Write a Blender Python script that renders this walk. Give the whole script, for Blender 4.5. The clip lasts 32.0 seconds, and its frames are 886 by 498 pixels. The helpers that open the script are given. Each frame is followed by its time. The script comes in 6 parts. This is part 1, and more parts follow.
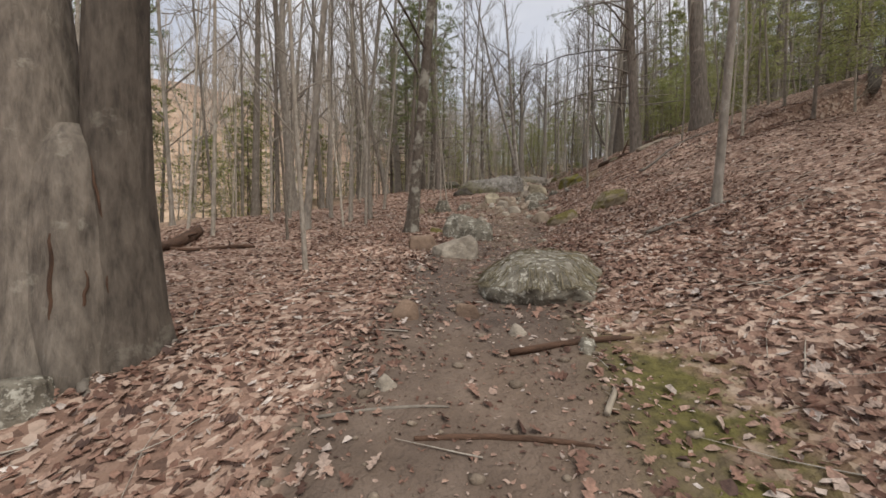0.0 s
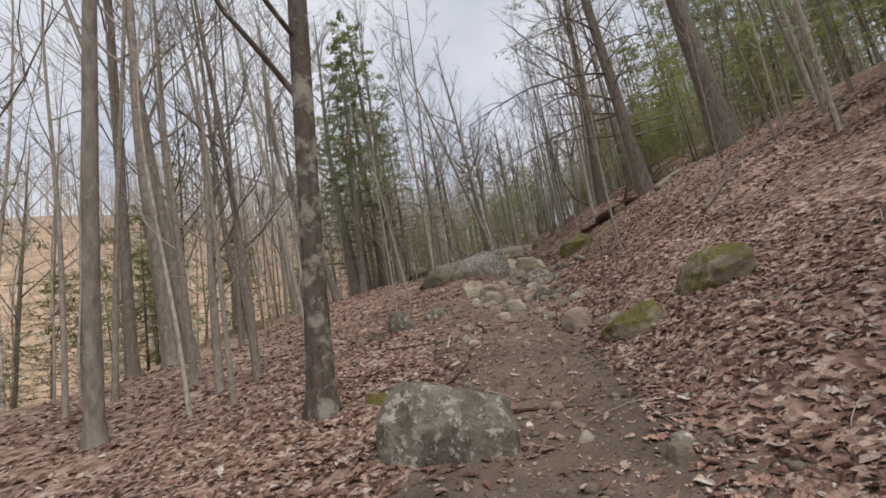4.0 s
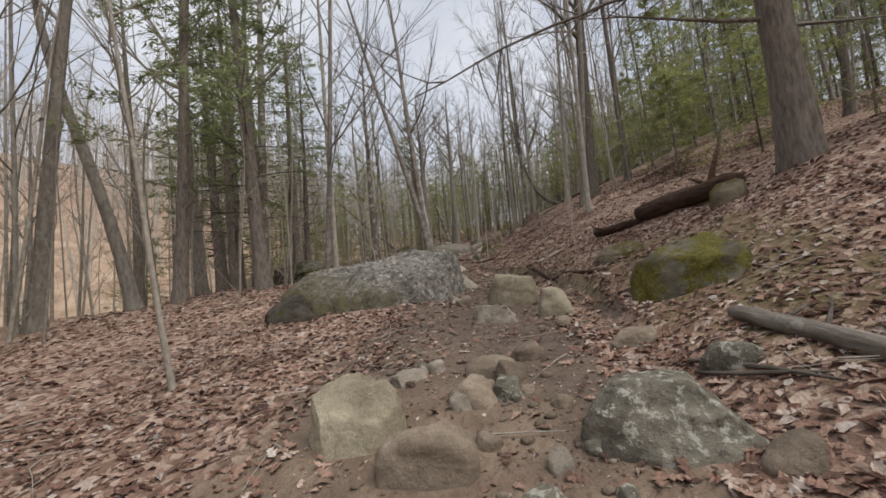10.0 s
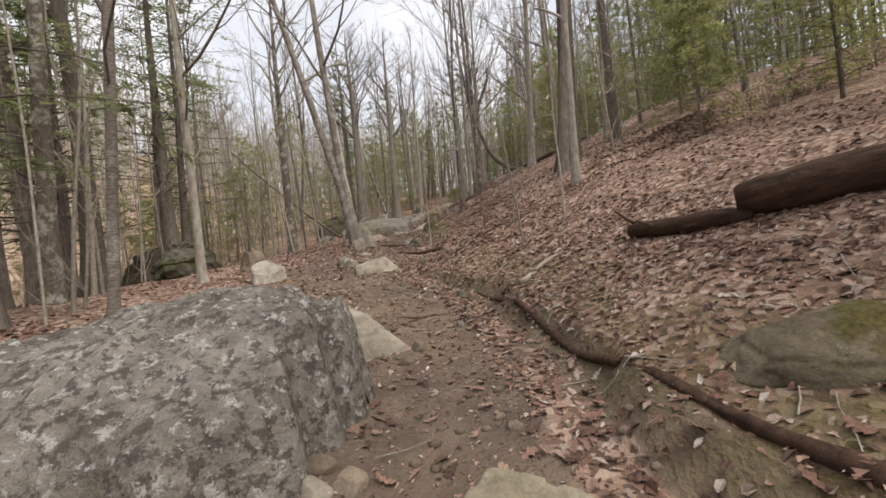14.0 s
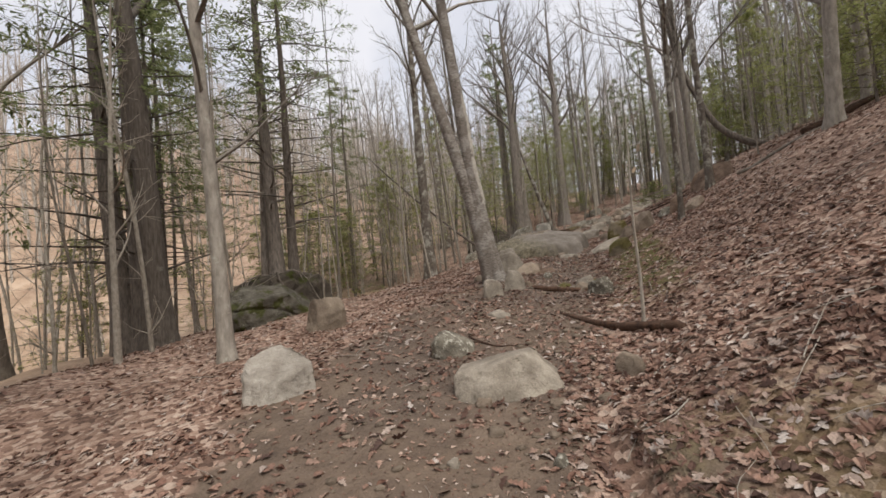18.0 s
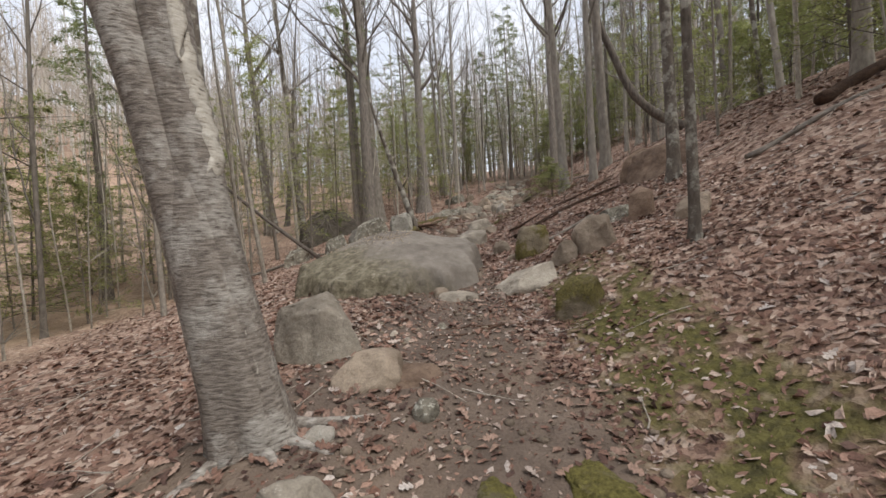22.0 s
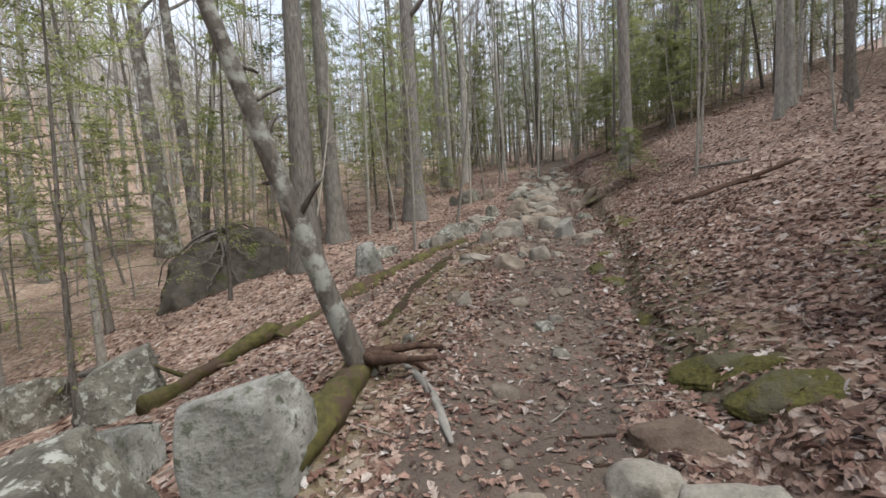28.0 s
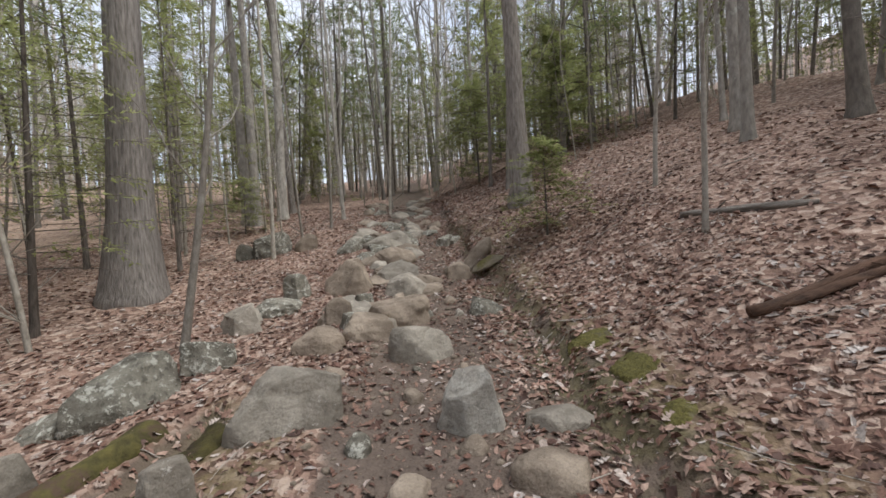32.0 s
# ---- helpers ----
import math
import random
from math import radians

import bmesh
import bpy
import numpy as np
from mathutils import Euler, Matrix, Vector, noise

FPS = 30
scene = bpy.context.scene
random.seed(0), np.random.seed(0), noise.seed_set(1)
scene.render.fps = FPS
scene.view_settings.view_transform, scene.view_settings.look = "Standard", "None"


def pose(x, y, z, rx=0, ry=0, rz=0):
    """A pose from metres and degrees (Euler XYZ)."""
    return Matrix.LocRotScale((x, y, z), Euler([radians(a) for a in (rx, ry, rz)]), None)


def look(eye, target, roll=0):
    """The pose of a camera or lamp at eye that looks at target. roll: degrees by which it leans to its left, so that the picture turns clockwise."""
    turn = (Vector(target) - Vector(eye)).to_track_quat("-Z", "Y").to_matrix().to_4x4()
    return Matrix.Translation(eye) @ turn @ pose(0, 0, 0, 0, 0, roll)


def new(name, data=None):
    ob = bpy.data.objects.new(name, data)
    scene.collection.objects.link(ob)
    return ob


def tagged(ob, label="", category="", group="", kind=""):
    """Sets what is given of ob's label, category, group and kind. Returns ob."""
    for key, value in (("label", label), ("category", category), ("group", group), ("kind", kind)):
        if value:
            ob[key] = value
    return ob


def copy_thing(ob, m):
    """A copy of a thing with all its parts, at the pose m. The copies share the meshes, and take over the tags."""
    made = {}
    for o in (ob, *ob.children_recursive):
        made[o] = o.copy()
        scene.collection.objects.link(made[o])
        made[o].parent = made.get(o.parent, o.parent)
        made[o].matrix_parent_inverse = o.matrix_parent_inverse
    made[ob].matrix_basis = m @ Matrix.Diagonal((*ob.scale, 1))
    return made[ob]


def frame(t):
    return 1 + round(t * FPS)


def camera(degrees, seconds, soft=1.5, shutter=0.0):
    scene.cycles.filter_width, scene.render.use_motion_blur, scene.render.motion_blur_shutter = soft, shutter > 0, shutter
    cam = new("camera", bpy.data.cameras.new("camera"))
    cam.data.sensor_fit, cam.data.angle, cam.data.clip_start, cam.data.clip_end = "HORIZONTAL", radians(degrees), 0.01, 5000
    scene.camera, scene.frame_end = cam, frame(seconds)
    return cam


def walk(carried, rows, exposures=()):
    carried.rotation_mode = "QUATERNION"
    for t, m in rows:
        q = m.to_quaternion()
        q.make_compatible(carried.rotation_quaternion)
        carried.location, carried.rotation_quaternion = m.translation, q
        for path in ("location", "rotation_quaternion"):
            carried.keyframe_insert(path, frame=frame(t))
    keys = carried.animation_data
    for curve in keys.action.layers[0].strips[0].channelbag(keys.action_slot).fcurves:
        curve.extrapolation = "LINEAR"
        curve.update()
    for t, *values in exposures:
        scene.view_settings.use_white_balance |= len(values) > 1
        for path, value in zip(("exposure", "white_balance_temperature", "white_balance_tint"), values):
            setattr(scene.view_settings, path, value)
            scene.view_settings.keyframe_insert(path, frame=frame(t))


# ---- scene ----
cam = camera(92.7, 32.0, 1.6)
EXPOSURES = [(0.0, -0.28, 6350, 10), (2.0, -0.32, 6150, 10), (5.0, -0.27, 6150, 10), (6.0, -0.05, 6250, 11), (8.0, -0.17, 6450, 10), (10.0, -0.28, 6150, 9), (13.0, 0.03, 6500, 11), (14.0, 0.15, 6450, 10), (18.0, -0.1, 6350, 11), (20.0, 0.03, 6200, 9), (21.0, 0.08, 6300, 11), (23.0, 0.2, 5950, 8), (25.0, 0.12, 6000, 9), (28.0, 0.32, 5700, 6), (30.0, 0.38, 5650, 6), (31.0, 0.2, 5750, 7), (32.0, 0.2, 5800, 8)]
PATH = [
    (0, (0.001, -0.012, 1.510), (0.002, 1.985, 1.414), -0.0),
    (0.5, (0.066, 0.660, 1.616), (0.157, 2.658, 1.630), -6.9),
    (1, (0.133, 1.336, 1.707), (0.099, 3.327, 1.893), -1.5),
    (1.5, (0.243, 2.019, 1.808), (0.249, 4.008, 2.011), -4.5),
    (2, (0.392, 2.739, 1.952), (0.403, 4.724, 2.200), -4.7),
    (2.5, (0.505, 3.484, 2.089), (0.710, 5.458, 2.334), -6.7),
    (4.5, (0.522, 6.364, 2.393), (0.677, 8.338, 2.676), -11.7),
    (5, (0.711, 7.085, 2.440), (1.139, 9.022, 2.689), -10.4),
    (5.5, (1.050, 7.776, 2.490), (1.647, 9.675, 2.690), -12.2),
    (6, (1.366, 8.514, 2.573), (1.843, 10.445, 2.785), -11.0),
    (6.5, (1.616, 9.316, 2.733), (2.088, 11.248, 2.944), -6.8),
    (7, (1.807, 10.136, 2.852), (2.187, 12.085, 3.094), -9.2),
    (7.5, (1.935, 10.923, 2.953), (2.167, 12.891, 3.218), -10.4),
    (8, (2.011, 11.663, 2.966), (2.177, 13.640, 3.219), -10.7),
    (8.5, (2.011, 12.413, 3.029), (2.027, 14.396, 3.282), -7.4),
    (9, (1.978, 13.166, 3.168), (1.995, 15.154, 3.385), -7.8),
    (9.5, (1.989, 13.885, 3.379), (2.073, 15.869, 3.619), -5.0),
    (10, (2.021, 14.510, 3.488), (2.474, 16.447, 3.689), -5.1),
    (10.5, (2.297, 14.986, 3.552), (3.216, 16.758, 3.683), -5.7),
    (11, (2.623, 15.600, 3.690), (3.547, 17.371, 3.792), -5.3),
    (11.5, (2.842, 16.210, 3.826), (3.759, 17.986, 3.900), -3.6),
    (12, (2.987, 16.781, 4.081), (3.815, 18.597, 4.213), -3.5),
    (12.5, (3.147, 17.420, 4.137), (3.774, 19.316, 4.252), -7.6),
    (13, (3.282, 18.134, 4.186), (3.832, 20.055, 4.261), -6.6),
    (13.5, (3.535, 18.707, 4.380), (4.267, 20.568, 4.357), -6.2),
    (14, (3.836, 19.366, 4.553), (4.525, 21.244, 4.559), -5.5),
    (14.5, (4.054, 20.112, 4.701), (4.603, 22.036, 4.704), -6.4),
    (15, (4.155, 20.738, 4.780), (4.623, 22.682, 4.824), -6.6),
    (15.5, (4.351, 21.432, 4.826), (4.742, 23.392, 4.907), -8.1),
    (17.5, (5.422, 24.572, 5.276), (5.833, 26.529, 5.321), -5.7),
    (18, (5.511, 25.487, 5.430), (5.436, 27.484, 5.525), -5.3),
    (18.5, (5.454, 26.430, 5.542), (5.337, 28.426, 5.606), -5.1),
    (19, (5.406, 27.373, 5.609), (5.034, 29.336, 5.713), -7.7),
    (19.5, (5.317, 28.263, 5.640), (5.067, 30.245, 5.718), -5.8),
    (20, (5.476, 29.062, 5.772), (5.791, 31.036, 5.760), -7.4),
    (20.5, (5.775, 29.780, 5.952), (6.364, 31.690, 5.902), -8.1),
    (21, (6.125, 30.419, 6.221), (7.075, 32.178, 6.140), -1.5),
    (21.5, (6.430, 31.088, 6.315), (7.160, 32.949, 6.251), -3.9),
    (22, (6.691, 31.928, 6.295), (7.287, 33.836, 6.237), -3.8),
    (22.5, (7.007, 32.889, 6.354), (7.627, 34.789, 6.298), -5.4),
    (23, (7.343, 33.813, 6.471), (7.975, 35.710, 6.431), -5.2),
    (23.5, (7.708, 34.517, 6.656), (8.348, 36.407, 6.529), -2.5),
    (24, (7.982, 35.209, 6.792), (8.480, 37.143, 6.684), -0.6),
    (24.5, (8.144, 35.813, 6.950), (8.678, 37.738, 6.857), 3.6),
    (25, (8.335, 36.481, 7.061), (8.884, 38.402, 6.971), -2.3),
    (25.5, (8.511, 37.256, 7.123), (8.979, 39.198, 7.034), -3.8),
    (27.5, (9.494, 40.820, 7.678), (10.085, 42.724, 7.513), -3.5),
    (28, (9.721, 41.676, 7.860), (10.313, 43.582, 7.720), -3.5),
    (28.5, (10.087, 42.486, 8.053), (10.986, 44.267, 7.907), -3.1),
    (29, (10.564, 43.337, 8.144), (11.518, 45.089, 8.008), -4.8),
    (29.5, (11.045, 44.195, 8.250), (11.995, 45.952, 8.149), -4.7),
    (30, (11.535, 45.009, 8.274), (12.500, 46.761, 8.210), -7.7),
    (30.5, (12.014, 45.781, 8.312), (12.887, 47.580, 8.301), -4.6),
    (31, (12.529, 46.495, 8.433), (13.689, 48.124, 8.426), -5.1),
    (31.5, (13.032, 47.243, 8.581), (14.184, 48.878, 8.601), -5.4),
    (32, (13.522, 48.017, 8.655), (14.723, 49.616, 8.616), -3.4),
]
walk(cam, [(t, look(eye, target, roll)) for t, eye, target, roll in PATH], EXPOSURES)

import itertools

# ---- light ----
world = bpy.data.worlds.new("sky")
scene.world = world
world.use_nodes = True
wn, wl = world.node_tree.nodes, world.node_tree.links
SUN_ELEVATION, SUN_TURN = radians(58), radians(145)
sky = wn.new("ShaderNodeTexSky")
sky.sky_type, sky.sun_disc, sky.sun_elevation, sky.sun_rotation = "NISHITA", False, SUN_ELEVATION, SUN_TURN
sky.air_density, sky.dust_density = 1.0, 1.5
where = wn.new("ShaderNodeTexCoord")
cloud = wn.new("ShaderNodeTexNoise")
cloud.inputs["Scale"].default_value, cloud.inputs["Detail"].default_value = 2.2, 5.0
veil = wn.new("ShaderNodeValToRGB")
veil.color_ramp.elements[0].position, veil.color_ramp.elements[0].color = 0.34, (0.55, 0.55, 0.55, 1)
veil.color_ramp.elements[1].position, veil.color_ramp.elements[1].color = 0.60, (1, 1, 1, 1)
mixed = wn.new("ShaderNodeMix")
mixed.data_type = "RGBA"
mixed.inputs["B"].default_value = (6.3, 6.25, 6.45, 1)
wl.new(where.outputs["Generated"], cloud.inputs["Vector"])
wl.new(cloud.outputs["Fac"], veil.inputs["Fac"])
wl.new(veil.outputs["Color"], mixed.inputs["Factor"])
wl.new(sky.outputs["Color"], mixed.inputs["A"])
wl.new(mixed.outputs["Result"], wn["Background"].inputs["Color"])
wn["Background"].inputs["Strength"].default_value = 0.15

lamp = bpy.data.lights.new("sun", "SUN")
lamp.energy, lamp.angle, lamp.color = 3.4, radians(40), (1.0, 0.94, 0.84)
sun = new("sun", lamp)
sun.matrix_world = look((0, 0, 40), Vector((0, 0, 40)) - Vector((math.sin(SUN_TURN) * math.cos(SUN_ELEVATION), math.cos(SUN_TURN) * math.cos(SUN_ELEVATION), math.sin(SUN_ELEVATION))))


# ---- materials ----
def shader(name, rough=0.85):
    """A node material with its Principled shader; returns both and a helper that adds nodes."""
    m = bpy.data.materials.new(name)
    m.use_nodes = True
    p = m.node_tree.nodes["Principled BSDF"]
    p.inputs["Roughness"].default_value = rough
    p.inputs["Specular IOR Level"].default_value = 0.25

    def add(kind, **sockets):
        n = m.node_tree.nodes.new(kind)
        for key, value in sockets.items():
            n.inputs[key].default_value = value
        return n

    return m, p, add, m.node_tree.links.new


def ramp(add, *stops):
    n = add("ShaderNodeValToRGB")
    e = n.color_ramp.elements
    while len(e) < len(stops):
        e.new(0.5)
    for k, (at, col) in enumerate(stops):
        e[k].position, e[k].color = at, (*col, 1)
    return n


def mix(add, link, fac, a, b, mode="MIX"):
    n = add("ShaderNodeMix")
    n.data_type, n.blend_type, n.clamp_factor = "RGBA", mode, True
    for key, value in (("Factor", fac), ("A", a), ("B", b)):
        if hasattr(value, "links"):
            link(value, n.inputs[key])
        elif key == "Factor":
            n.inputs[key].default_value = value
        else:
            n.inputs[key].default_value = (*value, 1)
    return n.outputs["Result"]


def bumped(add, link, p, height, strength, distance=0.02):
    n = add("ShaderNodeBump", Strength=strength, Distance=distance)
    link(height, n.inputs["Height"])
    link(n.outputs["Normal"], p.inputs["Normal"])


def ground_material():
    m, p, add, link = shader("forest_floor", 0.95)
    pos = add("ShaderNodeTexCoord").outputs["Object"]

    def noise_node(scale, detail=4.0):
        n = add("ShaderNodeTexNoise", Scale=scale, Detail=detail)
        link(pos, n.inputs["Vector"])
        return n.outputs["Fac"]

    cells = add("ShaderNodeTexVoronoi", Scale=19.0)
    warp = mix(add, link, 0.2, pos, add("ShaderNodeTexNoise", Scale=7.0, Detail=4.0).outputs["Color"])
    link(warp, cells.inputs["Vector"])
    bits = add("ShaderNodeSeparateColor")
    link(cells.outputs["Color"], bits.inputs["Color"])
    litter = ramp(add, (0.0, (0.105, 0.066, 0.050)), (0.3, (0.215, 0.136, 0.102)), (0.7, (0.335, 0.232, 0.178)), (1.0, (0.47, 0.37, 0.30)))
    link(bits.outputs["Red"], litter.inputs["Fac"])
    soil = ramp(add, (0.25, (0.055, 0.041, 0.033)), (0.5, (0.108, 0.080, 0.064)), (0.75, (0.185, 0.142, 0.114)))
    link(noise_node(3.5, 8.0), soil.inputs["Fac"])
    warm = ramp(add, (0.4, (0.105, 0.079, 0.063)), (0.65, (0.225, 0.160, 0.112)))
    link(noise_node(0.5), warm.inputs["Fac"])
    soil_colour = mix(add, link, 0.45, soil.outputs["Color"], warm.outputs["Color"])
    sandy = add("ShaderNodeAttribute")
    sandy.attribute_name = "sandy"
    sand = ramp(add, (0.3, (0.12, 0.086, 0.062)), (0.5, (0.225, 0.164, 0.118)), (0.7, (0.37, 0.28, 0.198)))
    link(noise_node(2.8, 8.0), sand.inputs["Fac"])
    soil_colour = mix(add, link, sandy.outputs["Fac"], soil_colour, sand.outputs["Color"])
    worn = add("ShaderNodeAttribute")
    worn.attribute_name = "worn"
    edge = add("ShaderNodeMath")
    edge.operation = "MULTIPLY_ADD"
    link(noise_node(2.5, 5.0), edge.inputs[0])
    edge.inputs[1].default_value = 0.9
    link(worn.outputs["Fac"], edge.inputs[2])
    cut = ramp(add, (0.62, (0, 0, 0)), (0.92, (1, 1, 1)))
    link(edge.outputs[0], cut.inputs["Fac"])
    decay = ramp(add, (0.35, (0.72, 0.69, 0.67)), (0.62, (1.1, 1.08, 1.06)))
    link(noise_node(1.1, 5.0), decay.inputs["Fac"])
    litter_colour = mix(add, link, 1.0, litter.outputs["Color"], decay.outputs["Color"], "MULTIPLY")
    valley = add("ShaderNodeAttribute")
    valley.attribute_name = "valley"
    # beech: litter tones paled to paint sunlight onto the valley floor
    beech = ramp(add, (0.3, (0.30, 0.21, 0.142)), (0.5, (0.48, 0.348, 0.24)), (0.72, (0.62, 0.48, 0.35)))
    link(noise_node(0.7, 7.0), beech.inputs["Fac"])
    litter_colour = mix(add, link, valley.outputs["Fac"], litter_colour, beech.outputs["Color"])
    col = mix(add, link, cut.outputs["Color"], litter_colour, soil_colour)
    moss = add("ShaderNodeAttribute")
    moss.attribute_name = "moss"
    green = ramp(add, (0.3, (0.055, 0.048, 0.018)), (0.6, (0.120, 0.105, 0.034)))
    link(noise_node(14.0), green.inputs["Fac"])
    patch = add("ShaderNodeMath")
    patch.operation = "MULTIPLY"
    link(moss.outputs["Fac"], patch.inputs[0])
    spots = ramp(add, (0.36, (0, 0, 0)), (0.50, (1, 1, 1)))
    link(noise_node(2.2, 6.0), spots.inputs["Fac"])
    link(spots.outputs["Color"], patch.inputs[1])
    col = mix(add, link, patch.outputs[0], col, green.outputs["Color"])
    link(col, p.inputs["Base Color"])
    high = mix(add, link, 0.5, noise_node(45.0, 3.0), cells.outputs["Distance"])
    high = mix(add, link, 0.45, high, noise_node(8.0, 8.0))
    bumped(add, link, p, high, 1.0, 0.07)
    return m


def leaf_material(name, *stops, glow=0.0):
    m, p, add, link = shader(name, 0.7)
    geo = add("ShaderNodeNewGeometry")
    tone = ramp(add, *stops)
    link(geo.outputs["Random Per Island"], tone.inputs["Fac"])
    pos = add("ShaderNodeTexCoord").outputs["Object"]
    n = add("ShaderNodeTexNoise", Scale=42.0, Detail=6.0, Roughness=0.7)
    link(pos, n.inputs["Vector"])
    fibre = ramp(add, (0.36, (0.42, 0.40, 0.39)), (0.62, (1.12, 1.1, 1.08)))
    link(n.outputs["Fac"], fibre.inputs["Fac"])
    col = mix(add, link, 0.75, tone.outputs["Color"], fibre.outputs["Color"], "MULTIPLY")
    wide = add("ShaderNodeTexNoise", Scale=0.9, Detail=5.0)
    link(pos, wide.inputs["Vector"])
    age = ramp(add, (0.36, (0.72, 0.67, 0.65)), (0.62, (1.14, 1.11, 1.08)))
    link(wide.outputs["Fac"], age.inputs["Fac"])
    col = mix(add, link, 1.0, col, age.outputs["Color"], "MULTIPLY")
    link(col, p.inputs["Base Color"])
    if glow:
        thin, both = add("ShaderNodeBsdfTranslucent"), add("ShaderNodeMixShader", Fac=glow)
        link(col, thin.inputs["Color"])
        link(p.outputs["BSDF"], both.inputs[1])
        link(thin.outputs["BSDF"], both.inputs[2])
        link(both.outputs["Shader"], m.node_tree.nodes["Material Output"].inputs["Surface"])
    return m


def bark_material(name, dark, light, lichen, stretch, scale=14.0, spots=0.55, depth=0.6):
    m, p, add, link = shader(name, 0.9)
    pos = add("ShaderNodeTexCoord").outputs["Object"]
    shift = add("ShaderNodeMapping")
    shift.inputs["Scale"].default_value = (1, 1, stretch)
    link(pos, shift.inputs["Vector"])
    grain = add("ShaderNodeTexNoise", Scale=scale, Detail=8.0, Roughness=0.65)
    link(shift.outputs["Vector"], grain.inputs["Vector"])
    tone = ramp(add, (0.3, dark), (0.68, light))
    link(grain.outputs["Fac"], tone.inputs["Fac"])
    blot = add("ShaderNodeTexNoise", Scale=3.2, Detail=6.0, Roughness=0.7)
    link(pos, blot.inputs["Vector"])
    where_blot = ramp(add, (spots, (0, 0, 0)), (spots + 0.09, (1, 1, 1)))
    link(blot.outputs["Fac"], where_blot.inputs["Fac"])
    col = mix(add, link, where_blot.outputs["Color"], tone.outputs["Color"], lichen)
    shade = add("ShaderNodeObjectInfo")
    vary = ramp(add, (0.0, (0.52, 0.49, 0.46)), (0.45, (0.86, 0.84, 0.81)), (1.0, (1.16, 1.14, 1.1)))
    link(shade.outputs["Random"], vary.inputs["Fac"])
    col = mix(add, link, 1.0, col, vary.outputs["Color"], "MULTIPLY")
    link(col, p.inputs["Base Color"])
    bumped(add, link, p, grain.outputs["Fac"], depth, 0.03)
    return m


def birch_material(name="birch_bark", fresh=0.0):
    """Birch bark in fine level lines; fresh: how far the weathered skin has peeled from the white."""
    m, p, add, link = shader(name, 0.75)
    pos = add("ShaderNodeTexCoord").outputs["Object"]
    flat = add("ShaderNodeMapping")
    flat.inputs["Scale"].default_value = (9, 9, 42)
    link(pos, flat.inputs["Vector"])
    lines = add("ShaderNodeTexNoise", Scale=1.6, Detail=5.0, Roughness=0.6)
    link(flat.outputs["Vector"], lines.inputs["Vector"])
    tone = ramp(add, (0.33 - 0.05 * fresh, (0.09, 0.074, 0.062)), (0.43 - 0.05 * fresh, (0.25 + 0.3 * fresh, 0.225 + 0.27 * fresh, 0.195 + 0.21 * fresh)), (0.72, (0.43 + 0.32 * fresh, 0.40 + 0.31 * fresh, 0.355 + 0.27 * fresh)))
    link(lines.outputs["Fac"], tone.inputs["Fac"])
    peel = add("ShaderNodeTexNoise", Scale=2.4, Detail=6.0, Roughness=0.7)
    link(pos, peel.inputs["Vector"])
    cut = ramp(add, (0.50 - 0.15 * fresh, (0, 0, 0)), (0.56 - 0.15 * fresh, (1, 1, 1)))
    link(peel.outputs["Fac"], cut.inputs["Fac"])
    brown = ramp(add, (0.36, (0.105, 0.086, 0.072)), (0.62, (0.26, 0.225, 0.19)))
    link(lines.outputs["Fac"], brown.inputs["Fac"])
    col = mix(add, link, cut.outputs["Color"], brown.outputs["Color"], tone.outputs["Color"])
    link(col, p.inputs["Base Color"])
    bumped(add, link, p, lines.outputs["Fac"], 0.5, 0.02)
    return m


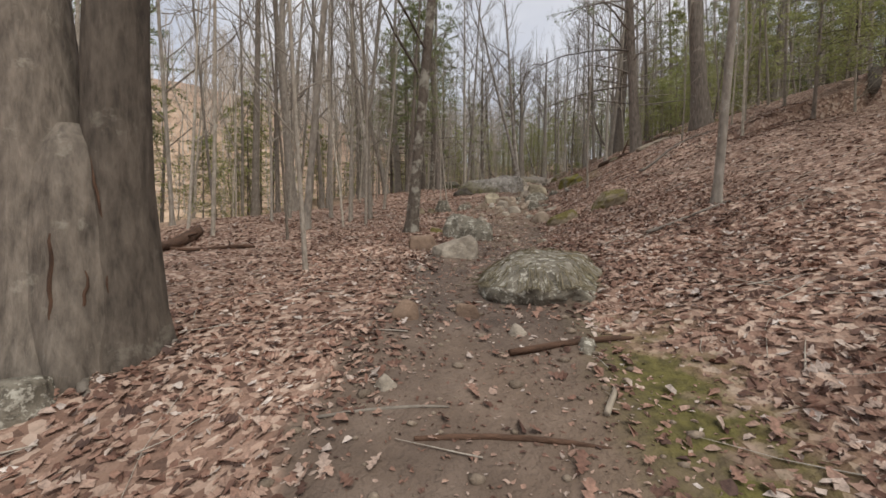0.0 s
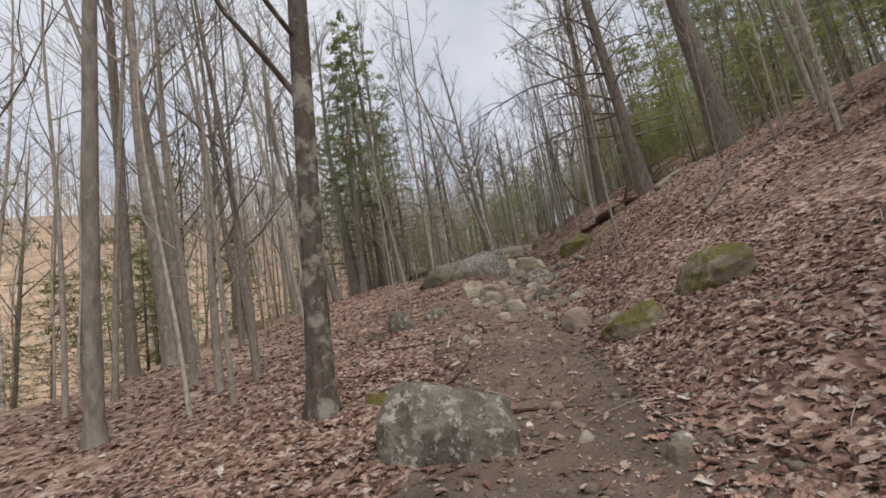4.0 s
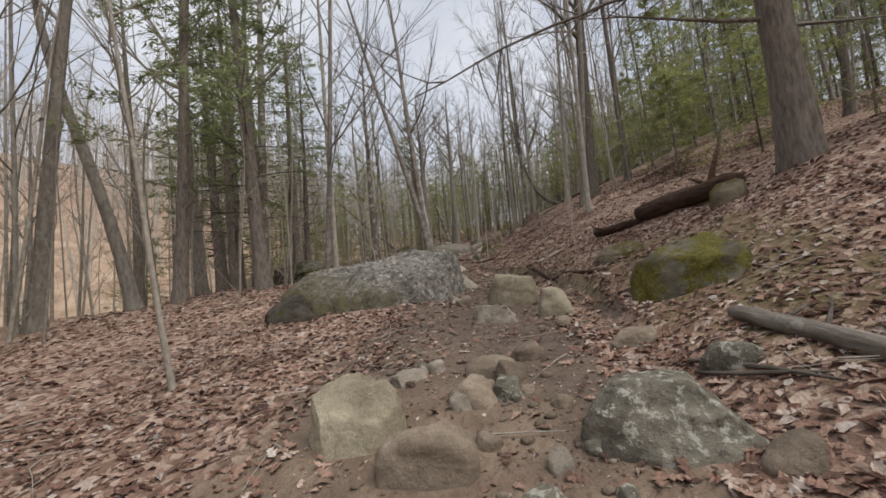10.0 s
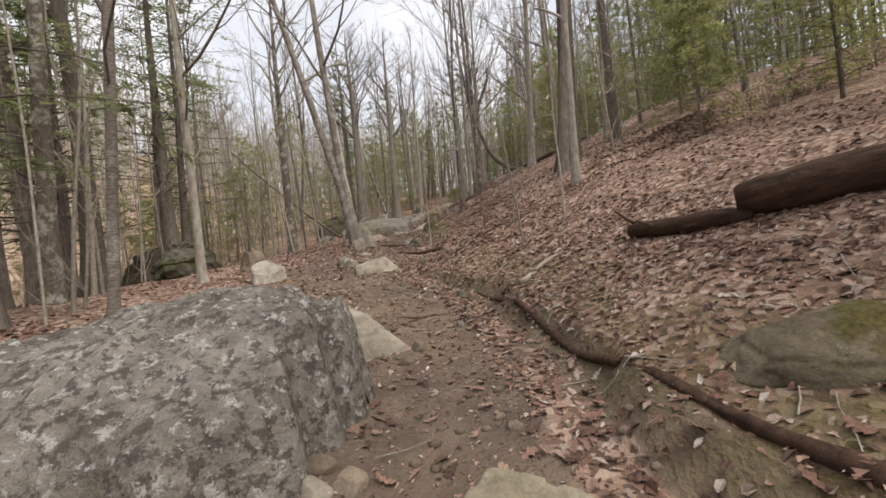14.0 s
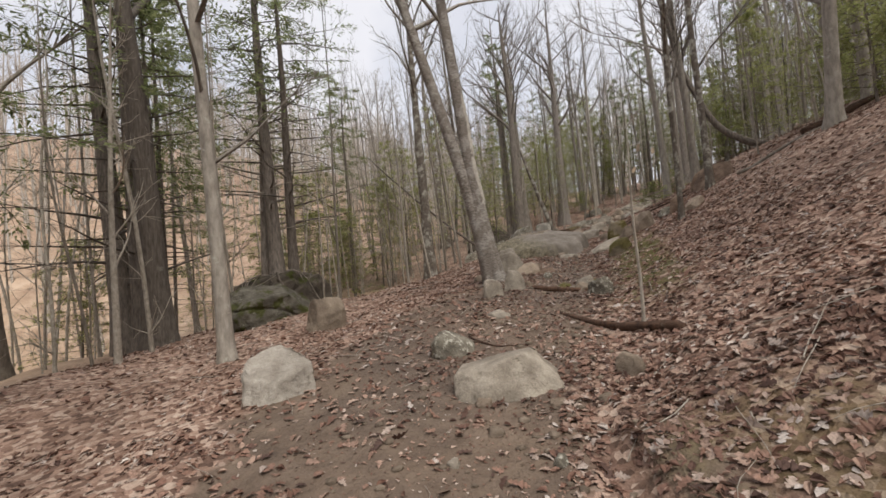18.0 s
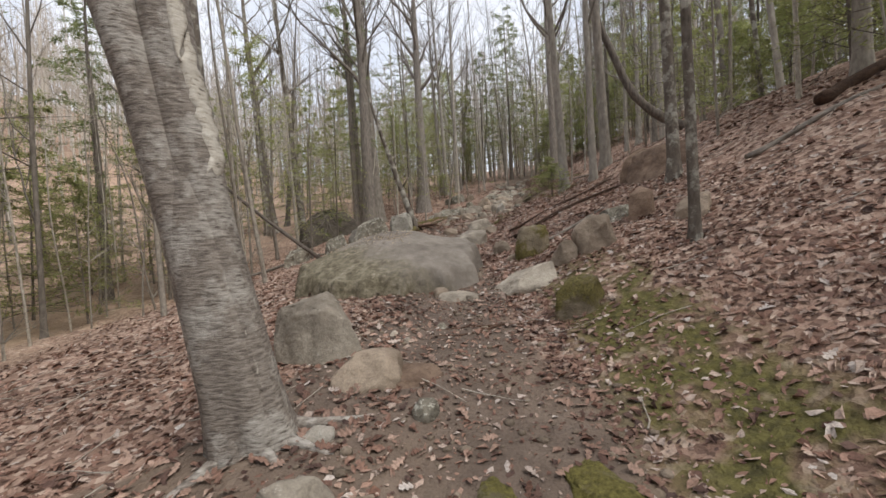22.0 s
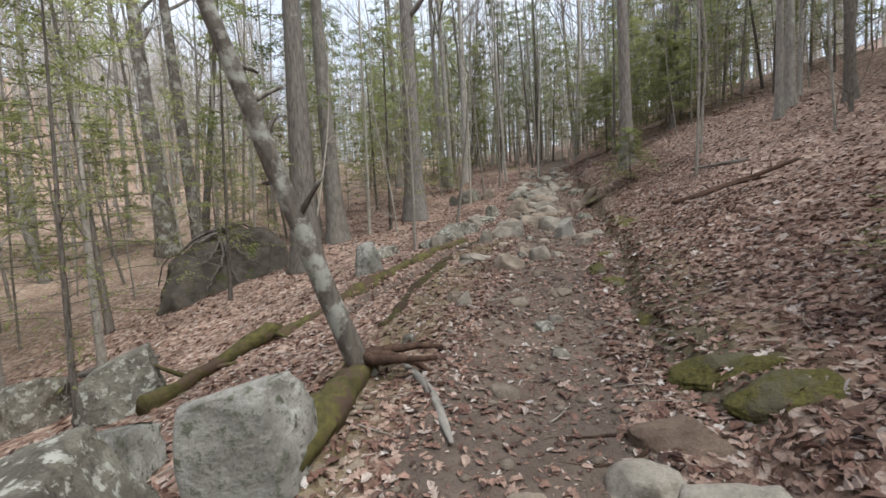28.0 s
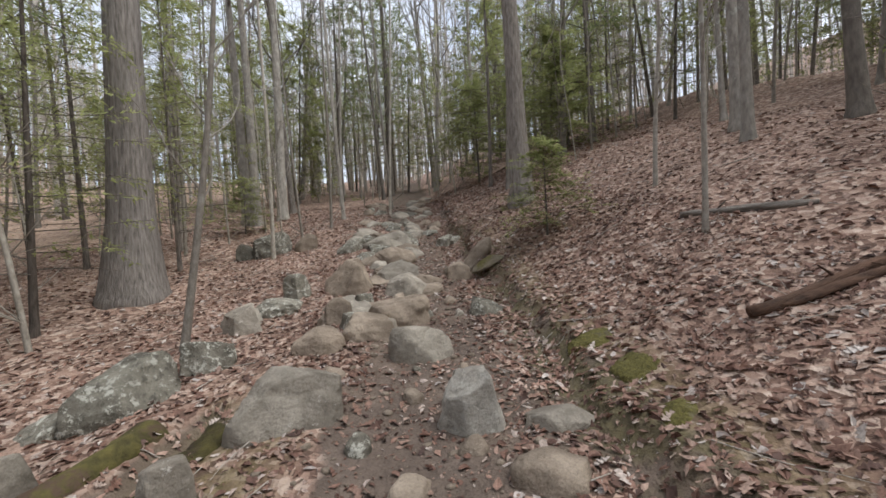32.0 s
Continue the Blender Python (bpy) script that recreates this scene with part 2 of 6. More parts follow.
def rock_material(name, dark, light, lichen=(0.42, 0.43, 0.37), cover=0.62, moss=0.0, moss_colour=(0.085, 0.09, 0.022), flank=None, rind_to=(0.25, 0.225, 0.175), crusted=(0.60, 0.4), relief=0.03):
    m, p, add, link = shader(name, 0.9)
    pos = add("ShaderNodeTexCoord").outputs["Object"]
    shift = add("ShaderNodeObjectInfo")
    moved = add("ShaderNodeVectorMath")
    moved.operation = "MULTIPLY_ADD"
    link(shift.outputs["Random"], moved.inputs[0])
    moved.inputs[1].default_value = (37, 91, 53)
    link(pos, moved.inputs[2])

    def noise_node(scale, detail=6.0, rough=0.6):
        n = add("ShaderNodeTexNoise", Scale=scale, Detail=detail, Roughness=rough)
        link(moved.outputs[0], n.inputs["Vector"])
        return n.outputs["Fac"]

    tone = ramp(add, (0.3, dark), (0.7, light))
    link(noise_node(5.0, 9.0, 0.7), tone.inputs["Fac"])
    grit = ramp(add, (0.35, (0.86, 0.86, 0.86)), (0.65, (1.07, 1.07, 1.07)))
    link(noise_node(70.0, 3.0), grit.inputs["Fac"])
    col = mix(add, link, 1.0, tone.outputs["Color"], grit.outputs["Color"], "MULTIPLY")
    wide = ramp(add, (0.38, (0.66, 0.64, 0.62)), (0.60, (1.12, 1.12, 1.1)))
    link(noise_node(1.7, 5.0), wide.inputs["Fac"])
    col = mix(add, link, 1.0, col, wide.outputs["Color"], "MULTIPLY")
    crust = ramp(add, (crusted[0], (0, 0, 0)), (crusted[0] + 0.05, (1, 1, 1)))
    link(noise_node(12.0, 9.0, 0.75), crust.inputs["Fac"])
    thin = add("ShaderNodeMath")
    thin.operation = "MULTIPLY"
    thin.inputs[1].default_value = crusted[1]
    link(crust.outputs["Color"], thin.inputs[0])
    col = mix(add, link, thin.outputs[0], col, tuple(0.5 * c for c in dark))
    spots = ramp(add, (cover, (0, 0, 0)), (cover + 0.05, (1, 1, 1)))
    link(noise_node(11.0, 9.0, 0.75), spots.inputs["Fac"])
    col = mix(add, link, spots.outputs["Color"], col, lichen)
    if moss:
        pad = ramp(add, (1 - moss, (0, 0, 0)), (1.06 - moss, (1, 1, 1)))
        link(noise_node(2.3, 7.0, 0.65), pad.inputs["Fac"])
        fuzz = ramp(add, (0.3, tuple(0.45 * c for c in moss_colour)), (0.7, tuple(1.35 * c for c in moss_colour)))
        link(noise_node(38.0), fuzz.inputs["Fac"])
        col = mix(add, link, pad.outputs["Color"], col, fuzz.outputs["Color"])
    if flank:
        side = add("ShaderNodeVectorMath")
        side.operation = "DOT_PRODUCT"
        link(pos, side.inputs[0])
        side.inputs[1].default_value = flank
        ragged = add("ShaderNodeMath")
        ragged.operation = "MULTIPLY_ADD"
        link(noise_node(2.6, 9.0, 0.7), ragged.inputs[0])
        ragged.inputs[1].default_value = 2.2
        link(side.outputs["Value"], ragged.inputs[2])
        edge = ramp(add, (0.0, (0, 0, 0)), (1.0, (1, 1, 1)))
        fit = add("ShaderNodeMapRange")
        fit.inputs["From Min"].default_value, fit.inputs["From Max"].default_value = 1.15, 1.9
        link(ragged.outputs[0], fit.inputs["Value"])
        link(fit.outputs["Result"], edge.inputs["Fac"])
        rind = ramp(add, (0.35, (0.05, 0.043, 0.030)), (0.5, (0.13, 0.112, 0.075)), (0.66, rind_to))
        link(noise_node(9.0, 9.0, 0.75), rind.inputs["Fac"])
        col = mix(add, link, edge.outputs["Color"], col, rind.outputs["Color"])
    vary = ramp(add, (0.0, (0.8, 0.79, 0.78)), (1.0, (1.12, 1.1, 1.08)))
    link(shift.outputs["Random"], vary.inputs["Fac"])
    col = mix(add, link, 1.0, col, vary.outputs["Color"], "MULTIPLY")
    link(col, p.inputs["Base Color"])
    bumped(add, link, p, noise_node(11.0, 8.0, 0.65), 1.0, relief)
    return m


GROUND = ground_material()
LITTER = leaf_material("dry_leaves", (0.0, (0.080, 0.050, 0.041)), (0.25, (0.205, 0.118, 0.088)), (0.5, (0.30, 0.190, 0.145)), (0.78, (0.40, 0.292, 0.233)), (0.93, (0.46, 0.39, 0.34)), (1.0, (0.56, 0.52, 0.485)))
NEEDLES = leaf_material("needles", (0.0, (0.15, 0.19, 0.085)), (0.5, (0.24, 0.29, 0.135)), (1.0, (0.33, 0.37, 0.185)), glow=0.7)
SOFT_NEEDLES = leaf_material("young_needles", (0.0, (0.25, 0.29, 0.11)), (0.6, (0.37, 0.41, 0.17)), (1.0, (0.46, 0.48, 0.23)), glow=0.7)
PALE_LEAVES = leaf_material("bleached_leaves", (0.0, (0.42, 0.33, 0.22)), (1.0, (0.60, 0.51, 0.38)))
BARK = {
    "smooth": bark_material("grey_bark", (0.17, 0.152, 0.132), (0.39, 0.358, 0.315), (0.42, 0.415, 0.365), 0.35, 11.0, 0.58, 0.5),
    "rough": bark_material("ridged_bark", (0.085, 0.072, 0.062), (0.265, 0.235, 0.205), (0.34, 0.33, 0.29), 0.16, 22.0, 0.62, 1.0),
    "furrow": bark_material("furrowed_bark", (0.085, 0.073, 0.065), (0.30, 0.27, 0.245), (0.30, 0.29, 0.26), 0.12, 26.0, 0.66, 1.0),
    "patchy": bark_material("lichened_bark", (0.09, 0.075, 0.062), (0.22, 0.19, 0.16), (0.42, 0.41, 0.36), 0.4, 15.0, 0.50, 0.8),
    "dark": bark_material("hemlock_bark", (0.085, 0.073, 0.063), (0.265, 0.23, 0.20), (0.31, 0.295, 0.26), 0.22, 20.0, 0.66, 0.9),
    "sapling": bark_material("young_bark", (0.20, 0.175, 0.148), (0.42, 0.385, 0.335), (0.44, 0.43, 0.38), 0.5, 20.0, 0.6, 0.3),
    "pole": bark_material("pale_young_bark", (0.20, 0.176, 0.146), (0.47, 0.43, 0.37), (0.45, 0.43, 0.375), 0.5, 16.0, 0.58, 0.3),
    # far trunks: haze and distant sunlight put into the bark colour
    "far": bark_material("hazed_grey_bark", (0.40, 0.362, 0.318), (0.62, 0.575, 0.515), (0.60, 0.58, 0.53), 0.4, 9.0, 0.6, 0.2),
    "birch": birch_material(),
    "paper": birch_material("papery_birch_bark", 0.55),
    "straw": bark_material("dead_grass", (0.15, 0.13, 0.085), (0.36, 0.32, 0.22), (0.24, 0.23, 0.13), 0.6, 9.0, 0.6, 0.3),
    "beech": bark_material("old_beech_bark", (0.075, 0.064, 0.054), (0.235, 0.203, 0.170), (0.27, 0.25, 0.21), 0.30, 12.0, 0.60, 1.0),
    "pale": bark_material("bare_wood", (0.20, 0.165, 0.13), (0.43, 0.38, 0.31), (0.30, 0.27, 0.22), 0.14, 16.0, 0.66, 0.6),
    "rotten": bark_material("rotten_wood", (0.035, 0.022, 0.016), (0.135, 0.078, 0.052), (0.17, 0.13, 0.095), 0.3, 14.0, 0.66, 1.0),
    "mossy": bark_material("mossy_wood", (0.035, 0.030, 0.013), (0.130, 0.112, 0.034), (0.085, 0.056, 0.038), 0.8, 8.0, 0.49, 1.0),
}
STONE = {
    "tan": rock_material("brown_stone", (0.185, 0.146, 0.112), (0.345, 0.282, 0.220), (0.38, 0.34, 0.285), 0.66),
    "pale": rock_material("pale_stone", (0.235, 0.205, 0.168), (0.43, 0.385, 0.322), (0.47, 0.435, 0.38), 0.62),
    "lichen": rock_material("lichened_stone", (0.105, 0.094, 0.074), (0.285, 0.262, 0.215), (0.42, 0.405, 0.345), 0.535, crusted=(0.545, 0.6)),
    "moss": rock_material("stone_with_moss", (0.13, 0.105, 0.075), (0.28, 0.235, 0.165), (0.36, 0.34, 0.26), 0.62, 0.5, (0.125, 0.105, 0.034)),
    "mossy": rock_material("mossed_stone", (0.10, 0.09, 0.06), (0.21, 0.19, 0.14), (0.30, 0.29, 0.23), 0.68, 0.54, (0.135, 0.120, 0.026)),
    "mosspad": rock_material("moss_cushion", (0.09, 0.075, 0.045), (0.17, 0.15, 0.09), (0.20, 0.19, 0.08), 0.66, 0.56, (0.112, 0.098, 0.028), relief=0.05),
    "darkrock": rock_material("dark_brown_stone", (0.045, 0.038, 0.030), (0.125, 0.106, 0.085), (0.20, 0.19, 0.155), 0.66, 0.44, (0.060, 0.066, 0.018)),
    "mossdark": rock_material("dark_mossed_stone", (0.07, 0.064, 0.05), (0.17, 0.155, 0.128), (0.27, 0.27, 0.22), 0.6, 0.50, (0.065, 0.068, 0.020)),
    "brown": rock_material("reddish_stone", (0.125, 0.085, 0.062), (0.27, 0.195, 0.145), (0.33, 0.28, 0.22), 0.68),
    "white": rock_material("whitish_stone", (0.31, 0.28, 0.242), (0.52, 0.485, 0.43), (0.50, 0.49, 0.44), 0.62),
    "standing": rock_material("yellowish_stone", (0.27, 0.235, 0.172), (0.48, 0.425, 0.32), (0.42, 0.38, 0.21), 0.60),
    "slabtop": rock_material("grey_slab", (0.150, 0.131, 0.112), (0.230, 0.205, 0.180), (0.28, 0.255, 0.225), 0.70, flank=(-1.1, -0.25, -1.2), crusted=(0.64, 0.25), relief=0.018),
    "lichenpale": rock_material("mottled_grey_stone", (0.23, 0.217, 0.19), (0.47, 0.45, 0.405), (0.13, 0.13, 0.095), 0.535),
    "crackle": rock_material("crusted_grey_stone", (0.16, 0.145, 0.125), (0.36, 0.33, 0.30), (0.46, 0.45, 0.43), 0.55, flank=(-0.55, -0.25, -0.6), rind_to=(0.105, 0.112, 0.026), crusted=(0.50, 0.85), relief=0.06),
}


# ---- mesh helpers ----
class Geo:
    """Collects points and faces, and makes one mesh of them."""

    def __init__(self):
        self.points, self.faces, self.count = [], [], 0

    def add(self, points, *faces):
        self.points.append(np.asarray(points, float).reshape(-1, 3))
        for some in faces:
            self.faces.append(np.asarray(some, int) + self.count)
        self.count += len(self.points[-1])

    def mesh(self, name, material, soft=True):
        me = bpy.data.meshes.new(name)
        points = np.concatenate(self.points)
        loops = np.concatenate([f.ravel() for f in self.faces])
        sizes = np.concatenate([np.full(len(f), f.shape[1]) for f in self.faces])
        me.vertices.add(len(points))
        me.vertices.foreach_set("co", points.astype(np.float32).ravel())
        me.loops.add(len(loops))
        me.loops.foreach_set("vertex_index", loops.astype(np.int32))
        me.polygons.add(len(sizes))
        me.polygons.foreach_set("loop_start", (np.cumsum(sizes) - sizes).astype(np.int32))
        me.polygons.foreach_set("use_smooth", np.full(len(sizes), soft))
        me.update(calc_edges=True)
        me.materials.append(material)
        return me


def part(name, geo, material, parent, label="", soft=True):
    ob = new(name, geo.mesh(name, material, soft))
    ob.parent = parent
    return tagged(ob, label)


def thing(name, place, label, category, group=""):
    ob = new(name)
    ob.empty_display_size = 0.1
    ob.matrix_basis = Matrix.Translation(place)
    return tagged(ob, label, category, group)


def tube(geo, points, radii, sides=6, cap=True):
    """A round bar through the points."""
    points, radii = np.asarray(points, float), np.asarray(radii, float)
    along = np.gradient(points, axis=0)
    along /= np.linalg.norm(along, axis=1, keepdims=True) + 1e-9
    ref = np.array([0.37, 0.91, 0.13]) if abs(along[0] @ (0.37, 0.91, 0.13)) < 0.8 else np.array([0.9, -0.3, 0.2])
    across = np.cross(along, ref)
    across /= np.linalg.norm(across, axis=1, keepdims=True) + 1e-9
    up = np.cross(across, along)
    turn = np.linspace(0, 2 * math.pi, sides, endpoint=False)
    ring = radii.reshape(len(points), -1, 1) * (np.cos(turn)[None, :, None] * across[:, None] + np.sin(turn)[None, :, None] * up[:, None])
    verts = (points[:, None] + ring).reshape(-1, 3)
    n = len(points)
    i, j = np.meshgrid(np.arange(n - 1), np.arange(sides), indexing="ij")
    k = (j + 1) % sides
    quads = np.stack([i * sides + j, i * sides + k, (i + 1) * sides + k, (i + 1) * sides + j], -1).reshape(-1, 4)
    if cap:
        verts = np.vstack([verts, points[:1], points[-1:]])
        e = np.arange(sides)
        first = np.stack([np.full(sides, n * sides), (e + 1) % sides, e], 1)
        last = np.stack([np.full(sides, n * sides + 1), (n - 1) * sides + e, (n - 1) * sides + (e + 1) % sides], 1)
        geo.add(verts, quads, first, last)
    else:
        geo.add(verts, quads)


def wander(rng, start, way, length, steps, bend, rise=0.0):
    """A crooked line that starts off along way."""
    p, w = np.array(start, float), np.array(way, float)
    w /= np.linalg.norm(w)
    out = [p.copy()]
    for _ in range(steps):
        w = w + rng.normal(0, bend, 3) + (0, 0, rise)
        w /= np.linalg.norm(w)
        p = p + w * length / steps
        out.append(p.copy())
    return np.array(out)


# ---- trees ----
def trunk_line(rng, lean, height, crook, steps=16):
    z = np.concatenate([[-0.35, 0.0, 0.12], np.linspace(0.35, height, steps)])
    u = np.clip(z / height, 0, 1)
    waves = sum(crook * rng.normal(0, 0.5 / k) * np.sin(k * math.pi * u + rng.uniform(0, 6))[:, None] * rng.normal(0, 1, 2) for k in (1, 2, 3))
    waves = waves - waves[1]
    xy = np.outer(z, lean) * (1 - 0.25 * u[:, None]) + waves * u[:, None]
    return np.column_stack([xy, z])


def trunk_radii(rng, line, dia, flare=0.45, taper=0.85, sides=12):
    z = line[:, 2]
    u = np.clip(z / z[-1], 0, 1)
    r = dia / 2 * ((1 - u) ** taper * 0.92 + 0.08) * (1 + flare * np.exp(-np.clip(z, -0.1, None) / (dia * 0.9 + 0.05)))
    lobes = rng.uniform(0, 6)
    turn = np.linspace(0, 2 * math.pi, sides, endpoint=False)
    ribs = 1 + (0.035 + 0.16 * flare * np.exp(-np.clip(z, 0, None) / (dia + 0.05)))[:, None] * np.sin(turn * 4 + lobes)[None]
    ribs = ribs + rng.normal(0, 0.018, (len(z), sides))
    return r[:, None] * ribs


def bare_crown(geo, rng, line, dia, first, limbs, reach, twigs=4, rise=0.05):
    """Long rising limbs that fork into branches and fine twigs."""
    height = line[-1, 2]
    for n in range(limbs):
        u = (n + rng.uniform(0, 0.8)) / limbs
        z = first + (height * 0.97 - first) * u
        at = np.array([np.interp(z, line[:, 2], line[:, k]) for k in range(3)])
        turn = rng.uniform(0, 6.3)
        steep = rng.uniform(0.6, 1.7)
        size = reach * (1.55 - 1.1 * u) * rng.uniform(0.55, 1.25)
        thick = max(0.012, dia * 0.26 * (1 - 0.75 * z / height) * rng.uniform(0.6, 1.1))
        main = wander(rng, at, (math.cos(turn), math.sin(turn), steep), size, 7, 0.11, rise)
        tube(geo, main, np.linspace(thick, 0.006, 8), 4 if dia > 0.3 else 3, False)
        for _ in range(twigs + 1):
            k = rng.integers(2, 7)
            way = main[k + 1 if k < 7 else k] - main[k - 1] + rng.normal(0, 0.28, 3) * size / 5
            sub = wander(rng, main[k], way, size * rng.uniform(0.25, 0.6), 4, 0.16, rise)
            tube(geo, sub, np.linspace(thick * 0.42, 0.0045, 5), 3, False)
            for _ in range(twigs):
                j = rng.integers(1, 4)
                twig = wander(rng, sub[j], sub[j + 1] - sub[j] + rng.normal(0, 0.14, 3), size * rng.uniform(0.12, 0.32), 2, 0.2, rise)
                tube(geo, twig, (0.006, 0.005, 0.003), 3, False)


def spray(geo, rng, line, width, count, size):
    """Flat sprays of needles on both sides of a branch."""
    k = rng.uniform(0.15, 1.0, count) * (len(line) - 1)
    i = np.minimum(k.astype(int), len(line) - 2)
    base = line[i] + (line[i + 1] - line[i]) * (k - i)[:, None]
    along = line[i + 1] - line[i]
    along /= np.linalg.norm(along, axis=1, keepdims=True)
    side = np.cross(along, (0, 0, 1.0))
    side /= np.linalg.norm(side, axis=1, keepdims=True) + 1e-6
    sign = rng.choice([-1.0, 1.0], count)[:, None]
    room = width * (1.05 - k / (len(line) - 1))[:, None]
    at = base + side * sign * room * rng.uniform(0, 1, (count, 1)) + rng.normal(0, 0.035, (count, 3))
    way = along * 0.7 + side * sign * 0.8 + rng.normal(0, 0.3, (count, 3)) + (0, 0, -0.15)
    way /= np.linalg.norm(way, axis=1, keepdims=True)
    flat = np.cross(way, (0, 0, 1.0)) + rng.normal(0, 0.25, (count, 3))
    flat /= np.linalg.norm(flat, axis=1, keepdims=True) + 1e-6
    s = size * rng.uniform(0.6, 1.3, (count, 1))
    verts = np.stack([at - flat * s * 0.2, at + way * s * 1.1, at + flat * s * 0.2 + way * s * 0.15], 1).reshape(-1, 3)
    geo.add(verts, np.arange(count * 3).reshape(-1, 3))


def hemlock_crown(wood, green, rng, line, dia, dead_from, live_from, reach, branches, density=24, size=0.2, stout=1.0):
    height = line[-1, 2]
    for n in range(branches):
        z = dead_from + (height * 0.99 - dead_from) * (n + rng.uniform(0, 0.9)) / branches
        at = np.array([np.interp(z, line[:, 2], line[:, k]) for k in range(3)])
        turn = n * 2.4 + rng.uniform(-0.6, 0.6)
        live = z > live_from + rng.normal(0, 0.5)
        size_here = reach * (1.06 - z / height) ** 0.55 * rng.uniform(0.55, 1.1) * (1.0 if live else 0.75)
        thick = (0.008 + dia * 0.05 * (1 - z / height)) * stout
        main = wander(rng, at, (math.cos(turn), math.sin(turn), 0.15), size_here, 4, 0.085, -0.05)
        tube(wood, main, np.linspace(thick, 0.005, 5), 3, False)
        if not live:
            for _ in range(4):
                k = rng.integers(1, 4)
                twig = wander(rng, main[k], main[k + 1] - main[k] + rng.normal(0, 0.14, 3), size_here * rng.uniform(0.12, 0.35), 3, 0.15, -0.02)
                tube(wood, twig, (0.006 * stout, 0.005, 0.004, 0.0025), 3, False)
        else:
            for _ in range(2):
                k = rng.integers(1, 4)
                twig = wander(rng, main[k], main[k + 1] - main[k] + rng.normal(0, 0.3, 3), size_here * rng.uniform(0.2, 0.45), 2, 0.15, -0.04)
                tube(wood, twig, np.linspace(0.006, 0.002, 3), 3, False)
                spray(green, rng, twig, 0.12 * size_here + 0.04, density // 2, size)
            spray(green, rng, main, 0.2 * size_here + 0.05, density, size)


TREES = {
    "smooth": ("forest_tree", "tall bare tree with smooth grey bark", "tree"),
    "rough": ("forest_tree", "tall bare tree with dark ridged bark", "tree"),
    "furrow": ("forest_tree", "large tree with deeply furrowed grey bark", "tree"),
    "patchy": ("forest_tree", "bare tree with bark patched by pale lichen", "tree"),
    "curved": ("forest_tree", "slender bare tree with a crooked stem", "tree"),
    "pine": ("pine_tree", "tall conifer with a thick bare brown trunk", "tree"),
    "whitebirch": ("birch_tree", "thin birch with pale peeling bark", "tree"),
    "sapling": ("sapling", "thin leafless sapling in the leaf litter", "sapling"),
    "pole": ("slender_tree", "tall thin leafless sapling with pale bark", "sapling"),
    "hemlock": ("hemlock_tree", "hemlock with dark trunk and green needle sprays", "tree"),
    "deadhem": ("hemlock_tree", "dark hemlock with long dead drooping branches", "tree"),
}


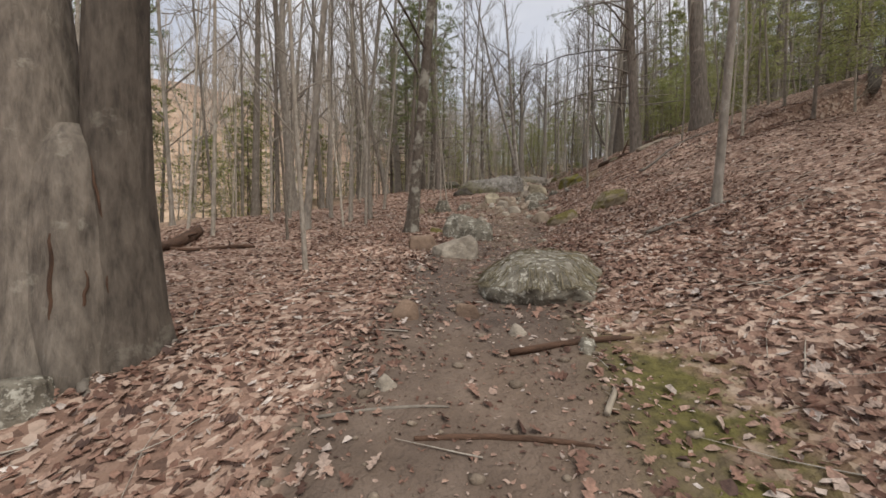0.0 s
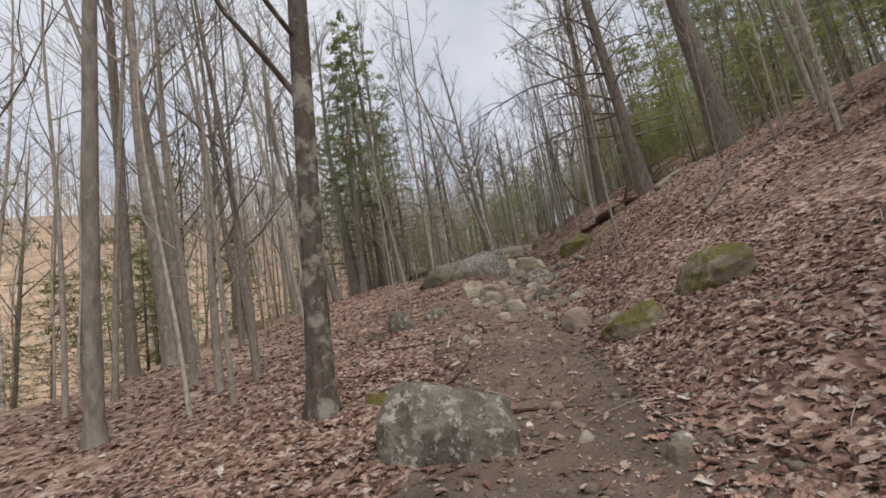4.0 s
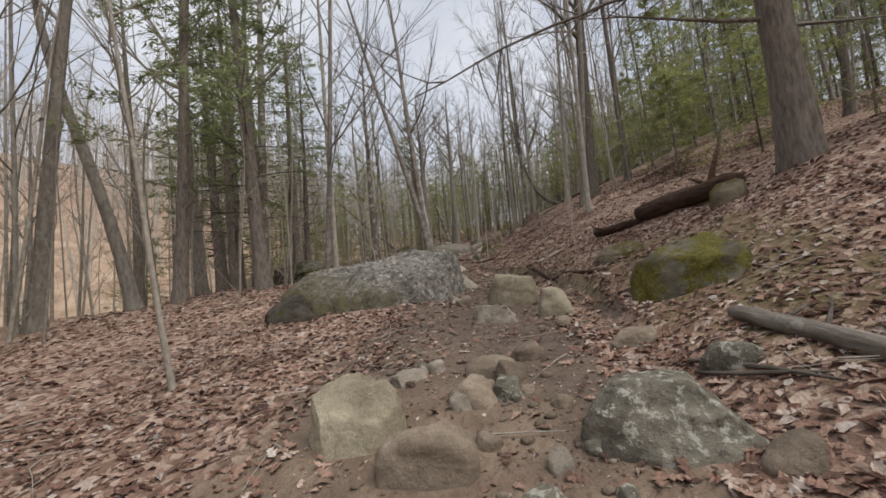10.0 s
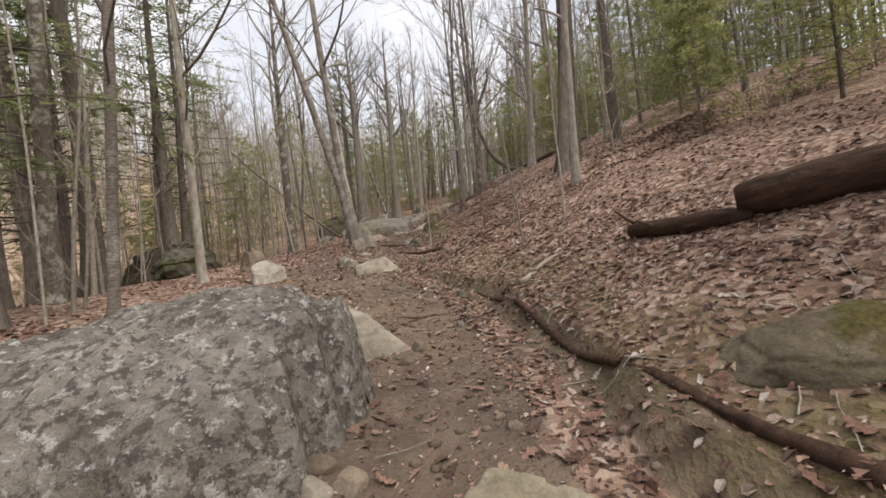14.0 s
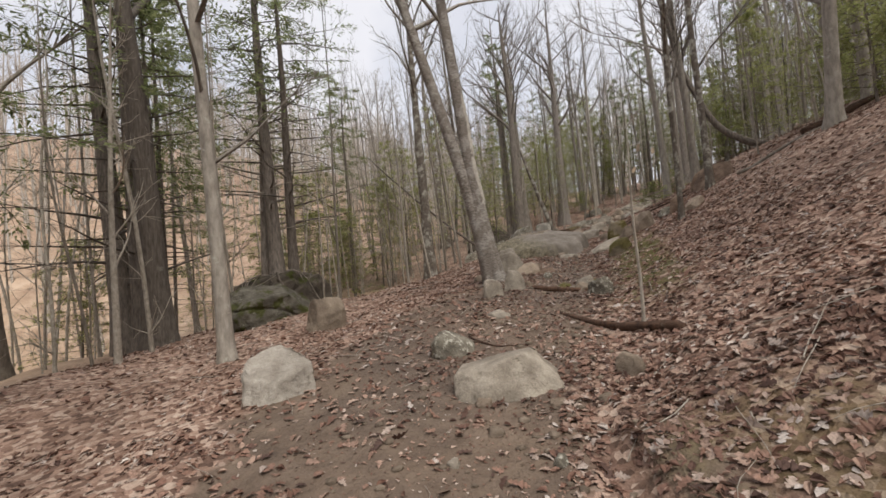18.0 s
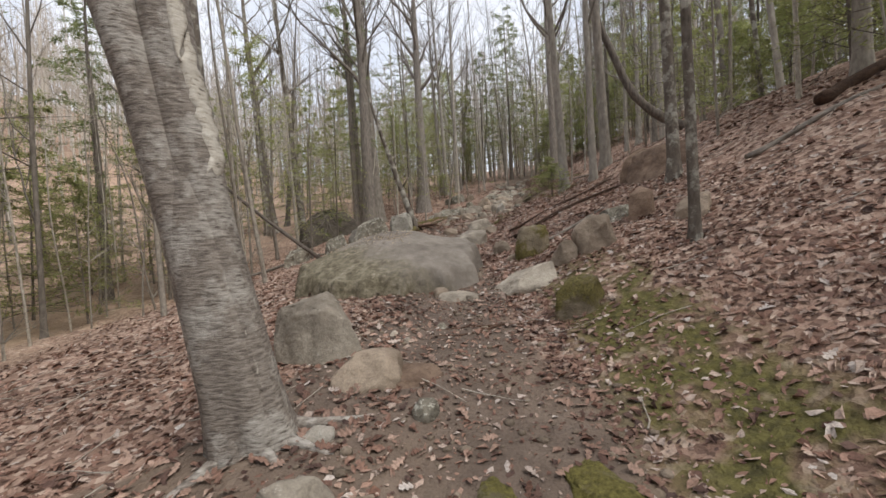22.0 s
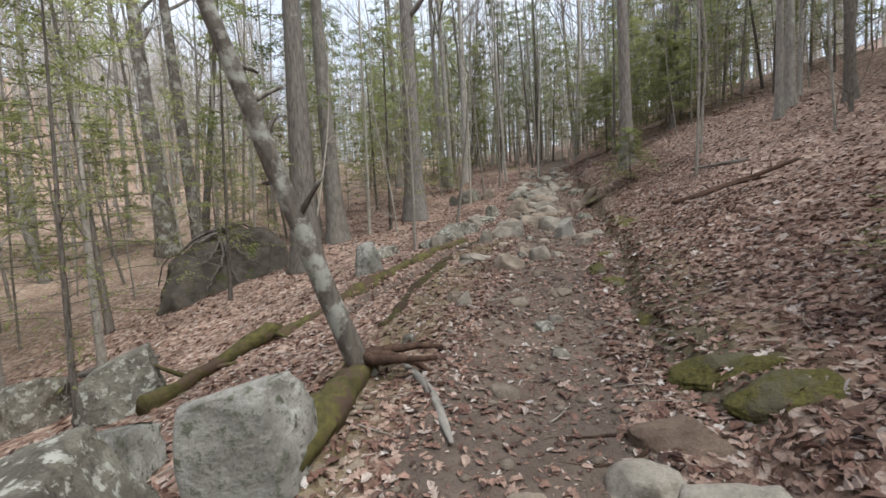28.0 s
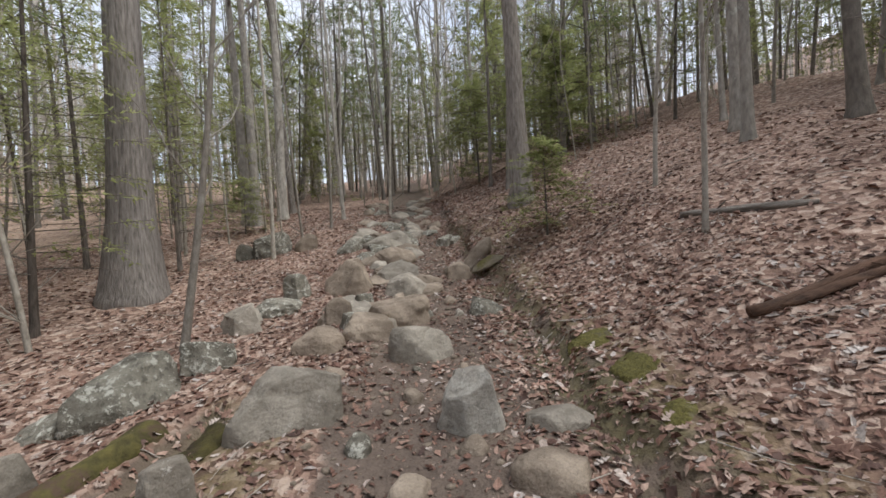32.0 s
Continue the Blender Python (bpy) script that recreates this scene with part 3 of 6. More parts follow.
def grow(kind, x, y, lean, dia, seed, twigs=4):
    """One tree at its place, with its trunk and crown."""
    rng = np.random.default_rng(seed)
    name, label, category = TREES[kind]
    tree = thing(name, (x, y, ground_at(x, y)), label, category)
    crown, wood = Geo(), Geo()
    if kind == "sapling":
        height = rng.uniform(3.5, 6.5) if dia < 0.07 else rng.uniform(6, 9)
        line = trunk_line(rng, lean, height, 0.22, 12)
        tube(wood, line, trunk_radii(rng, line, dia, 0.15, 0.8, 7), 7)
        bare_crown(crown, rng, line, dia, height * 0.22, 13, 1.1, 2, 0.06)
        part("trunk", wood, BARK["sapling"], tree)
        part("crown", crown, BARK["sapling"], tree, "fine bare twigs")
    elif kind == "pole":
        height = rng.uniform(8, 13)
        line = trunk_line(rng, lean, height, 0.6, 11)
        tube(wood, line, trunk_radii(rng, line, dia, 0.15, 0.7, 6), 6)
        for _ in range(16):
            u = rng.uniform(0.2, 0.97)
            at, t = line[int(u * (len(line) - 1))], rng.uniform(0, 6.3)
            limb = wander(rng, at, (math.cos(t), math.sin(t), 0.9), rng.uniform(0.6, 1.9) * (1.2 - u), 3, 0.16, 0.05)
            tube(crown, limb, (0.011, 0.009, 0.006, 0.003), 3, False)
            for _ in range(3):
                k = rng.integers(0, 3)
                tube(crown, wander(rng, limb[k], limb[k + 1] - limb[k] + rng.normal(0, 0.22, 3), rng.uniform(0.25, 0.7), 2, 0.15, 0.05), (0.006, 0.004, 0.002), 3, False)
        part("trunk", wood, BARK["pole"], tree)
        part("crown", crown, BARK["pole"], tree, "fine bare twigs")
    elif kind in ("hemlock", "deadhem"):
        height = rng.uniform(12, 16)
        line = trunk_line(rng, lean, height, 0.12)
        tube(wood, line, trunk_radii(rng, line, dia, 0.35, 0.9), 12)
        green = Geo()
        if kind == "hemlock":
            hemlock_crown(crown, green, rng, line, dia, 1.8, 3.4, 3.5, 50, 70, 0.15)
        else:
            hemlock_crown(crown, green, rng, line, dia, 1.8, 5.6, 4.6, 50, 46, 0.15, stout=1.6)
        part("trunk", wood, BARK["dark"], tree)
        tagged(part("limbwork", crown, BARK["dark"], tree, "thin dark branches, dead lower down"), kind="stuff")
        tagged(part("foliage", green, NEEDLES, tree, "dull green needle sprays", False), kind="stuff")
    else:
        height = rng.uniform(15, 20)
        crook = 0.9 if kind == "curved" else 0.28
        line = trunk_line(rng, lean, height, crook)
        tube(wood, line, trunk_radii(rng, line, dia, 0.25 if kind == "whitebirch" else 0.5), 12)
        first = {"pine": 7.0, "whitebirch": 3.0}.get(kind, rng.uniform(2.4, 4.5) if dia < 0.3 else rng.uniform(6.5, 8.0))
        bare_crown(crown, rng, line, dia, first, 14, 3.6, twigs)
        bark = {"pine": "rough", "whitebirch": "birch", "curved": "smooth"}.get(kind, kind)
        part("trunk", wood, BARK[bark], tree)
        part("crown", crown, BARK["smooth" if bark == "birch" else bark], tree, "bare grey limbs and twigs")
    return tree


# ---- rocks ----
def unit_ball(level):
    bm = bmesh.new()
    bmesh.ops.create_icosphere(bm, subdivisions=level, radius=1.0)
    bm.verts.ensure_lookup_table()
    v = np.array([p.co for p in bm.verts])
    f = np.array([[p.index for p in q.verts] for q in bm.faces])
    bm.free()
    return v, f


BALLS = {level: unit_ball(level) for level in (1, 2, 3, 4, 5, 6)}


def smooth(a, b, v):
    u = np.clip((v - a) / (b - a), 0, 1)
    return u * u * (3 - 2 * u)


def noise3(p, seed):
    """Smooth noise from -1 to 1 in space."""
    i = np.floor(p)
    u = p - i
    u = u * u * (3 - 2 * u)

    def corner(a, b, c):
        h = np.sin((i[:, 0] + a) * 127.1 + (i[:, 1] + b) * 311.7 + (i[:, 2] + c) * 74.7 + seed * 13.13) * 43758.5453
        return h - np.floor(h)

    total = 0.0
    for a, b, c in itertools.product((0, 1), repeat=3):
        total = total + corner(a, b, c) * (u[:, 0] if a else 1 - u[:, 0]) * (u[:, 1] if b else 1 - u[:, 1]) * (u[:, 2] if c else 1 - u[:, 2])
    return 2 * total - 1


def rock_points(rng, level, cuts, deep, rough, square=0.8):
    """A block with broken faces, cracks and a rough skin."""
    v = BALLS[level][0].copy()
    v = np.sign(v) * np.abs(v) ** square
    v = v / np.abs(v).max()
    seed = int(rng.integers(0, 900))
    v = v * (1 + rough * 0.55 * noise3(v * 1.3 + 5, seed))[:, None]
    for _ in range(cuts):
        n = rng.normal(0, 1, 3) * (1, 1, 0.8)
        n[2] = abs(n[2])
        n /= np.linalg.norm(n)
        over = np.clip(v @ n - rng.uniform(deep, 0.9) + 0.03 * noise3(v * 3.0, seed + 1), 0, None)
        v = v - over[:, None] * n
    if level > 3:
        for _ in range(2):
            n = rng.normal(0, 1, 3)
            n /= np.linalg.norm(n)
            gap = v @ n - rng.uniform(-0.4, 0.6) + 0.10 * noise3(v * 3.5, seed + 2)
            v = v * (1 - rough * 0.22 * np.exp(-((gap / 0.035) ** 2)) - rough * 0.10 * (gap > 0))[:, None]
    skin = sum(amp * (noise3(v * size + size, seed + k) if k % 2 else 1 - 2 * np.abs(noise3(v * size + size, seed + k))) for k, (size, amp) in enumerate(((2.6, 0.30), (6.0, 0.16), (13.0, 0.10), (27.0, 0.06))))
    return v * (1 + rough * 0.6 * skin)[:, None]


STONES = {
    "tan": ("rounded brown stone half sunk in the trail", 3, 0.62, 0.22),
    "pale": ("pale stone with flat worn faces on the trail", 9, 0.5, 0.2),
    "lichen": ("grey boulder spotted with pale lichen", 7, 0.55, 0.26),
    "moss": ("brown stone with yellowish moss", 7, 0.55, 0.24),
    "mossy": ("stone covered in a pad of bright moss", 5, 0.6, 0.24),
    "mosspad": ("pad of yellow-green moss on the ground", 1, 0.8, 0.4),
    "darkrock": ("dark brown boulder with patches of moss", 7, 0.55, 0.26),
    "mossdark": ("dark boulder partly covered in moss", 8, 0.5, 0.3),
    "brown": ("reddish brown angular stone among leaves", 10, 0.45, 0.2),
    "white": ("whitish boulder standing in the leaves", 8, 0.5, 0.2),
    "standing": ("angular yellowish stone standing on the trail", 9, 0.5, 0.2),
    "lichenpale": ("whitish grey boulder mottled with dark lichen", 7, 0.5, 0.18),
    "crackle": ("grey boulder crusted with lichen", 7, 0.5, 0.17),
    "slabtop": ("smooth grey slab of bedrock worn by feet", 6, 0.6, 0.12),
}


def stone(x, y, wide, high, look_of="tan", deep=None, turn=0.0, seed=0, label="", cuts=None, rise=0.0, name="stone", square=0.8):
    """A stone of the given width and visible height, about a third of it under the ground."""
    rng = np.random.default_rng(seed + 17)
    text, n, d, rough = STONES[look_of]
    level = 6 if wide > 1.9 else 5 if wide > 0.62 else 4 if wide > 0.26 else 3
    v = rock_points(rng, level, n + 3 if cuts is None else cuts, d, rough, square)
    low, top = v.min(0), v.max(0)
    v = (v - (low + top) / 2) / (top - low)
    v = v * (wide, deep or wide * rng.uniform(0.75, 1.05), high * 1.75)
    v[:, 2] += high * 0.125
    if look_of in ("pale", "brown", "lichenpale", "lichen"):
        tilt = rng.normal(0, 0.16, 2)
        lid = 0.74 * high + v[:, 0] * tilt[0] + v[:, 1] * tilt[1]
        v[:, 2] = np.where(v[:, 2] > lid, lid + 0.22 * (v[:, 2] - lid), v[:, 2]) * 1.15
    c, s = math.cos(radians(turn)), math.sin(radians(turn))
    v = v @ np.array([[c, s, 0], [-s, c, 0], [0, 0, 1]])
    reach = max(0.15, wide * 0.5)
    slope = [(ground_at(x + a * reach, y + b * reach) - ground_at(x - a * reach, y - b * reach)) / (2 * reach) for a, b in ((1, 0), (0, 1))]
    v[:, 2] += 0.85 * (v[:, 0] * slope[0] + v[:, 1] * slope[1])
    g = Geo()
    g.add(v, BALLS[level][1])
    ob = new("boulder" if wide > 0.6 and name == "stone" else name, g.mesh(name, STONE[look_of]))
    ob.matrix_basis = Matrix.Translation((x, y, ground_at(x, y) + rise))
    return tagged(ob, label or text, "rock")


# ---- logs and branches ----
def log(a, b, dia, bark="rotten", label="dark rotting log lying on the leaves", name="fallen_log", seed=0, bow=0.0, lift=0.3, knots=3):
    """A fallen log along the ground from a to b, with broken ends and stubs."""
    rng = np.random.default_rng(seed + 5)
    a, b = np.array(a, float), np.array(b, float)
    n = max(6, int(np.linalg.norm(b - a) / 0.18))
    u = np.linspace(0, 1, n)
    side = np.array([-(b - a)[1], (b - a)[0]]) / (np.linalg.norm(b - a) + 1e-6)
    xy = a + (b - a) * u[:, None] + side * (bow * np.sin(math.pi * u) + np.cumsum(rng.normal(0, 0.012, n)) * min(1, dia * 8))[:, None]
    z = ground_height(xy[:, 0], xy[:, 1])
    z = np.convolve(np.pad(z, 2, mode="edge"), np.ones(5) / 5, "valid") + dia * lift
    at = np.array([*((a + b) / 2), z[n // 2]])
    wear = rng.normal(0, 1, (n + 4, 10))
    wear = sum(wear[k : n + k] for k in range(5)) / 2.2
    wear = (wear + np.roll(wear, 1, 1) + np.roll(wear, -1, 1)) / 1.7
    r = dia / 2 * np.linspace(1.05, 0.85, n)[:, None] * (1 + (0.26 if bark == "mossy" else 0.13) * wear + rng.normal(0, 0.035, (n, 10)))
    r = np.maximum(r, dia * 0.15)
    r[0] *= 0.8
    r[-1] *= 0.55
    g = Geo()
    tube(g, np.column_stack([xy, z]) - at, r, 10)
    w = np.array([*(b - a), z[-1] - z[0]])
    w /= np.linalg.norm(w)
    u3 = np.cross((0.0, 0.0, 1.0), w)
    u3 /= np.linalg.norm(u3)
    own = np.column_stack([u3, np.cross(w, u3), w])
    g.points = [p @ own for p in g.points]
    ob = thing(name, at, label, "log" if dia > 0.07 else "branch")
    ob.matrix_basis = Matrix.Translation(at) @ Matrix(own.tolist()).to_4x4()
    part("stem", g, BARK[bark], ob)
    if knots and dia > 0.03:
        for _ in range(knots):
            s = Geo()
            k = rng.integers(1, n - 1)
            way = rng.normal(0, 1, 3)
            way[2] = abs(way[2]) * 0.6
            stub = wander(rng, np.array([*xy[k], z[k]]) - at, way, dia * rng.uniform(0.8, 2.5), 3, 0.15)
            tube(s, stub @ own, np.linspace(dia * 0.16, dia * 0.06, 4), 5)
            part("stub", s, BARK[bark], ob)
    return ob


# ---- terrain: the trail's centre line with its height, and the slopes on both sides ----
KNOTS = np.array([
    (-0.68, -5.77, -0.58), (-0.35, -2.93, -0.29), (0.0, 0.05, 0.03), (0.4, 3.02, 0.58), (0.57, 6.0, 1.0),
    (1.43, 8.84, 1.3), (1.97, 11.77, 1.62), (2.24, 14.71, 2.14), (3.18, 17.53, 2.7), (4.09, 20.37, 3.18),
    (4.96, 23.24, 3.47), (5.45, 26.16, 3.81), (5.59, 29.11, 4.12), (6.67, 31.88, 4.63), (7.74, 34.68, 5.06),
    (8.6, 37.55, 5.54), (9.39, 40.44, 5.93), (10.5, 43.21, 6.36), (12.04, 45.78, 6.61), (13.7, 48.28, 6.99),
    (15.35, 50.78, 7.34), (17.0, 53.29, 7.7), (18.66, 55.8, 8.2),
    (20.25, 58.45, 8.9), (22.0, 61.4, 9.75), (23.9, 64.3, 10.65)])


def spline(knots, steps):
    """Catmull-Rom points through the knots."""
    k = np.vstack([2 * knots[0] - knots[1], knots, 2 * knots[-1] - knots[-2]])
    u = np.linspace(0, 1, steps, endpoint=False)[:, None]
    parts = []
    for a, b, c, d in zip(k, k[1:], k[2:], k[3:]):
        parts.append(0.5 * (2 * b + (c - a) * u + (2 * a - 5 * b + 4 * c - d) * u**2 + (3 * b - a - 3 * c + d) * u**3))
    return np.vstack(parts + [knots[-1:]])


LINE = spline(KNOTS, 5)
REACH = np.concatenate([[0], np.cumsum(np.linalg.norm(np.diff(LINE[:, :2], axis=0), axis=1))]) - 6.0
AHEAD = np.array([0.27, 0.963])
RIGHT = np.array([0.963, -0.27])


def hash01(i, j, seed):
    h = np.sin(i * 127.1 + j * 311.7 + seed * 74.7) * 43758.5453
    return h - np.floor(h)


def value_noise(x, y, size, seed=0):
    """Smooth noise from -1 to 1 with blobs of the given size in metres."""
    x, y = np.asarray(x, float) / size, np.asarray(y, float) / size
    i, j = np.floor(x), np.floor(y)
    u, v = x - i, y - j
    u, v = u * u * (3 - 2 * u), v * v * (3 - 2 * v)
    low = hash01(i, j, seed) * (1 - u) + hash01(i + 1, j, seed) * u
    high = hash01(i, j + 1, seed) * (1 - u) + hash01(i + 1, j + 1, seed) * u
    return 2 * (low * (1 - v) + high * v) - 1


def trail_coords(x, y):
    """How far along the trail a place lies, and how far to its right (left is negative)."""
    x, y = np.atleast_1d(np.asarray(x, float)), np.atleast_1d(np.asarray(y, float))
    shape, x, y = x.shape, x.ravel(), y.ravel()
    along, side = np.empty(len(x)), np.empty(len(x))
    last = len(LINE) - 2
    for k in range(0, len(x), 20000):
        px, py = x[k : k + 20000], y[k : k + 20000]
        near = ((LINE[:, 0] ** 2 + LINE[:, 1] ** 2)[None] - 2 * (np.outer(px, LINE[:, 0]) + np.outer(py, LINE[:, 1]))).argmin(1)
        best, here_s, here_d = np.full(len(px), 1e18), np.zeros(len(px)), np.zeros(len(px))
        for n in (np.clip(near - 1, 0, last), np.clip(near, 0, last)):
            ax, ay = LINE[n, 0], LINE[n, 1]
            vx, vy = LINE[n + 1, 0] - ax, LINE[n + 1, 1] - ay
            size = vx * vx + vy * vy
            u = ((px - ax) * vx + (py - ay) * vy) / size
            u = np.clip(u, np.where(n == 0, -1e9, 0.0), np.where(n == last, 1e9, 1.0))
            dx, dy = px - ax - u * vx, py - ay - u * vy
            far = dx * dx + dy * dy
            closer = far < best
            best = np.where(closer, far, best)
            here_s = np.where(closer, REACH[n] + u * np.sqrt(size), here_s)
            here_d = np.where(closer, np.sign(dx * vy - dy * vx) * np.sqrt(far), here_d)
        along[k : k + 20000], side[k : k + 20000] = here_s, here_d
    return along.reshape(shape), side.reshape(shape)


def keyed(s, text):
    """A value along the trail from 'reach:value' pairs."""
    pairs = [p.split(":") for p in text.split()]
    return np.interp(s, [float(a) for a, _ in pairs], [float(b) for _, b in pairs])


def ground_height(x, y):
    x, y = np.atleast_1d(np.asarray(x, float)), np.atleast_1d(np.asarray(y, float))
    s, d = trail_coords(x, y)
    wide = smooth(10, 26, np.abs(d))
    s = s * (1 - wide) + (AHEAD[0] * x + AHEAD[1] * y) * wide
    d = d * (1 - wide) + (RIGHT[0] * (x - 5.0) + RIGHT[1] * (y - 24.0)) * wide
    base = np.interp(s, REACH, LINE[:, 2])
    base = base + 0.17 * np.clip(s - REACH[-1], 0, 60) + 0.10 * np.clip(s - REACH[0], -60, 0)
    # the hillside on the right
    r = np.clip(d - keyed(s, "0:0.85 8:0.85 12:0.7 19:0.8 23:1.2 30:1.0 38:0.75 45:1.0 52:1.2 57:1.0 60:0.7"), 0, None)
    up = keyed(s, "0:0.30 6:0.30 10:0.36 12:0.42 20:0.44 24:0.42 31:0.44 37:0.50 43:0.46 48:0.42 53:0.32 57:0.40 62:0.42")
    z = base + up * (np.sqrt(r * r + 0.16) - 0.4) - 0.12 * np.clip(r - 5, 0, 200) - 0.20 * np.clip(r - 13, 0, 200) - 0.12 * np.clip(r - 45, 0, 200)
    # the bank cut by the trail
    z = z + keyed(s, "0:0 18:0 20:0.20 29:0.20 31:0 43:0 45:0.12 52:0.16 56:0.18 60:0.24 66:0.2 70:0") * smooth(1.18, 1.33, d + 0.22 * value_noise(s, s * 0, 1.3, 3) + 0.08 * value_noise(s, s * 0, 0.4, 4))
    # the valley on the left and the far hillside
    l = np.clip(-d - keyed(s, "0:1.2 10:1.0 20:1.0 30:1.0 40:1.2 60:1.2"), 0, None)
    down = keyed(s, "0:0.03 6:0.0 10:-0.03 14:-0.02 18:0.05 22:0.0 26:-0.02 30:0.0 36:0.08 41:0.24 46:0.22 51:0.10 57:0.02")
    z = z - down * (np.sqrt(np.minimum(l, 7.0) ** 2 + 0.25) - 0.5)
    z = z - keyed(s, "-6:0.10 4:0.11 10:0.08 32:0.10 44:0.13 60:0.03") * np.clip(l - 6, 0, 20)
    z = z - keyed(s, "-6:0.1 10:0.24 36:0.24 46:0.02") * np.clip(l - 14, 0, 12)
    hill = keyed(s, "-6:30 10:42 30:44 44:24 60:20")
    z = z + 0.36 * np.clip(l - hill, 0, 75) * smooth(0, 12, l - hill)
    # a worn hollow in the tread, and rough ground beside it
    off = smooth(0.6, 1.6, np.abs(d))
    z = z - 0.05 * (1 - smooth(0.1, 0.9, np.abs(d)))
    z = z + (0.035 + 0.075 * off) * value_noise(x, y, 1.7, 1) + (0.018 + 0.022 * off) * value_noise(x, y, 0.45, 2)
    z = z + smooth(8, 30, np.abs(d)) * 0.5 * value_noise(x, y, 9.0, 5) - 0.26 * trench(x, y)
    return z


def trench(x, y):
    """How near a place lies to the rotted-out gap between the edging logs."""
    line = np.array([(9.9, 48.4), (10.77, 49.05), (11.61, 49.7), (12.74, 50.85), (13.2, 51.3), (13.95, 52.1)])
    best = np.full(x.shape, 1e9)
    for a, b in zip(line, line[1:]):
        w = b - a
        u = np.clip(((x - a[0]) * w[0] + (y - a[1]) * w[1]) / (w @ w), 0, 1)
        best = np.minimum(best, (x - a[0] - u * w[0]) ** 2 + (y - a[1] - u * w[1]) ** 2)
    return np.exp(-best / 0.035)


def ground_at(x, y):
    return float(ground_height(x, y)[0])


# ---- the ground: one sheet, fine along the trail and coarse out to the horizon ----
def spread(lo, hi, step, far):
    inner = np.arange(lo, hi + step / 2, step)
    outer, gap, reach = [], step, 0.0
    while reach < far:
        gap *= 1.22
        reach += gap
        outer.append(reach)
    outer = np.array(outer)
    return np.concatenate([(lo - outer)[::-1], inner, hi + outer])


def box(s, d, s0, s1, d0, d1, soft=0.35):
    return smooth(s0 - 1, s0 + 0.5, s) * (1 - smooth(s1 - 0.5, s1 + 1, s)) * smooth(d0 - soft, d0 + 0.1, d) * (1 - smooth(d1 - 0.1, d1 + soft, d))


def moss_at(s, d):
    """Where moss covers the ground."""
    return np.maximum.reduce([box(s, d, -1, 3.2, 0.85, 1.35), 0.45 * box(s, d, 20, 29, 1.3, 2.3), 0.5 * box(s, d, 46, 62, 1.1, 1.8), 0.6 * box(s, d, 43, 54, -1.9, -1.1), box(s, d, 33, 38, 1.1, 1.9), 0.6 * box(s, d, 17.5, 22, 1.6, 3.0)])


gx, gy = spread(-5.0, 24.0, 0.15, 900), spread(-3.0, 62.0, 0.15, 900)
mx, my = np.meshgrid(gx, gy, indexing="ij")
mz = ground_height(mx.ravel(), my.ravel())
ms, md = trail_coords(mx.ravel(), my.ravel())
sheet = Geo()
nx, ny = len(gx), len(gy)
ii, jj = np.meshgrid(np.arange(nx - 1), np.arange(ny - 1), indexing="ij")
corner = (ii * ny + jj).ravel()
sheet.add(np.column_stack([mx.ravel(), my.ravel(), mz]), np.stack([corner, corner + ny, corner + ny + 1, corner + 1], 1))
ground_mesh = sheet.mesh("ground", GROUND)
HALF_WIDTH = "-6:1.1 3:0.95 8:0.9 12:1.0 14:1.1 17:1.3 20:1.15 24:1.0 28:1.1 30:1.6 35:1.6 37.5:0.8 40:0.7 46:0.75 60:0.8"
TREAD_SHIFT = "-6:0 4:0 12:-0.3 17:-0.5 21:-0.3 25:-0.2 28:-0.3 30:-0.8 35:-0.8 38:-0.1 40:0 60:0"
half = keyed(ms, HALF_WIDTH)
shift = keyed(ms, TREAD_SHIFT)
worn = np.maximum(0.9 * np.maximum(box(ms, md, 19.5, 29, 1.12, 1.4, 0.12), box(ms, md, 46, 66, 1.05, 1.5, 0.15)), 1 - smooth(0.75, 1.25, np.abs(md - shift) / half + 0.25 * value_noise(mx.ravel(), my.ravel(), 0.8, 9)))
worn = np.maximum(worn, trench(mx.ravel(), my.ravel()))
moss = moss_at(ms, md)
sandy = 0.55 * smooth(10.5, 13.5, ms) * (1 - smooth(16, 20, ms)) + 0.3 * smooth(19, 22, ms) * (1 - smooth(29, 32, ms)) + 0.15 * smooth(29, 32, ms)
# where the painted sunlit litter tone sets in, left of the trail
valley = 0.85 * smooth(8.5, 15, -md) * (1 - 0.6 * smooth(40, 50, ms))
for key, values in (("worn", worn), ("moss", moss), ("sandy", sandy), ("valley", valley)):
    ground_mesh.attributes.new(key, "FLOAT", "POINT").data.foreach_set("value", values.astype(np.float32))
tagged(new("ground", ground_mesh), "forest hillside with a worn dirt trail", "ground", kind="structure")


# ---- the leaves, twigs and gravel on it ----
def surface(x, y):
    """The height and normal of the ground."""
    e = 0.12
    z = ground_height(x, y)
    n = np.column_stack([z - ground_height(x + e, y), z - ground_height(x, y + e), np.full(len(x), e)])
    return z, n / np.linalg.norm(n, axis=1, keepdims=True)


def scatter(rng, count, s0, s1, d0, d1):
    s, d = rng.uniform(s0, min(s1, REACH[-1] - 0.4), count), rng.uniform(d0, d1, count)
    px, py = np.interp(s, REACH, LINE[:, 0]), np.interp(s, REACH, LINE[:, 1])
    tx, ty = np.interp(s + 0.2, REACH, LINE[:, 0]) - px, np.interp(s + 0.2, REACH, LINE[:, 1]) - py
    size = np.hypot(tx, ty)
    return px + d * ty / size, py - d * tx / size, s, d


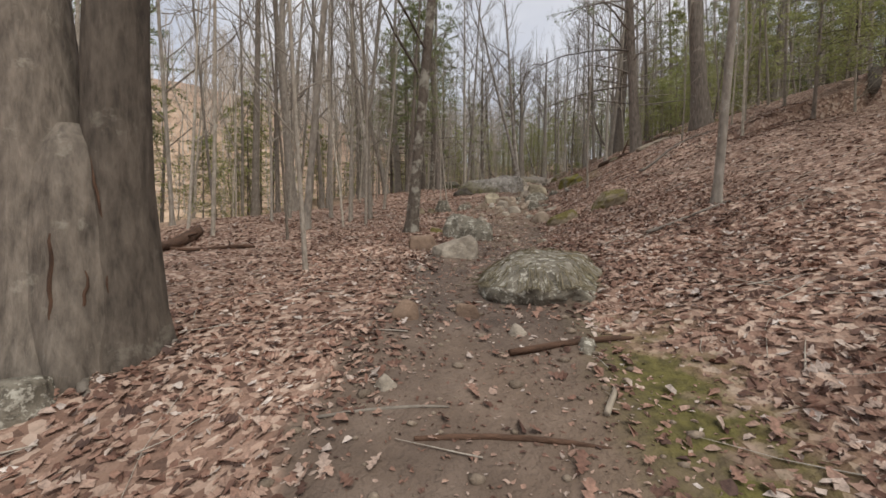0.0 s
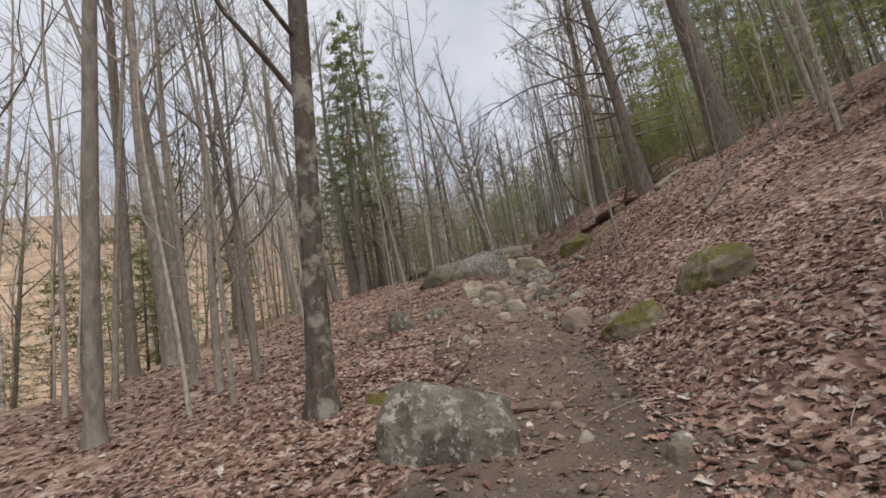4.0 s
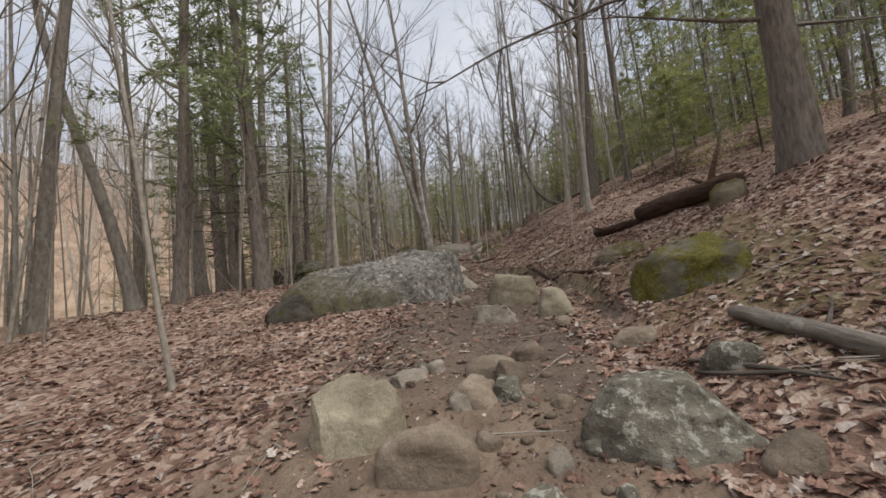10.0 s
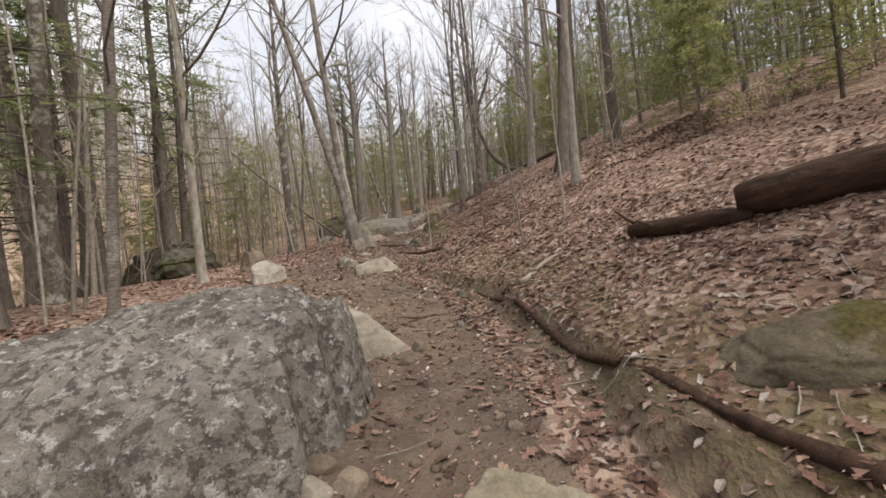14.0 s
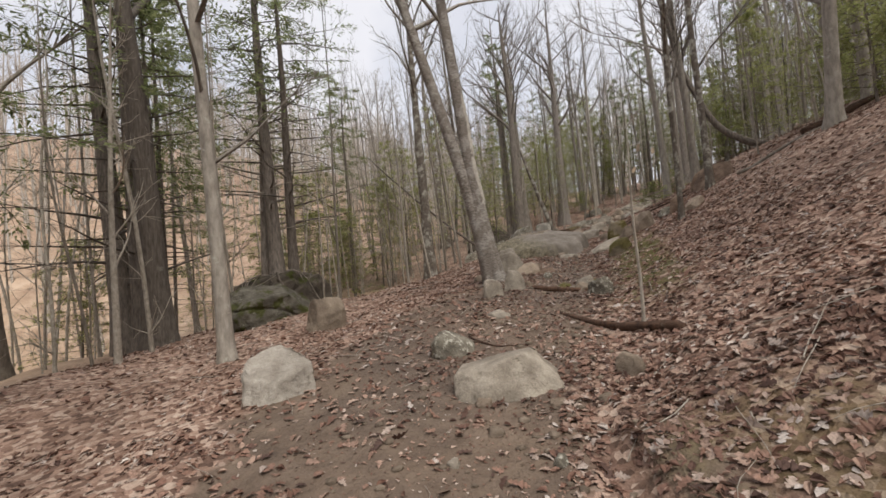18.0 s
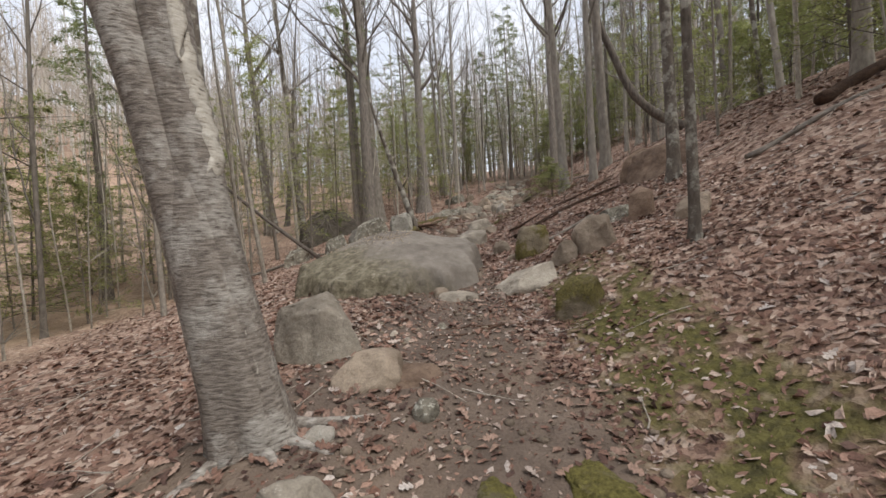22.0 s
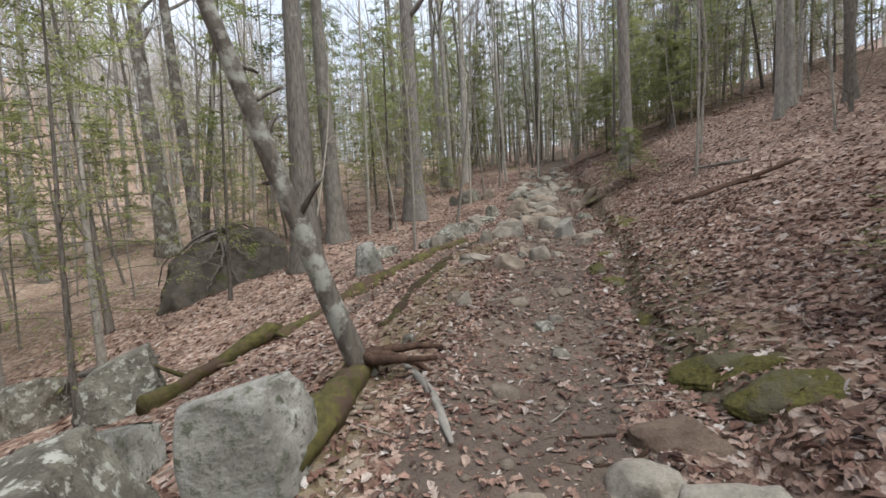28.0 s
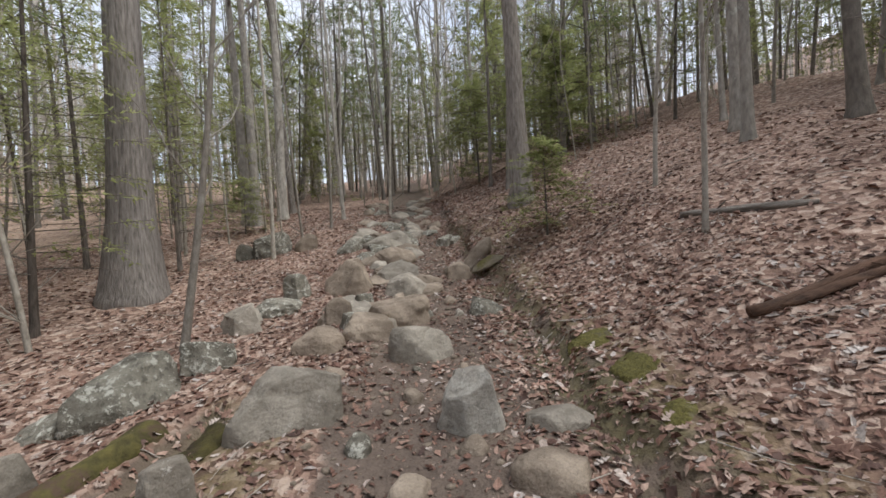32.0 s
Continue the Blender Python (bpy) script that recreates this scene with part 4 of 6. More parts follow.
def lay_leaves(name, rng, x, y, sizes, curl, label):
    n = len(x)
    z, up = surface(x, y)
    up = up + rng.normal(0, curl, (n, 3))
    up /= np.linalg.norm(up, axis=1, keepdims=True)
    turn = rng.uniform(0, 2 * math.pi, n)
    way = np.column_stack([np.cos(turn), np.sin(turn), np.zeros(n)])
    way -= up * (way * up).sum(1, keepdims=True)
    way /= np.linalg.norm(way, axis=1, keepdims=True)
    side = np.cross(up, way)
    long, wide = sizes[:, None], sizes[:, None] * rng.uniform(0.38, 0.72, (n, 1))
    fold, arch = rng.uniform(-0.10, 0.30, (n, 1)) * sizes[:, None], rng.uniform(-0.12, 0.22, (n, 1)) * sizes[:, None]
    at = np.column_stack([x, y, z + 0.003 + 0.30 * sizes * curl * rng.uniform(-0.5, 1.5, n)])
    cut = rng.uniform(0.25, 1.3, (n, 4))
    slip = way * long * 0.1
    rows = [at - way * long / 2]
    rows += [at - way * long * 0.20 + slip * rng.normal(0, 1, (n, 1)) + side * wide * 0.48 * cut[:, :1] + up * fold, at + way * long * 0.16 + side * wide * 0.5 * cut[:, 1:2] + up * (fold + arch * 0.4)]
    rows += [at + way * long / 2 + up * arch]
    rows += [at + way * long * 0.16 + slip * rng.normal(0, 1, (n, 1)) - side * wide * 0.5 * cut[:, 2:3] + up * (fold + arch * 0.4), at - way * long * 0.20 - side * wide * 0.48 * cut[:, 3:4] + up * fold]
    g = Geo()
    f = np.arange(n)[:, None] * 6
    g.add(np.stack(rows, 1).reshape(-1, 3), np.concatenate([f + [0, 5, 4, 3], f + [0, 3, 2, 1]]))
    return tagged(new(name, g.mesh(name, LITTER, False)), label, "leaves", kind="stuff")


rng = np.random.default_rng(11)
xs, ys, keep_size = [], [], []
for count, s0, s1, d0, d1, low, high in ((104000, -3, 68, 0.6, 4.2, 0.04, 0.105), (70000, -3, 68, -4.5, -0.6, 0.04, 0.10), (30000, -3, 68, 4.2, 9.0, 0.05, 0.12), (24000, -3, 68, -10.0, -4.5, 0.06, 0.13), (16000, -3, 68, -0.9, 0.9, 0.03, 0.085), (26000, 29, 68, -1.2, 1.4, 0.03, 0.10), (56000, -3, 68, -1.5, 1.7, 0.012, 0.045)):
    x, y, s, d = scatter(rng, count, s0, s1, d0, d1)
    half_here = keyed(s, HALF_WIDTH)
    bare = 1 - smooth(0.7, 1.2, np.abs(d - keyed(s, TREAD_SHIFT)) / half_here + 0.35 * value_noise(x, y, 0.9, 21))
    bare = np.maximum(bare, 0.6 * box(s, d, 19.5, 29, 0.9, 1.8))
    bare = np.maximum(bare, 0.85 * moss_at(s, d))
    if high < 0.05:
        bare = bare * 0
    stay = rng.uniform(0, 1, count) > bare * keyed(s, "0:0.9 18:0.86 28:0.82 34:0.66 62:0.6") - 0.05 + 0.35 * np.clip(value_noise(x, y, 1.6, 22), 0, 1)
    xs.append(x[stay]), ys.append(y[stay]), keep_size.append(rng.uniform(low, high, count)[stay])
lay_leaves("leaf_litter", rng, np.concatenate(xs), np.concatenate(ys), np.concatenate(keep_size), 0.21, "thick brown and tan leaf litter on the slopes")

def oak_leaves(rng, x, y, sizes):
    """Dry lobed leaves, curled and folded along the midrib."""
    n = len(x)
    z, up = surface(x, y)
    up = up + rng.normal(0, 0.3, (n, 3))
    up /= np.linalg.norm(up, axis=1, keepdims=True)
    turn = rng.uniform(0, 2 * math.pi, n)
    way = np.column_stack([np.cos(turn), np.sin(turn), np.zeros(n)])
    way -= up * (way * up).sum(1, keepdims=True)
    way /= np.linalg.norm(way, axis=1, keepdims=True)
    side = np.cross(up, way)
    at = np.column_stack([x, y, z + 0.012 + 0.1 * sizes * rng.uniform(0, 1, n)])
    size, fold, bend = sizes[:, None], rng.uniform(-0.1, 0.5, (n, 1)), rng.uniform(-0.7, 0.9, (n, 1))
    rows = []
    for f, w in ((-0.5, 0.012), (-0.36, 0.13), (-0.27, 0.07), (-0.13, 0.26), (-0.02, 0.10), (0.13, 0.32), (0.24, 0.13), (0.36, 0.2), (0.5, 0.02)):
        mid = at + way * size * f + up * size * bend * f * f
        for sign in (-1, 1):
            wide = w * rng.uniform(0.7, 1.2, (n, 1))
            rows.append(mid + side * sign * size * wide + way * size * 0.25 * w + up * size * fold * wide)
    g = Geo()
    f = np.arange(n)[:, None] * 18
    g.add(np.stack(rows, 1).reshape(-1, 3), np.concatenate([f + [k, k + 1, k + 3, k + 2] for k in range(0, 16, 2)]))
    tagged(new("oak_leaves", g.mesh("oak_leaves", LITTER, False)), "dry lobed oak leaves strewn along the trail", "leaves", kind="stuff")


lx, ly = [], []
for count, d0, d1 in ((9000, 0.7, 3.0), (6500, -3.0, -0.7), (1500, -0.8, 0.8)):
    x, y, s, d = scatter(rng, count, -1, 60, d0, d1)
    stay = rng.uniform(0, 1, count) > 0.9 * moss_at(s, d) + 0.4 * np.clip(value_noise(x, y, 1.2, 33), 0, 1)
    lx.append(x[stay]), ly.append(y[stay])
lx, ly = np.concatenate(lx), np.concatenate(ly)
oak_leaves(rng, lx, ly, rng.uniform(0.07, 0.145, len(lx)))

twigs = Geo()
x, y, s, d = scatter(rng, 1500, -2, 66, -6, 6)
keep = rng.uniform(0, 1, 1500) < 0.35 + 0.65 * smooth(0.4, 1.2, np.abs(d))
for px, py in zip(x[keep], y[keep]):
    size, turn = rng.uniform(0.12, 0.75), rng.uniform(0, 6.3)
    line = wander(rng, (px, py, 0), (math.cos(turn), math.sin(turn), 0), size, 4, 0.13)
    line[:, 2] = ground_height(line[:, 0], line[:, 1]) + 0.012 + rng.uniform(0, 0.02)
    tube(twigs, line, np.linspace(rng.uniform(0.003, 0.008), 0.002, 5), 4, False)
tagged(new("twigs", twigs.mesh("twigs", BARK["sapling"])), "small dry twigs among the leaves", "twigs", kind="stuff")

gravel = Geo()
x, y, s, d = scatter(rng, 6500, -2, 66, -1.2, 1.2)
z = ground_height(x, y)
for px, py, pz in zip(x, y, z):
    size = 0.008 + 0.05 * rng.uniform(0, 1) ** 4
    v = BALLS[1][0] * (size, size * rng.uniform(0.6, 1), size * rng.uniform(0.35, 0.7)) + rng.normal(0, size * 0.08, BALLS[1][0].shape)
    gravel.add(v + (px, py, pz + size * 0.1), BALLS[1][1])
tagged(new("gravel", gravel.mesh("gravel", STONE["tan"])), "loose gravel and pebbles on the trail", "gravel", kind="stuff")



# ---- the big rocks ----
def on_trail(s, d):
    """The place at a reach along the trail and a distance to its right."""
    s = min(s, REACH[-1] - 0.35)
    p = np.array([np.interp(s, REACH, LINE[:, k]) for k in (0, 1)])
    q = np.array([np.interp(s + 0.3, REACH, LINE[:, k]) for k in (0, 1)]) - p
    q /= np.linalg.norm(q)
    return float(p[0] + d * q[1]), float(p[1] - d * q[0]), math.degrees(math.atan2(q[1], q[0]))


def bedrock(x, y, turn, along, across, high, look_of, label, front=0.2, right=0.16, ledges=0.0, seed=5, taper=0.0):
    """A broad dome of rock with a broken flank; ledges: the height of the steps in its top."""
    rings, sides = 70, 220
    rho = np.linspace(0, 1, rings + 1)[1:, None] ** 0.8
    t = np.linspace(0, 2 * math.pi, sides, endpoint=False)[None]
    edge = (np.abs(np.cos(t)) ** 2.3 + np.abs(np.sin(t)) ** 2.3) ** (-1 / 2.3)
    edge = edge * (1 + 0.055 * np.sin(3 * t + 1.0) + 0.035 * np.sin(7 * t) + 0.016 * np.sin(17 * t + 2) + 0.012 * np.sin(31 * t))
    u, v = rho * edge * np.cos(t), rho * edge * np.sin(t)
    v = v * (1 - taper * np.clip(u, -0.2, 1))
    c, q = math.cos(radians(turn)), math.sin(radians(turn))
    px, py = x + along * u * c - across * v * q, y + along * u * q + across * v * c
    lay = ground_at(x + 0.5 * c, y + 0.5 * q) + 0.13 * along * u - 0.10 * across * v
    crown = high * (1 - 0.42 * np.clip(rho, 0, 1) ** 2.4) - front * smooth(-0.1, -1.0, u) - right * smooth(0.0, -1.0, v)
    fall = 1.0 * smooth(0.86, 1.02, rho + 0.03 * np.sin(9 * t) + 0.02 * np.sin(23 * t)) ** 1.3
    flat = np.stack([px.ravel(), py.ravel(), np.zeros(px.size)], 1)
    skin = 0.030 * noise3(flat * 1.6, seed) + 0.012 * noise3(flat * 6.0, seed + 1) + 0.006 * noise3(flat * 17.0, seed + 2)
    if ledges:
        step = 2.4 * noise3(flat * (1.5, 0.9, 1) + 3, seed + 6) + 0.7 * noise3(flat * 4.5, seed + 7) + 0.25 * noise3(flat * 14.0, seed + 8)
        skin = 1.6 * skin + ledges * (np.floor(step) + smooth(0.0, 0.35, step - np.floor(step))) + 0.3 * ledges * (1 - 2 * np.abs(noise3(flat * 8.0, seed + 9)))
    broken = (0.10 * noise3(flat * 3.0, seed + 3) + 0.06 * noise3(flat * 9.0, seed + 4)) * np.broadcast_to(smooth(0.78, 0.95, rho), px.shape).ravel()
    pz = lay + crown - fall + (skin + broken).reshape(px.shape)
    base = ground_at(x, y)
    points = np.concatenate([[[0, 0, float(lay[0].mean() + high) - base]], np.stack([px - x, py - y, pz - base], -1).reshape(-1, 3)])
    g = Geo()
    i, j = np.meshgrid(np.arange(rings - 1), np.arange(sides), indexing="ij")
    k = (j + 1) % sides
    e = np.arange(sides)
    g.add(points, 1 + np.stack([i * sides + j, (i + 1) * sides + j, (i + 1) * sides + k, i * sides + k], -1).reshape(-1, 4), np.stack([np.zeros(sides, int), 1 + e, 1 + (e + 1) % sides], 1))
    ob = new("boulder", g.mesh("bedrock", STONE[look_of]))
    ob.matrix_basis = Matrix.Translation((x, y, base))
    return tagged(ob, label, "rock")


bedrock(2.55, 23.2, 80, 1.85, 1.75, 0.78, "crackle", "huge low boulder with crusty lichen and a mossy flank", 0.22, -0.06, 0.05, 15)
stone(1.3, 22.5, 1.7, 0.5, "darkrock", 1.7, 60, 4, "low mossy rock against a huge boulder", 3, -0.14, square=1.0)
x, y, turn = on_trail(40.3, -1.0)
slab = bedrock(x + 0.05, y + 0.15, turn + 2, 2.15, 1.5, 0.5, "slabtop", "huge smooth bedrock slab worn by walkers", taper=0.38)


def crumbs(rock, count, toward, seed):
    """Leaf bits and grit that lie on a rock."""
    rng = np.random.default_rng(seed)
    v = np.empty(len(rock.data.vertices) * 3)
    rock.data.vertices.foreach_get("co", v)
    v = v.reshape(-1, 3)
    v = v[(v[:, 2] > 0.45 * v[:, 2].max()) & (v[:, :2] @ np.array(toward) > -0.35)]
    g = Geo()
    for p in v[rng.integers(0, len(v), count)]:
        a, size = rng.uniform(0, 6.3), 0.005 + 0.022 * rng.uniform(0, 1) ** 3
        way, side = np.array((math.cos(a), math.sin(a), rng.normal(0, 0.3))) * size, np.array((-math.sin(a), math.cos(a), rng.normal(0, 0.3))) * size * 0.5
        q = p + rng.normal(0, 0.03, 3) * (1, 1, 0) + (0, 0, 0.006)
        g.add([q - way, q + side + (0, 0, size * 0.3), q + way, q - side], [[0, 1, 2, 3]])
    ob = new("leaf_crumbs", g.mesh("leaf_crumbs", PALE_LEAVES, False))
    ob.matrix_basis = rock.matrix_basis
    tagged(ob, "leaf crumbs and grit strewn on a bedrock slab", "leaves", kind="stuff")


crumbs(slab, 1500, (-0.95, 0.3), 5)
rooted_boulder = stone(7.5, 54.0, 3.3, 1.7, "darkrock", 2.4, 20, 12, "dark boulder overgrown with roots", 6, -0.1)

mound = stone(1.15, 4.85, 1.45, 0.36, "lichen", 1.5, -10, 1, "low domed boulder draped with dry grass", cuts=2, square=1.0)


def dry_grass(rock, count, seed):
    """Dead grass and needles that hang down over a low boulder."""
    rng = np.random.default_rng(seed)
    v = np.empty(len(rock.data.vertices) * 3)
    rock.data.vertices.foreach_get("co", v)
    v = v.reshape(-1, 3)
    v = v[v[:, 2] > 0.02]
    g = Geo()
    for p in v[rng.integers(0, len(v), count)]:
        out = p[:2] / (np.linalg.norm(p[:2]) + 0.05)
        way = np.array((out[0], out[1], 0)) + rng.normal(0, 0.45, 3) * (1, 1, 0)
        line = [p + way * d for d in np.linspace(0, rng.uniform(0.06, 0.2), 4)]
        line = np.array([(q[0], q[1], v[((v[:, :2] - q[:2]) ** 2).sum(1).argmin(), 2] + 0.012 + rng.uniform(0, 0.02)) for q in line])
        tube(g, line, (0.0045, 0.005, 0.004, 0.002), 3, False)
    ob = new("dry_grass", g.mesh("dry_grass", BARK["straw"]))
    ob.matrix_basis = rock.matrix_basis
    tagged(ob, "matted dead grass hanging over a low boulder", "grass", kind="stuff")


dry_grass(mound, 520, 6)

# ---- special trees ----
def forked(name, x, y, lean_a, lean_b, dia, split, bark, seed, label, spread_out=0.26, shares=(0.72, 0.80)):
    """A tree with two stems from one base."""
    rng = np.random.default_rng(seed)
    tree = thing(name, (x, y, ground_at(x, y)), label, "tree")
    for n, lean in enumerate((lean_a, lean_b)):
        wood, crown = Geo(), Geo()
        line = trunk_line(rng, (0, 0), 17, 0.2, 18)
        low = np.array(lean_a) * 0.5 + np.array(lean_b) * 0.5
        z = line[:, 2]
        line[:, :2] += np.outer(np.minimum(z, split), low) + np.outer(np.clip(z - split, 0, None), lean)
        line[:, :2] += (spread_out * dia * (1 if n else -1)) * (np.array(lean_b) - lean_a) / (np.linalg.norm(np.array(lean_b) - lean_a) + 1e-6)
        size = dia * shares[n]
        radii = trunk_radii(rng, line, size, 0.45, 0.8, 16)
        tube(wood, line, radii, 16)
        bare_crown(crown, rng, line, size, 5.5, 12, 3.4, 3)
        part("trunk", wood, BARK[bark], tree)
        part("crown", crown, BARK["smooth"], tree, "bare grey limbs and twigs")
    stem, girth = line, radii.mean(1)
    bole = Geo()
    z = np.linspace(-0.35, split, 14)
    line = np.column_stack([z * low[0], z * low[1], z])
    thick = dia * np.interp(z / split, (-1, 0, 0.5, 0.75, 0.92, 1.0), (0.62, 0.58, 0.47, 0.41, 0.33, 0.20))
    turn = np.linspace(0, 2 * math.pi, 22, endpoint=False)
    ribs = 1 + (0.05 + 0.16 * np.exp(-np.clip(z, 0, None) / 0.35))[:, None] * np.sin(turn * 5 + 1.0)[None] + rng.normal(0, 0.015, (14, 22))
    tube(bole, line, thick[:, None] * ribs, 22)
    part("bole", bole, BARK[bark], tree)
    if bark == "birch":
        for low_end, top, turn, wide in ((0.22, 1.5, -38, 62), (1.3, 2.6, -40, 66), (2.4, 4.3, -50, 50)):
            h = np.linspace(low_end, top, 46)[:, None]
            u = np.linspace(-1, 1, 7)[None]
            ragged = np.convolve(rng.normal(0, 0.6, 50), (0.1, 0.4, 0.4, 0.1), "valid")[:46, None]
            taper = np.clip(np.minimum(h - low_end, top - h) / 0.25, 0.08, 1)
            a = radians(turn) + 0.25 * np.sin(2.1 * h + turn) + radians(wide) * 0.5 * (u * taper + ragged * 0.4)
            on_stem = np.clip((h - 1.5) / 0.3, 0, 1)
            core = [h * low[k] * (1 - on_stem) + np.interp(h, stem[:, 2], stem[:, k]) * on_stem for k in (0, 1)]
            rad = np.interp(h, z, thick) * 1.05 * (1 - on_stem) + np.interp(h, stem[:, 2], girth) * 1.06 * on_stem
            rad = rad + 0.009 - 0.05 * np.abs(u) ** 6 + 0.03 * np.clip(u - 0.2, 0, 0.5) * (0.5 + ragged) + rng.normal(0, 0.0015, (46, 7))
            i, j = np.meshgrid(np.arange(45), np.arange(6), indexing="ij")
            corner = i * 7 + j
            peel = Geo()
            peel.add(np.stack([core[0] + rad * np.cos(a), core[1] + rad * np.sin(a), h + 0 * a], -1), np.stack([corner, corner + 1, corner + 8, corner + 7], -1).reshape(-1, 4))
            part("peeling_bark", peel, BARK["paper"], tree, "pale papery strip of peeling bark")
    if bark == "beech":
        for turn, low_end, top in ((-75, 0.25, 1.15), (-52, 0.1, 0.7), (-30, 0.5, 1.5), (-12, 0.15, 0.9)):
            h = np.linspace(low_end, top, 12)
            a = radians(turn) + np.cumsum(rng.normal(0, 0.025, 12))
            rad = np.interp(h, z, thick) * 1.01
            seam = Geo()
            tube(seam, np.column_stack([h * low[0] + rad * np.cos(a), h * low[1] + rad * np.sin(a), h]), 0.016 * np.sin(np.linspace(0.25, 2.9, 12)), 5)
            part("bark_seam", seam, BARK["rotten"], tree, "dark crack in the bark")
    return tree


def roots(x, y, turns, reach, dia, bark, seed, label):
    """Surface roots spreading from a foot."""
    rng = np.random.default_rng(seed)
    g = Geo()
    for t in turns:
        n = 9
        line = wander(rng, (x, y, 0), (math.cos(radians(t)), math.sin(radians(t)), 0), reach * rng.uniform(0.7, 1.2), n, 0.22)
        line[:, 2] = ground_height(line[:, 0], line[:, 1]) + dia * np.linspace(0.35, -0.15, n + 1)
        tube(g, line, np.linspace(dia / 2, dia * 0.14, n + 1), 7)
    at = np.array((x, y, ground_at(x, y)))
    g.points = [p - at for p in g.points]
    ob = new("tree_root", g.mesh("tree_root", BARK[bark]))
    ob.matrix_basis = Matrix.Translation(at)
    return tagged(ob, label, "root")



# ---- the trees along the walk: kind, place, lean, thickness ----
grow("smooth", -6.85, 19.68, (-0.061, -0.100), 0.35, 2)
grow("patchy", -0.80, 10.77, (0.094, -0.122), 0.28, 3)
grow("pine", 10.66, 17.64, (-0.120, -0.058), 0.64, 5)
grow("sapling", 4.93, 14.45, (-0.051, -0.075), 0.07, 6)
grow("sapling", -1.82, 5.58, (-0.012, -0.100), 0.07, 7)
grow("sapling", -3.48, 9.48, (-0.004, -0.100), 0.07, 8)
grow("sapling", -3.51, 13.32, (0.031, -0.100), 0.13, 9)
grow("sapling", -2.09, 11.48, (0.034, -0.100), 0.08, 11)
grow("sapling", -2.72, 12.49, (0.012, 0.038), 0.14, 12)
grow("sapling", -2.14, 12.48, (-0.024, 0.038), 0.14, 13)
grow("smooth", 4.49, 6.95, (-0.002, -0.100), 0.14, 14)
grow("smooth", -3.61, 11.19, (0.128, -0.125), 0.19, 15)
grow("smooth", -8.83, 19.91, (0.090, -0.122), 0.35, 17)
grow("smooth", -6.35, 17.70, (0.022, -0.116), 0.35, 18)
grow("sapling", -2.20, 15.88, (0.098, -0.112), 0.11, 19)
grow("curved", -7.25, 36.58, (0.019, -0.092), 0.45, 20)
grow("smooth", -3.40, 32.41, (-0.030, -0.080), 0.50, 21)
grow("hemlock", -2.15, 26.62, (0.091, -0.110), 0.35, 22)
grow("smooth", -5.06, 26.27, (0.140, -0.122), 0.35, 23)
grow("smooth", -6.47, 22.70, (-0.013, -0.087), 0.25, 27)
grow("sapling", -0.10, 16.00, (0.034, -0.088), 0.05, 28)
grow("sapling", 0.19, 19.56, (-0.119, -0.086), 0.07, 29)
grow("curved", -3.70, 27.81, (-0.160, -0.086), 0.35, 30)
grow("smooth", 14.84, 30.96, (-0.098, -0.086), 0.28, 35)
grow("smooth", 14.06, 35.08, (0.012, -0.087), 0.28, 36)
grow("hemlock", -0.22, 27.12, (-0.068, -0.011), 0.44, 37)
grow("hemlock", -1.9, 31.0, (-0.02, -0.02), 0.30, 341)
grow("whitebirch", 1.50, 26.45, (0.084, -0.050), 0.16, 39)
grow("smooth", 1.65, 32.19, (-0.003, -0.032), 0.24, 43)
grow("smooth", 14.91, 42.09, (-0.027, -0.027), 0.28, 48)
grow("smooth", 11.64, 29.72, (0.061, -0.045), 0.28, 49)
grow("smooth", 17.03, 37.28, (-0.036, -0.026), 0.27, 50)
grow("pine", 12.54, 30.60, (0.058, -0.030), 0.60, 52)
grow("smooth", 10.73, 28.06, (0.012, -0.021), 0.20, 53)
grow("sapling", -1.14, 33.35, (0.049, -0.034), 0.14, 59)
grow("smooth", -15.29, 42.26, (0.052, -0.033), 0.35, 60)
grow("patchy", 10.78, 35.58, (0.038, 0.016), 0.12, 63)
grow("hemlock", 9.43, 57.42, (0.010, 0.030), 0.35, 64)
grow("smooth", 14.53, 43.62, (0.002, 0.035), 0.28, 65)
grow("smooth", 22.87, 44.56, (-0.018, 0.046), 0.28, 66)
grow("patchy", 4.15, 44.55, (-0.000, 0.017), 0.50, 67)
grow("patchy", 4.47, 60.50, (-0.064, 0.038), 0.67, 68)
grow("smooth", 13.98, 41.46, (0.014, 0.012), 0.19, 69)
grow("patchy", 12.82, 37.76, (0.014, 0.012), 0.20, 70)
grow("hemlock", -1.44, 52.80, (0.013, 0.013), 0.35, 73)
grow("sapling", 3.23, 43.61, (-0.014, 0.022), 0.14, 74)
grow("smooth", 23.03, 48.02, (-0.006, 0.019), 0.28, 75)
grow("patchy", 6.44, 56.59, (-0.068, 0.080), 0.40, 79)
grow("sapling", 6.24, 50.02, (-0.033, 0.069), 0.14, 80)
grow("smooth", -1.15, 63.24, (0.019, 0.053), 0.34, 81)
grow("rough", 21.90, 55.60, (0.037, 0.047), 0.50, 82)
grow("smooth", 24.02, 49.51, (0.042, 0.046), 0.28, 83)
grow("smooth", 24.96, 51.65, (0.071, 0.037), 0.28, 85)
grow("hemlock", 27.11, 56.82, (0.063, 0.039), 0.28, 86)
grow("smooth", 10.60, 56.40, (-0.018, 0.038), 0.60, 88)
grow("rough", 9.88, 58.31, (-0.012, 0.036), 0.48, 89)
grow("furrow", 13.63, 57.54, (0.018, 0.006), 0.74, 90)
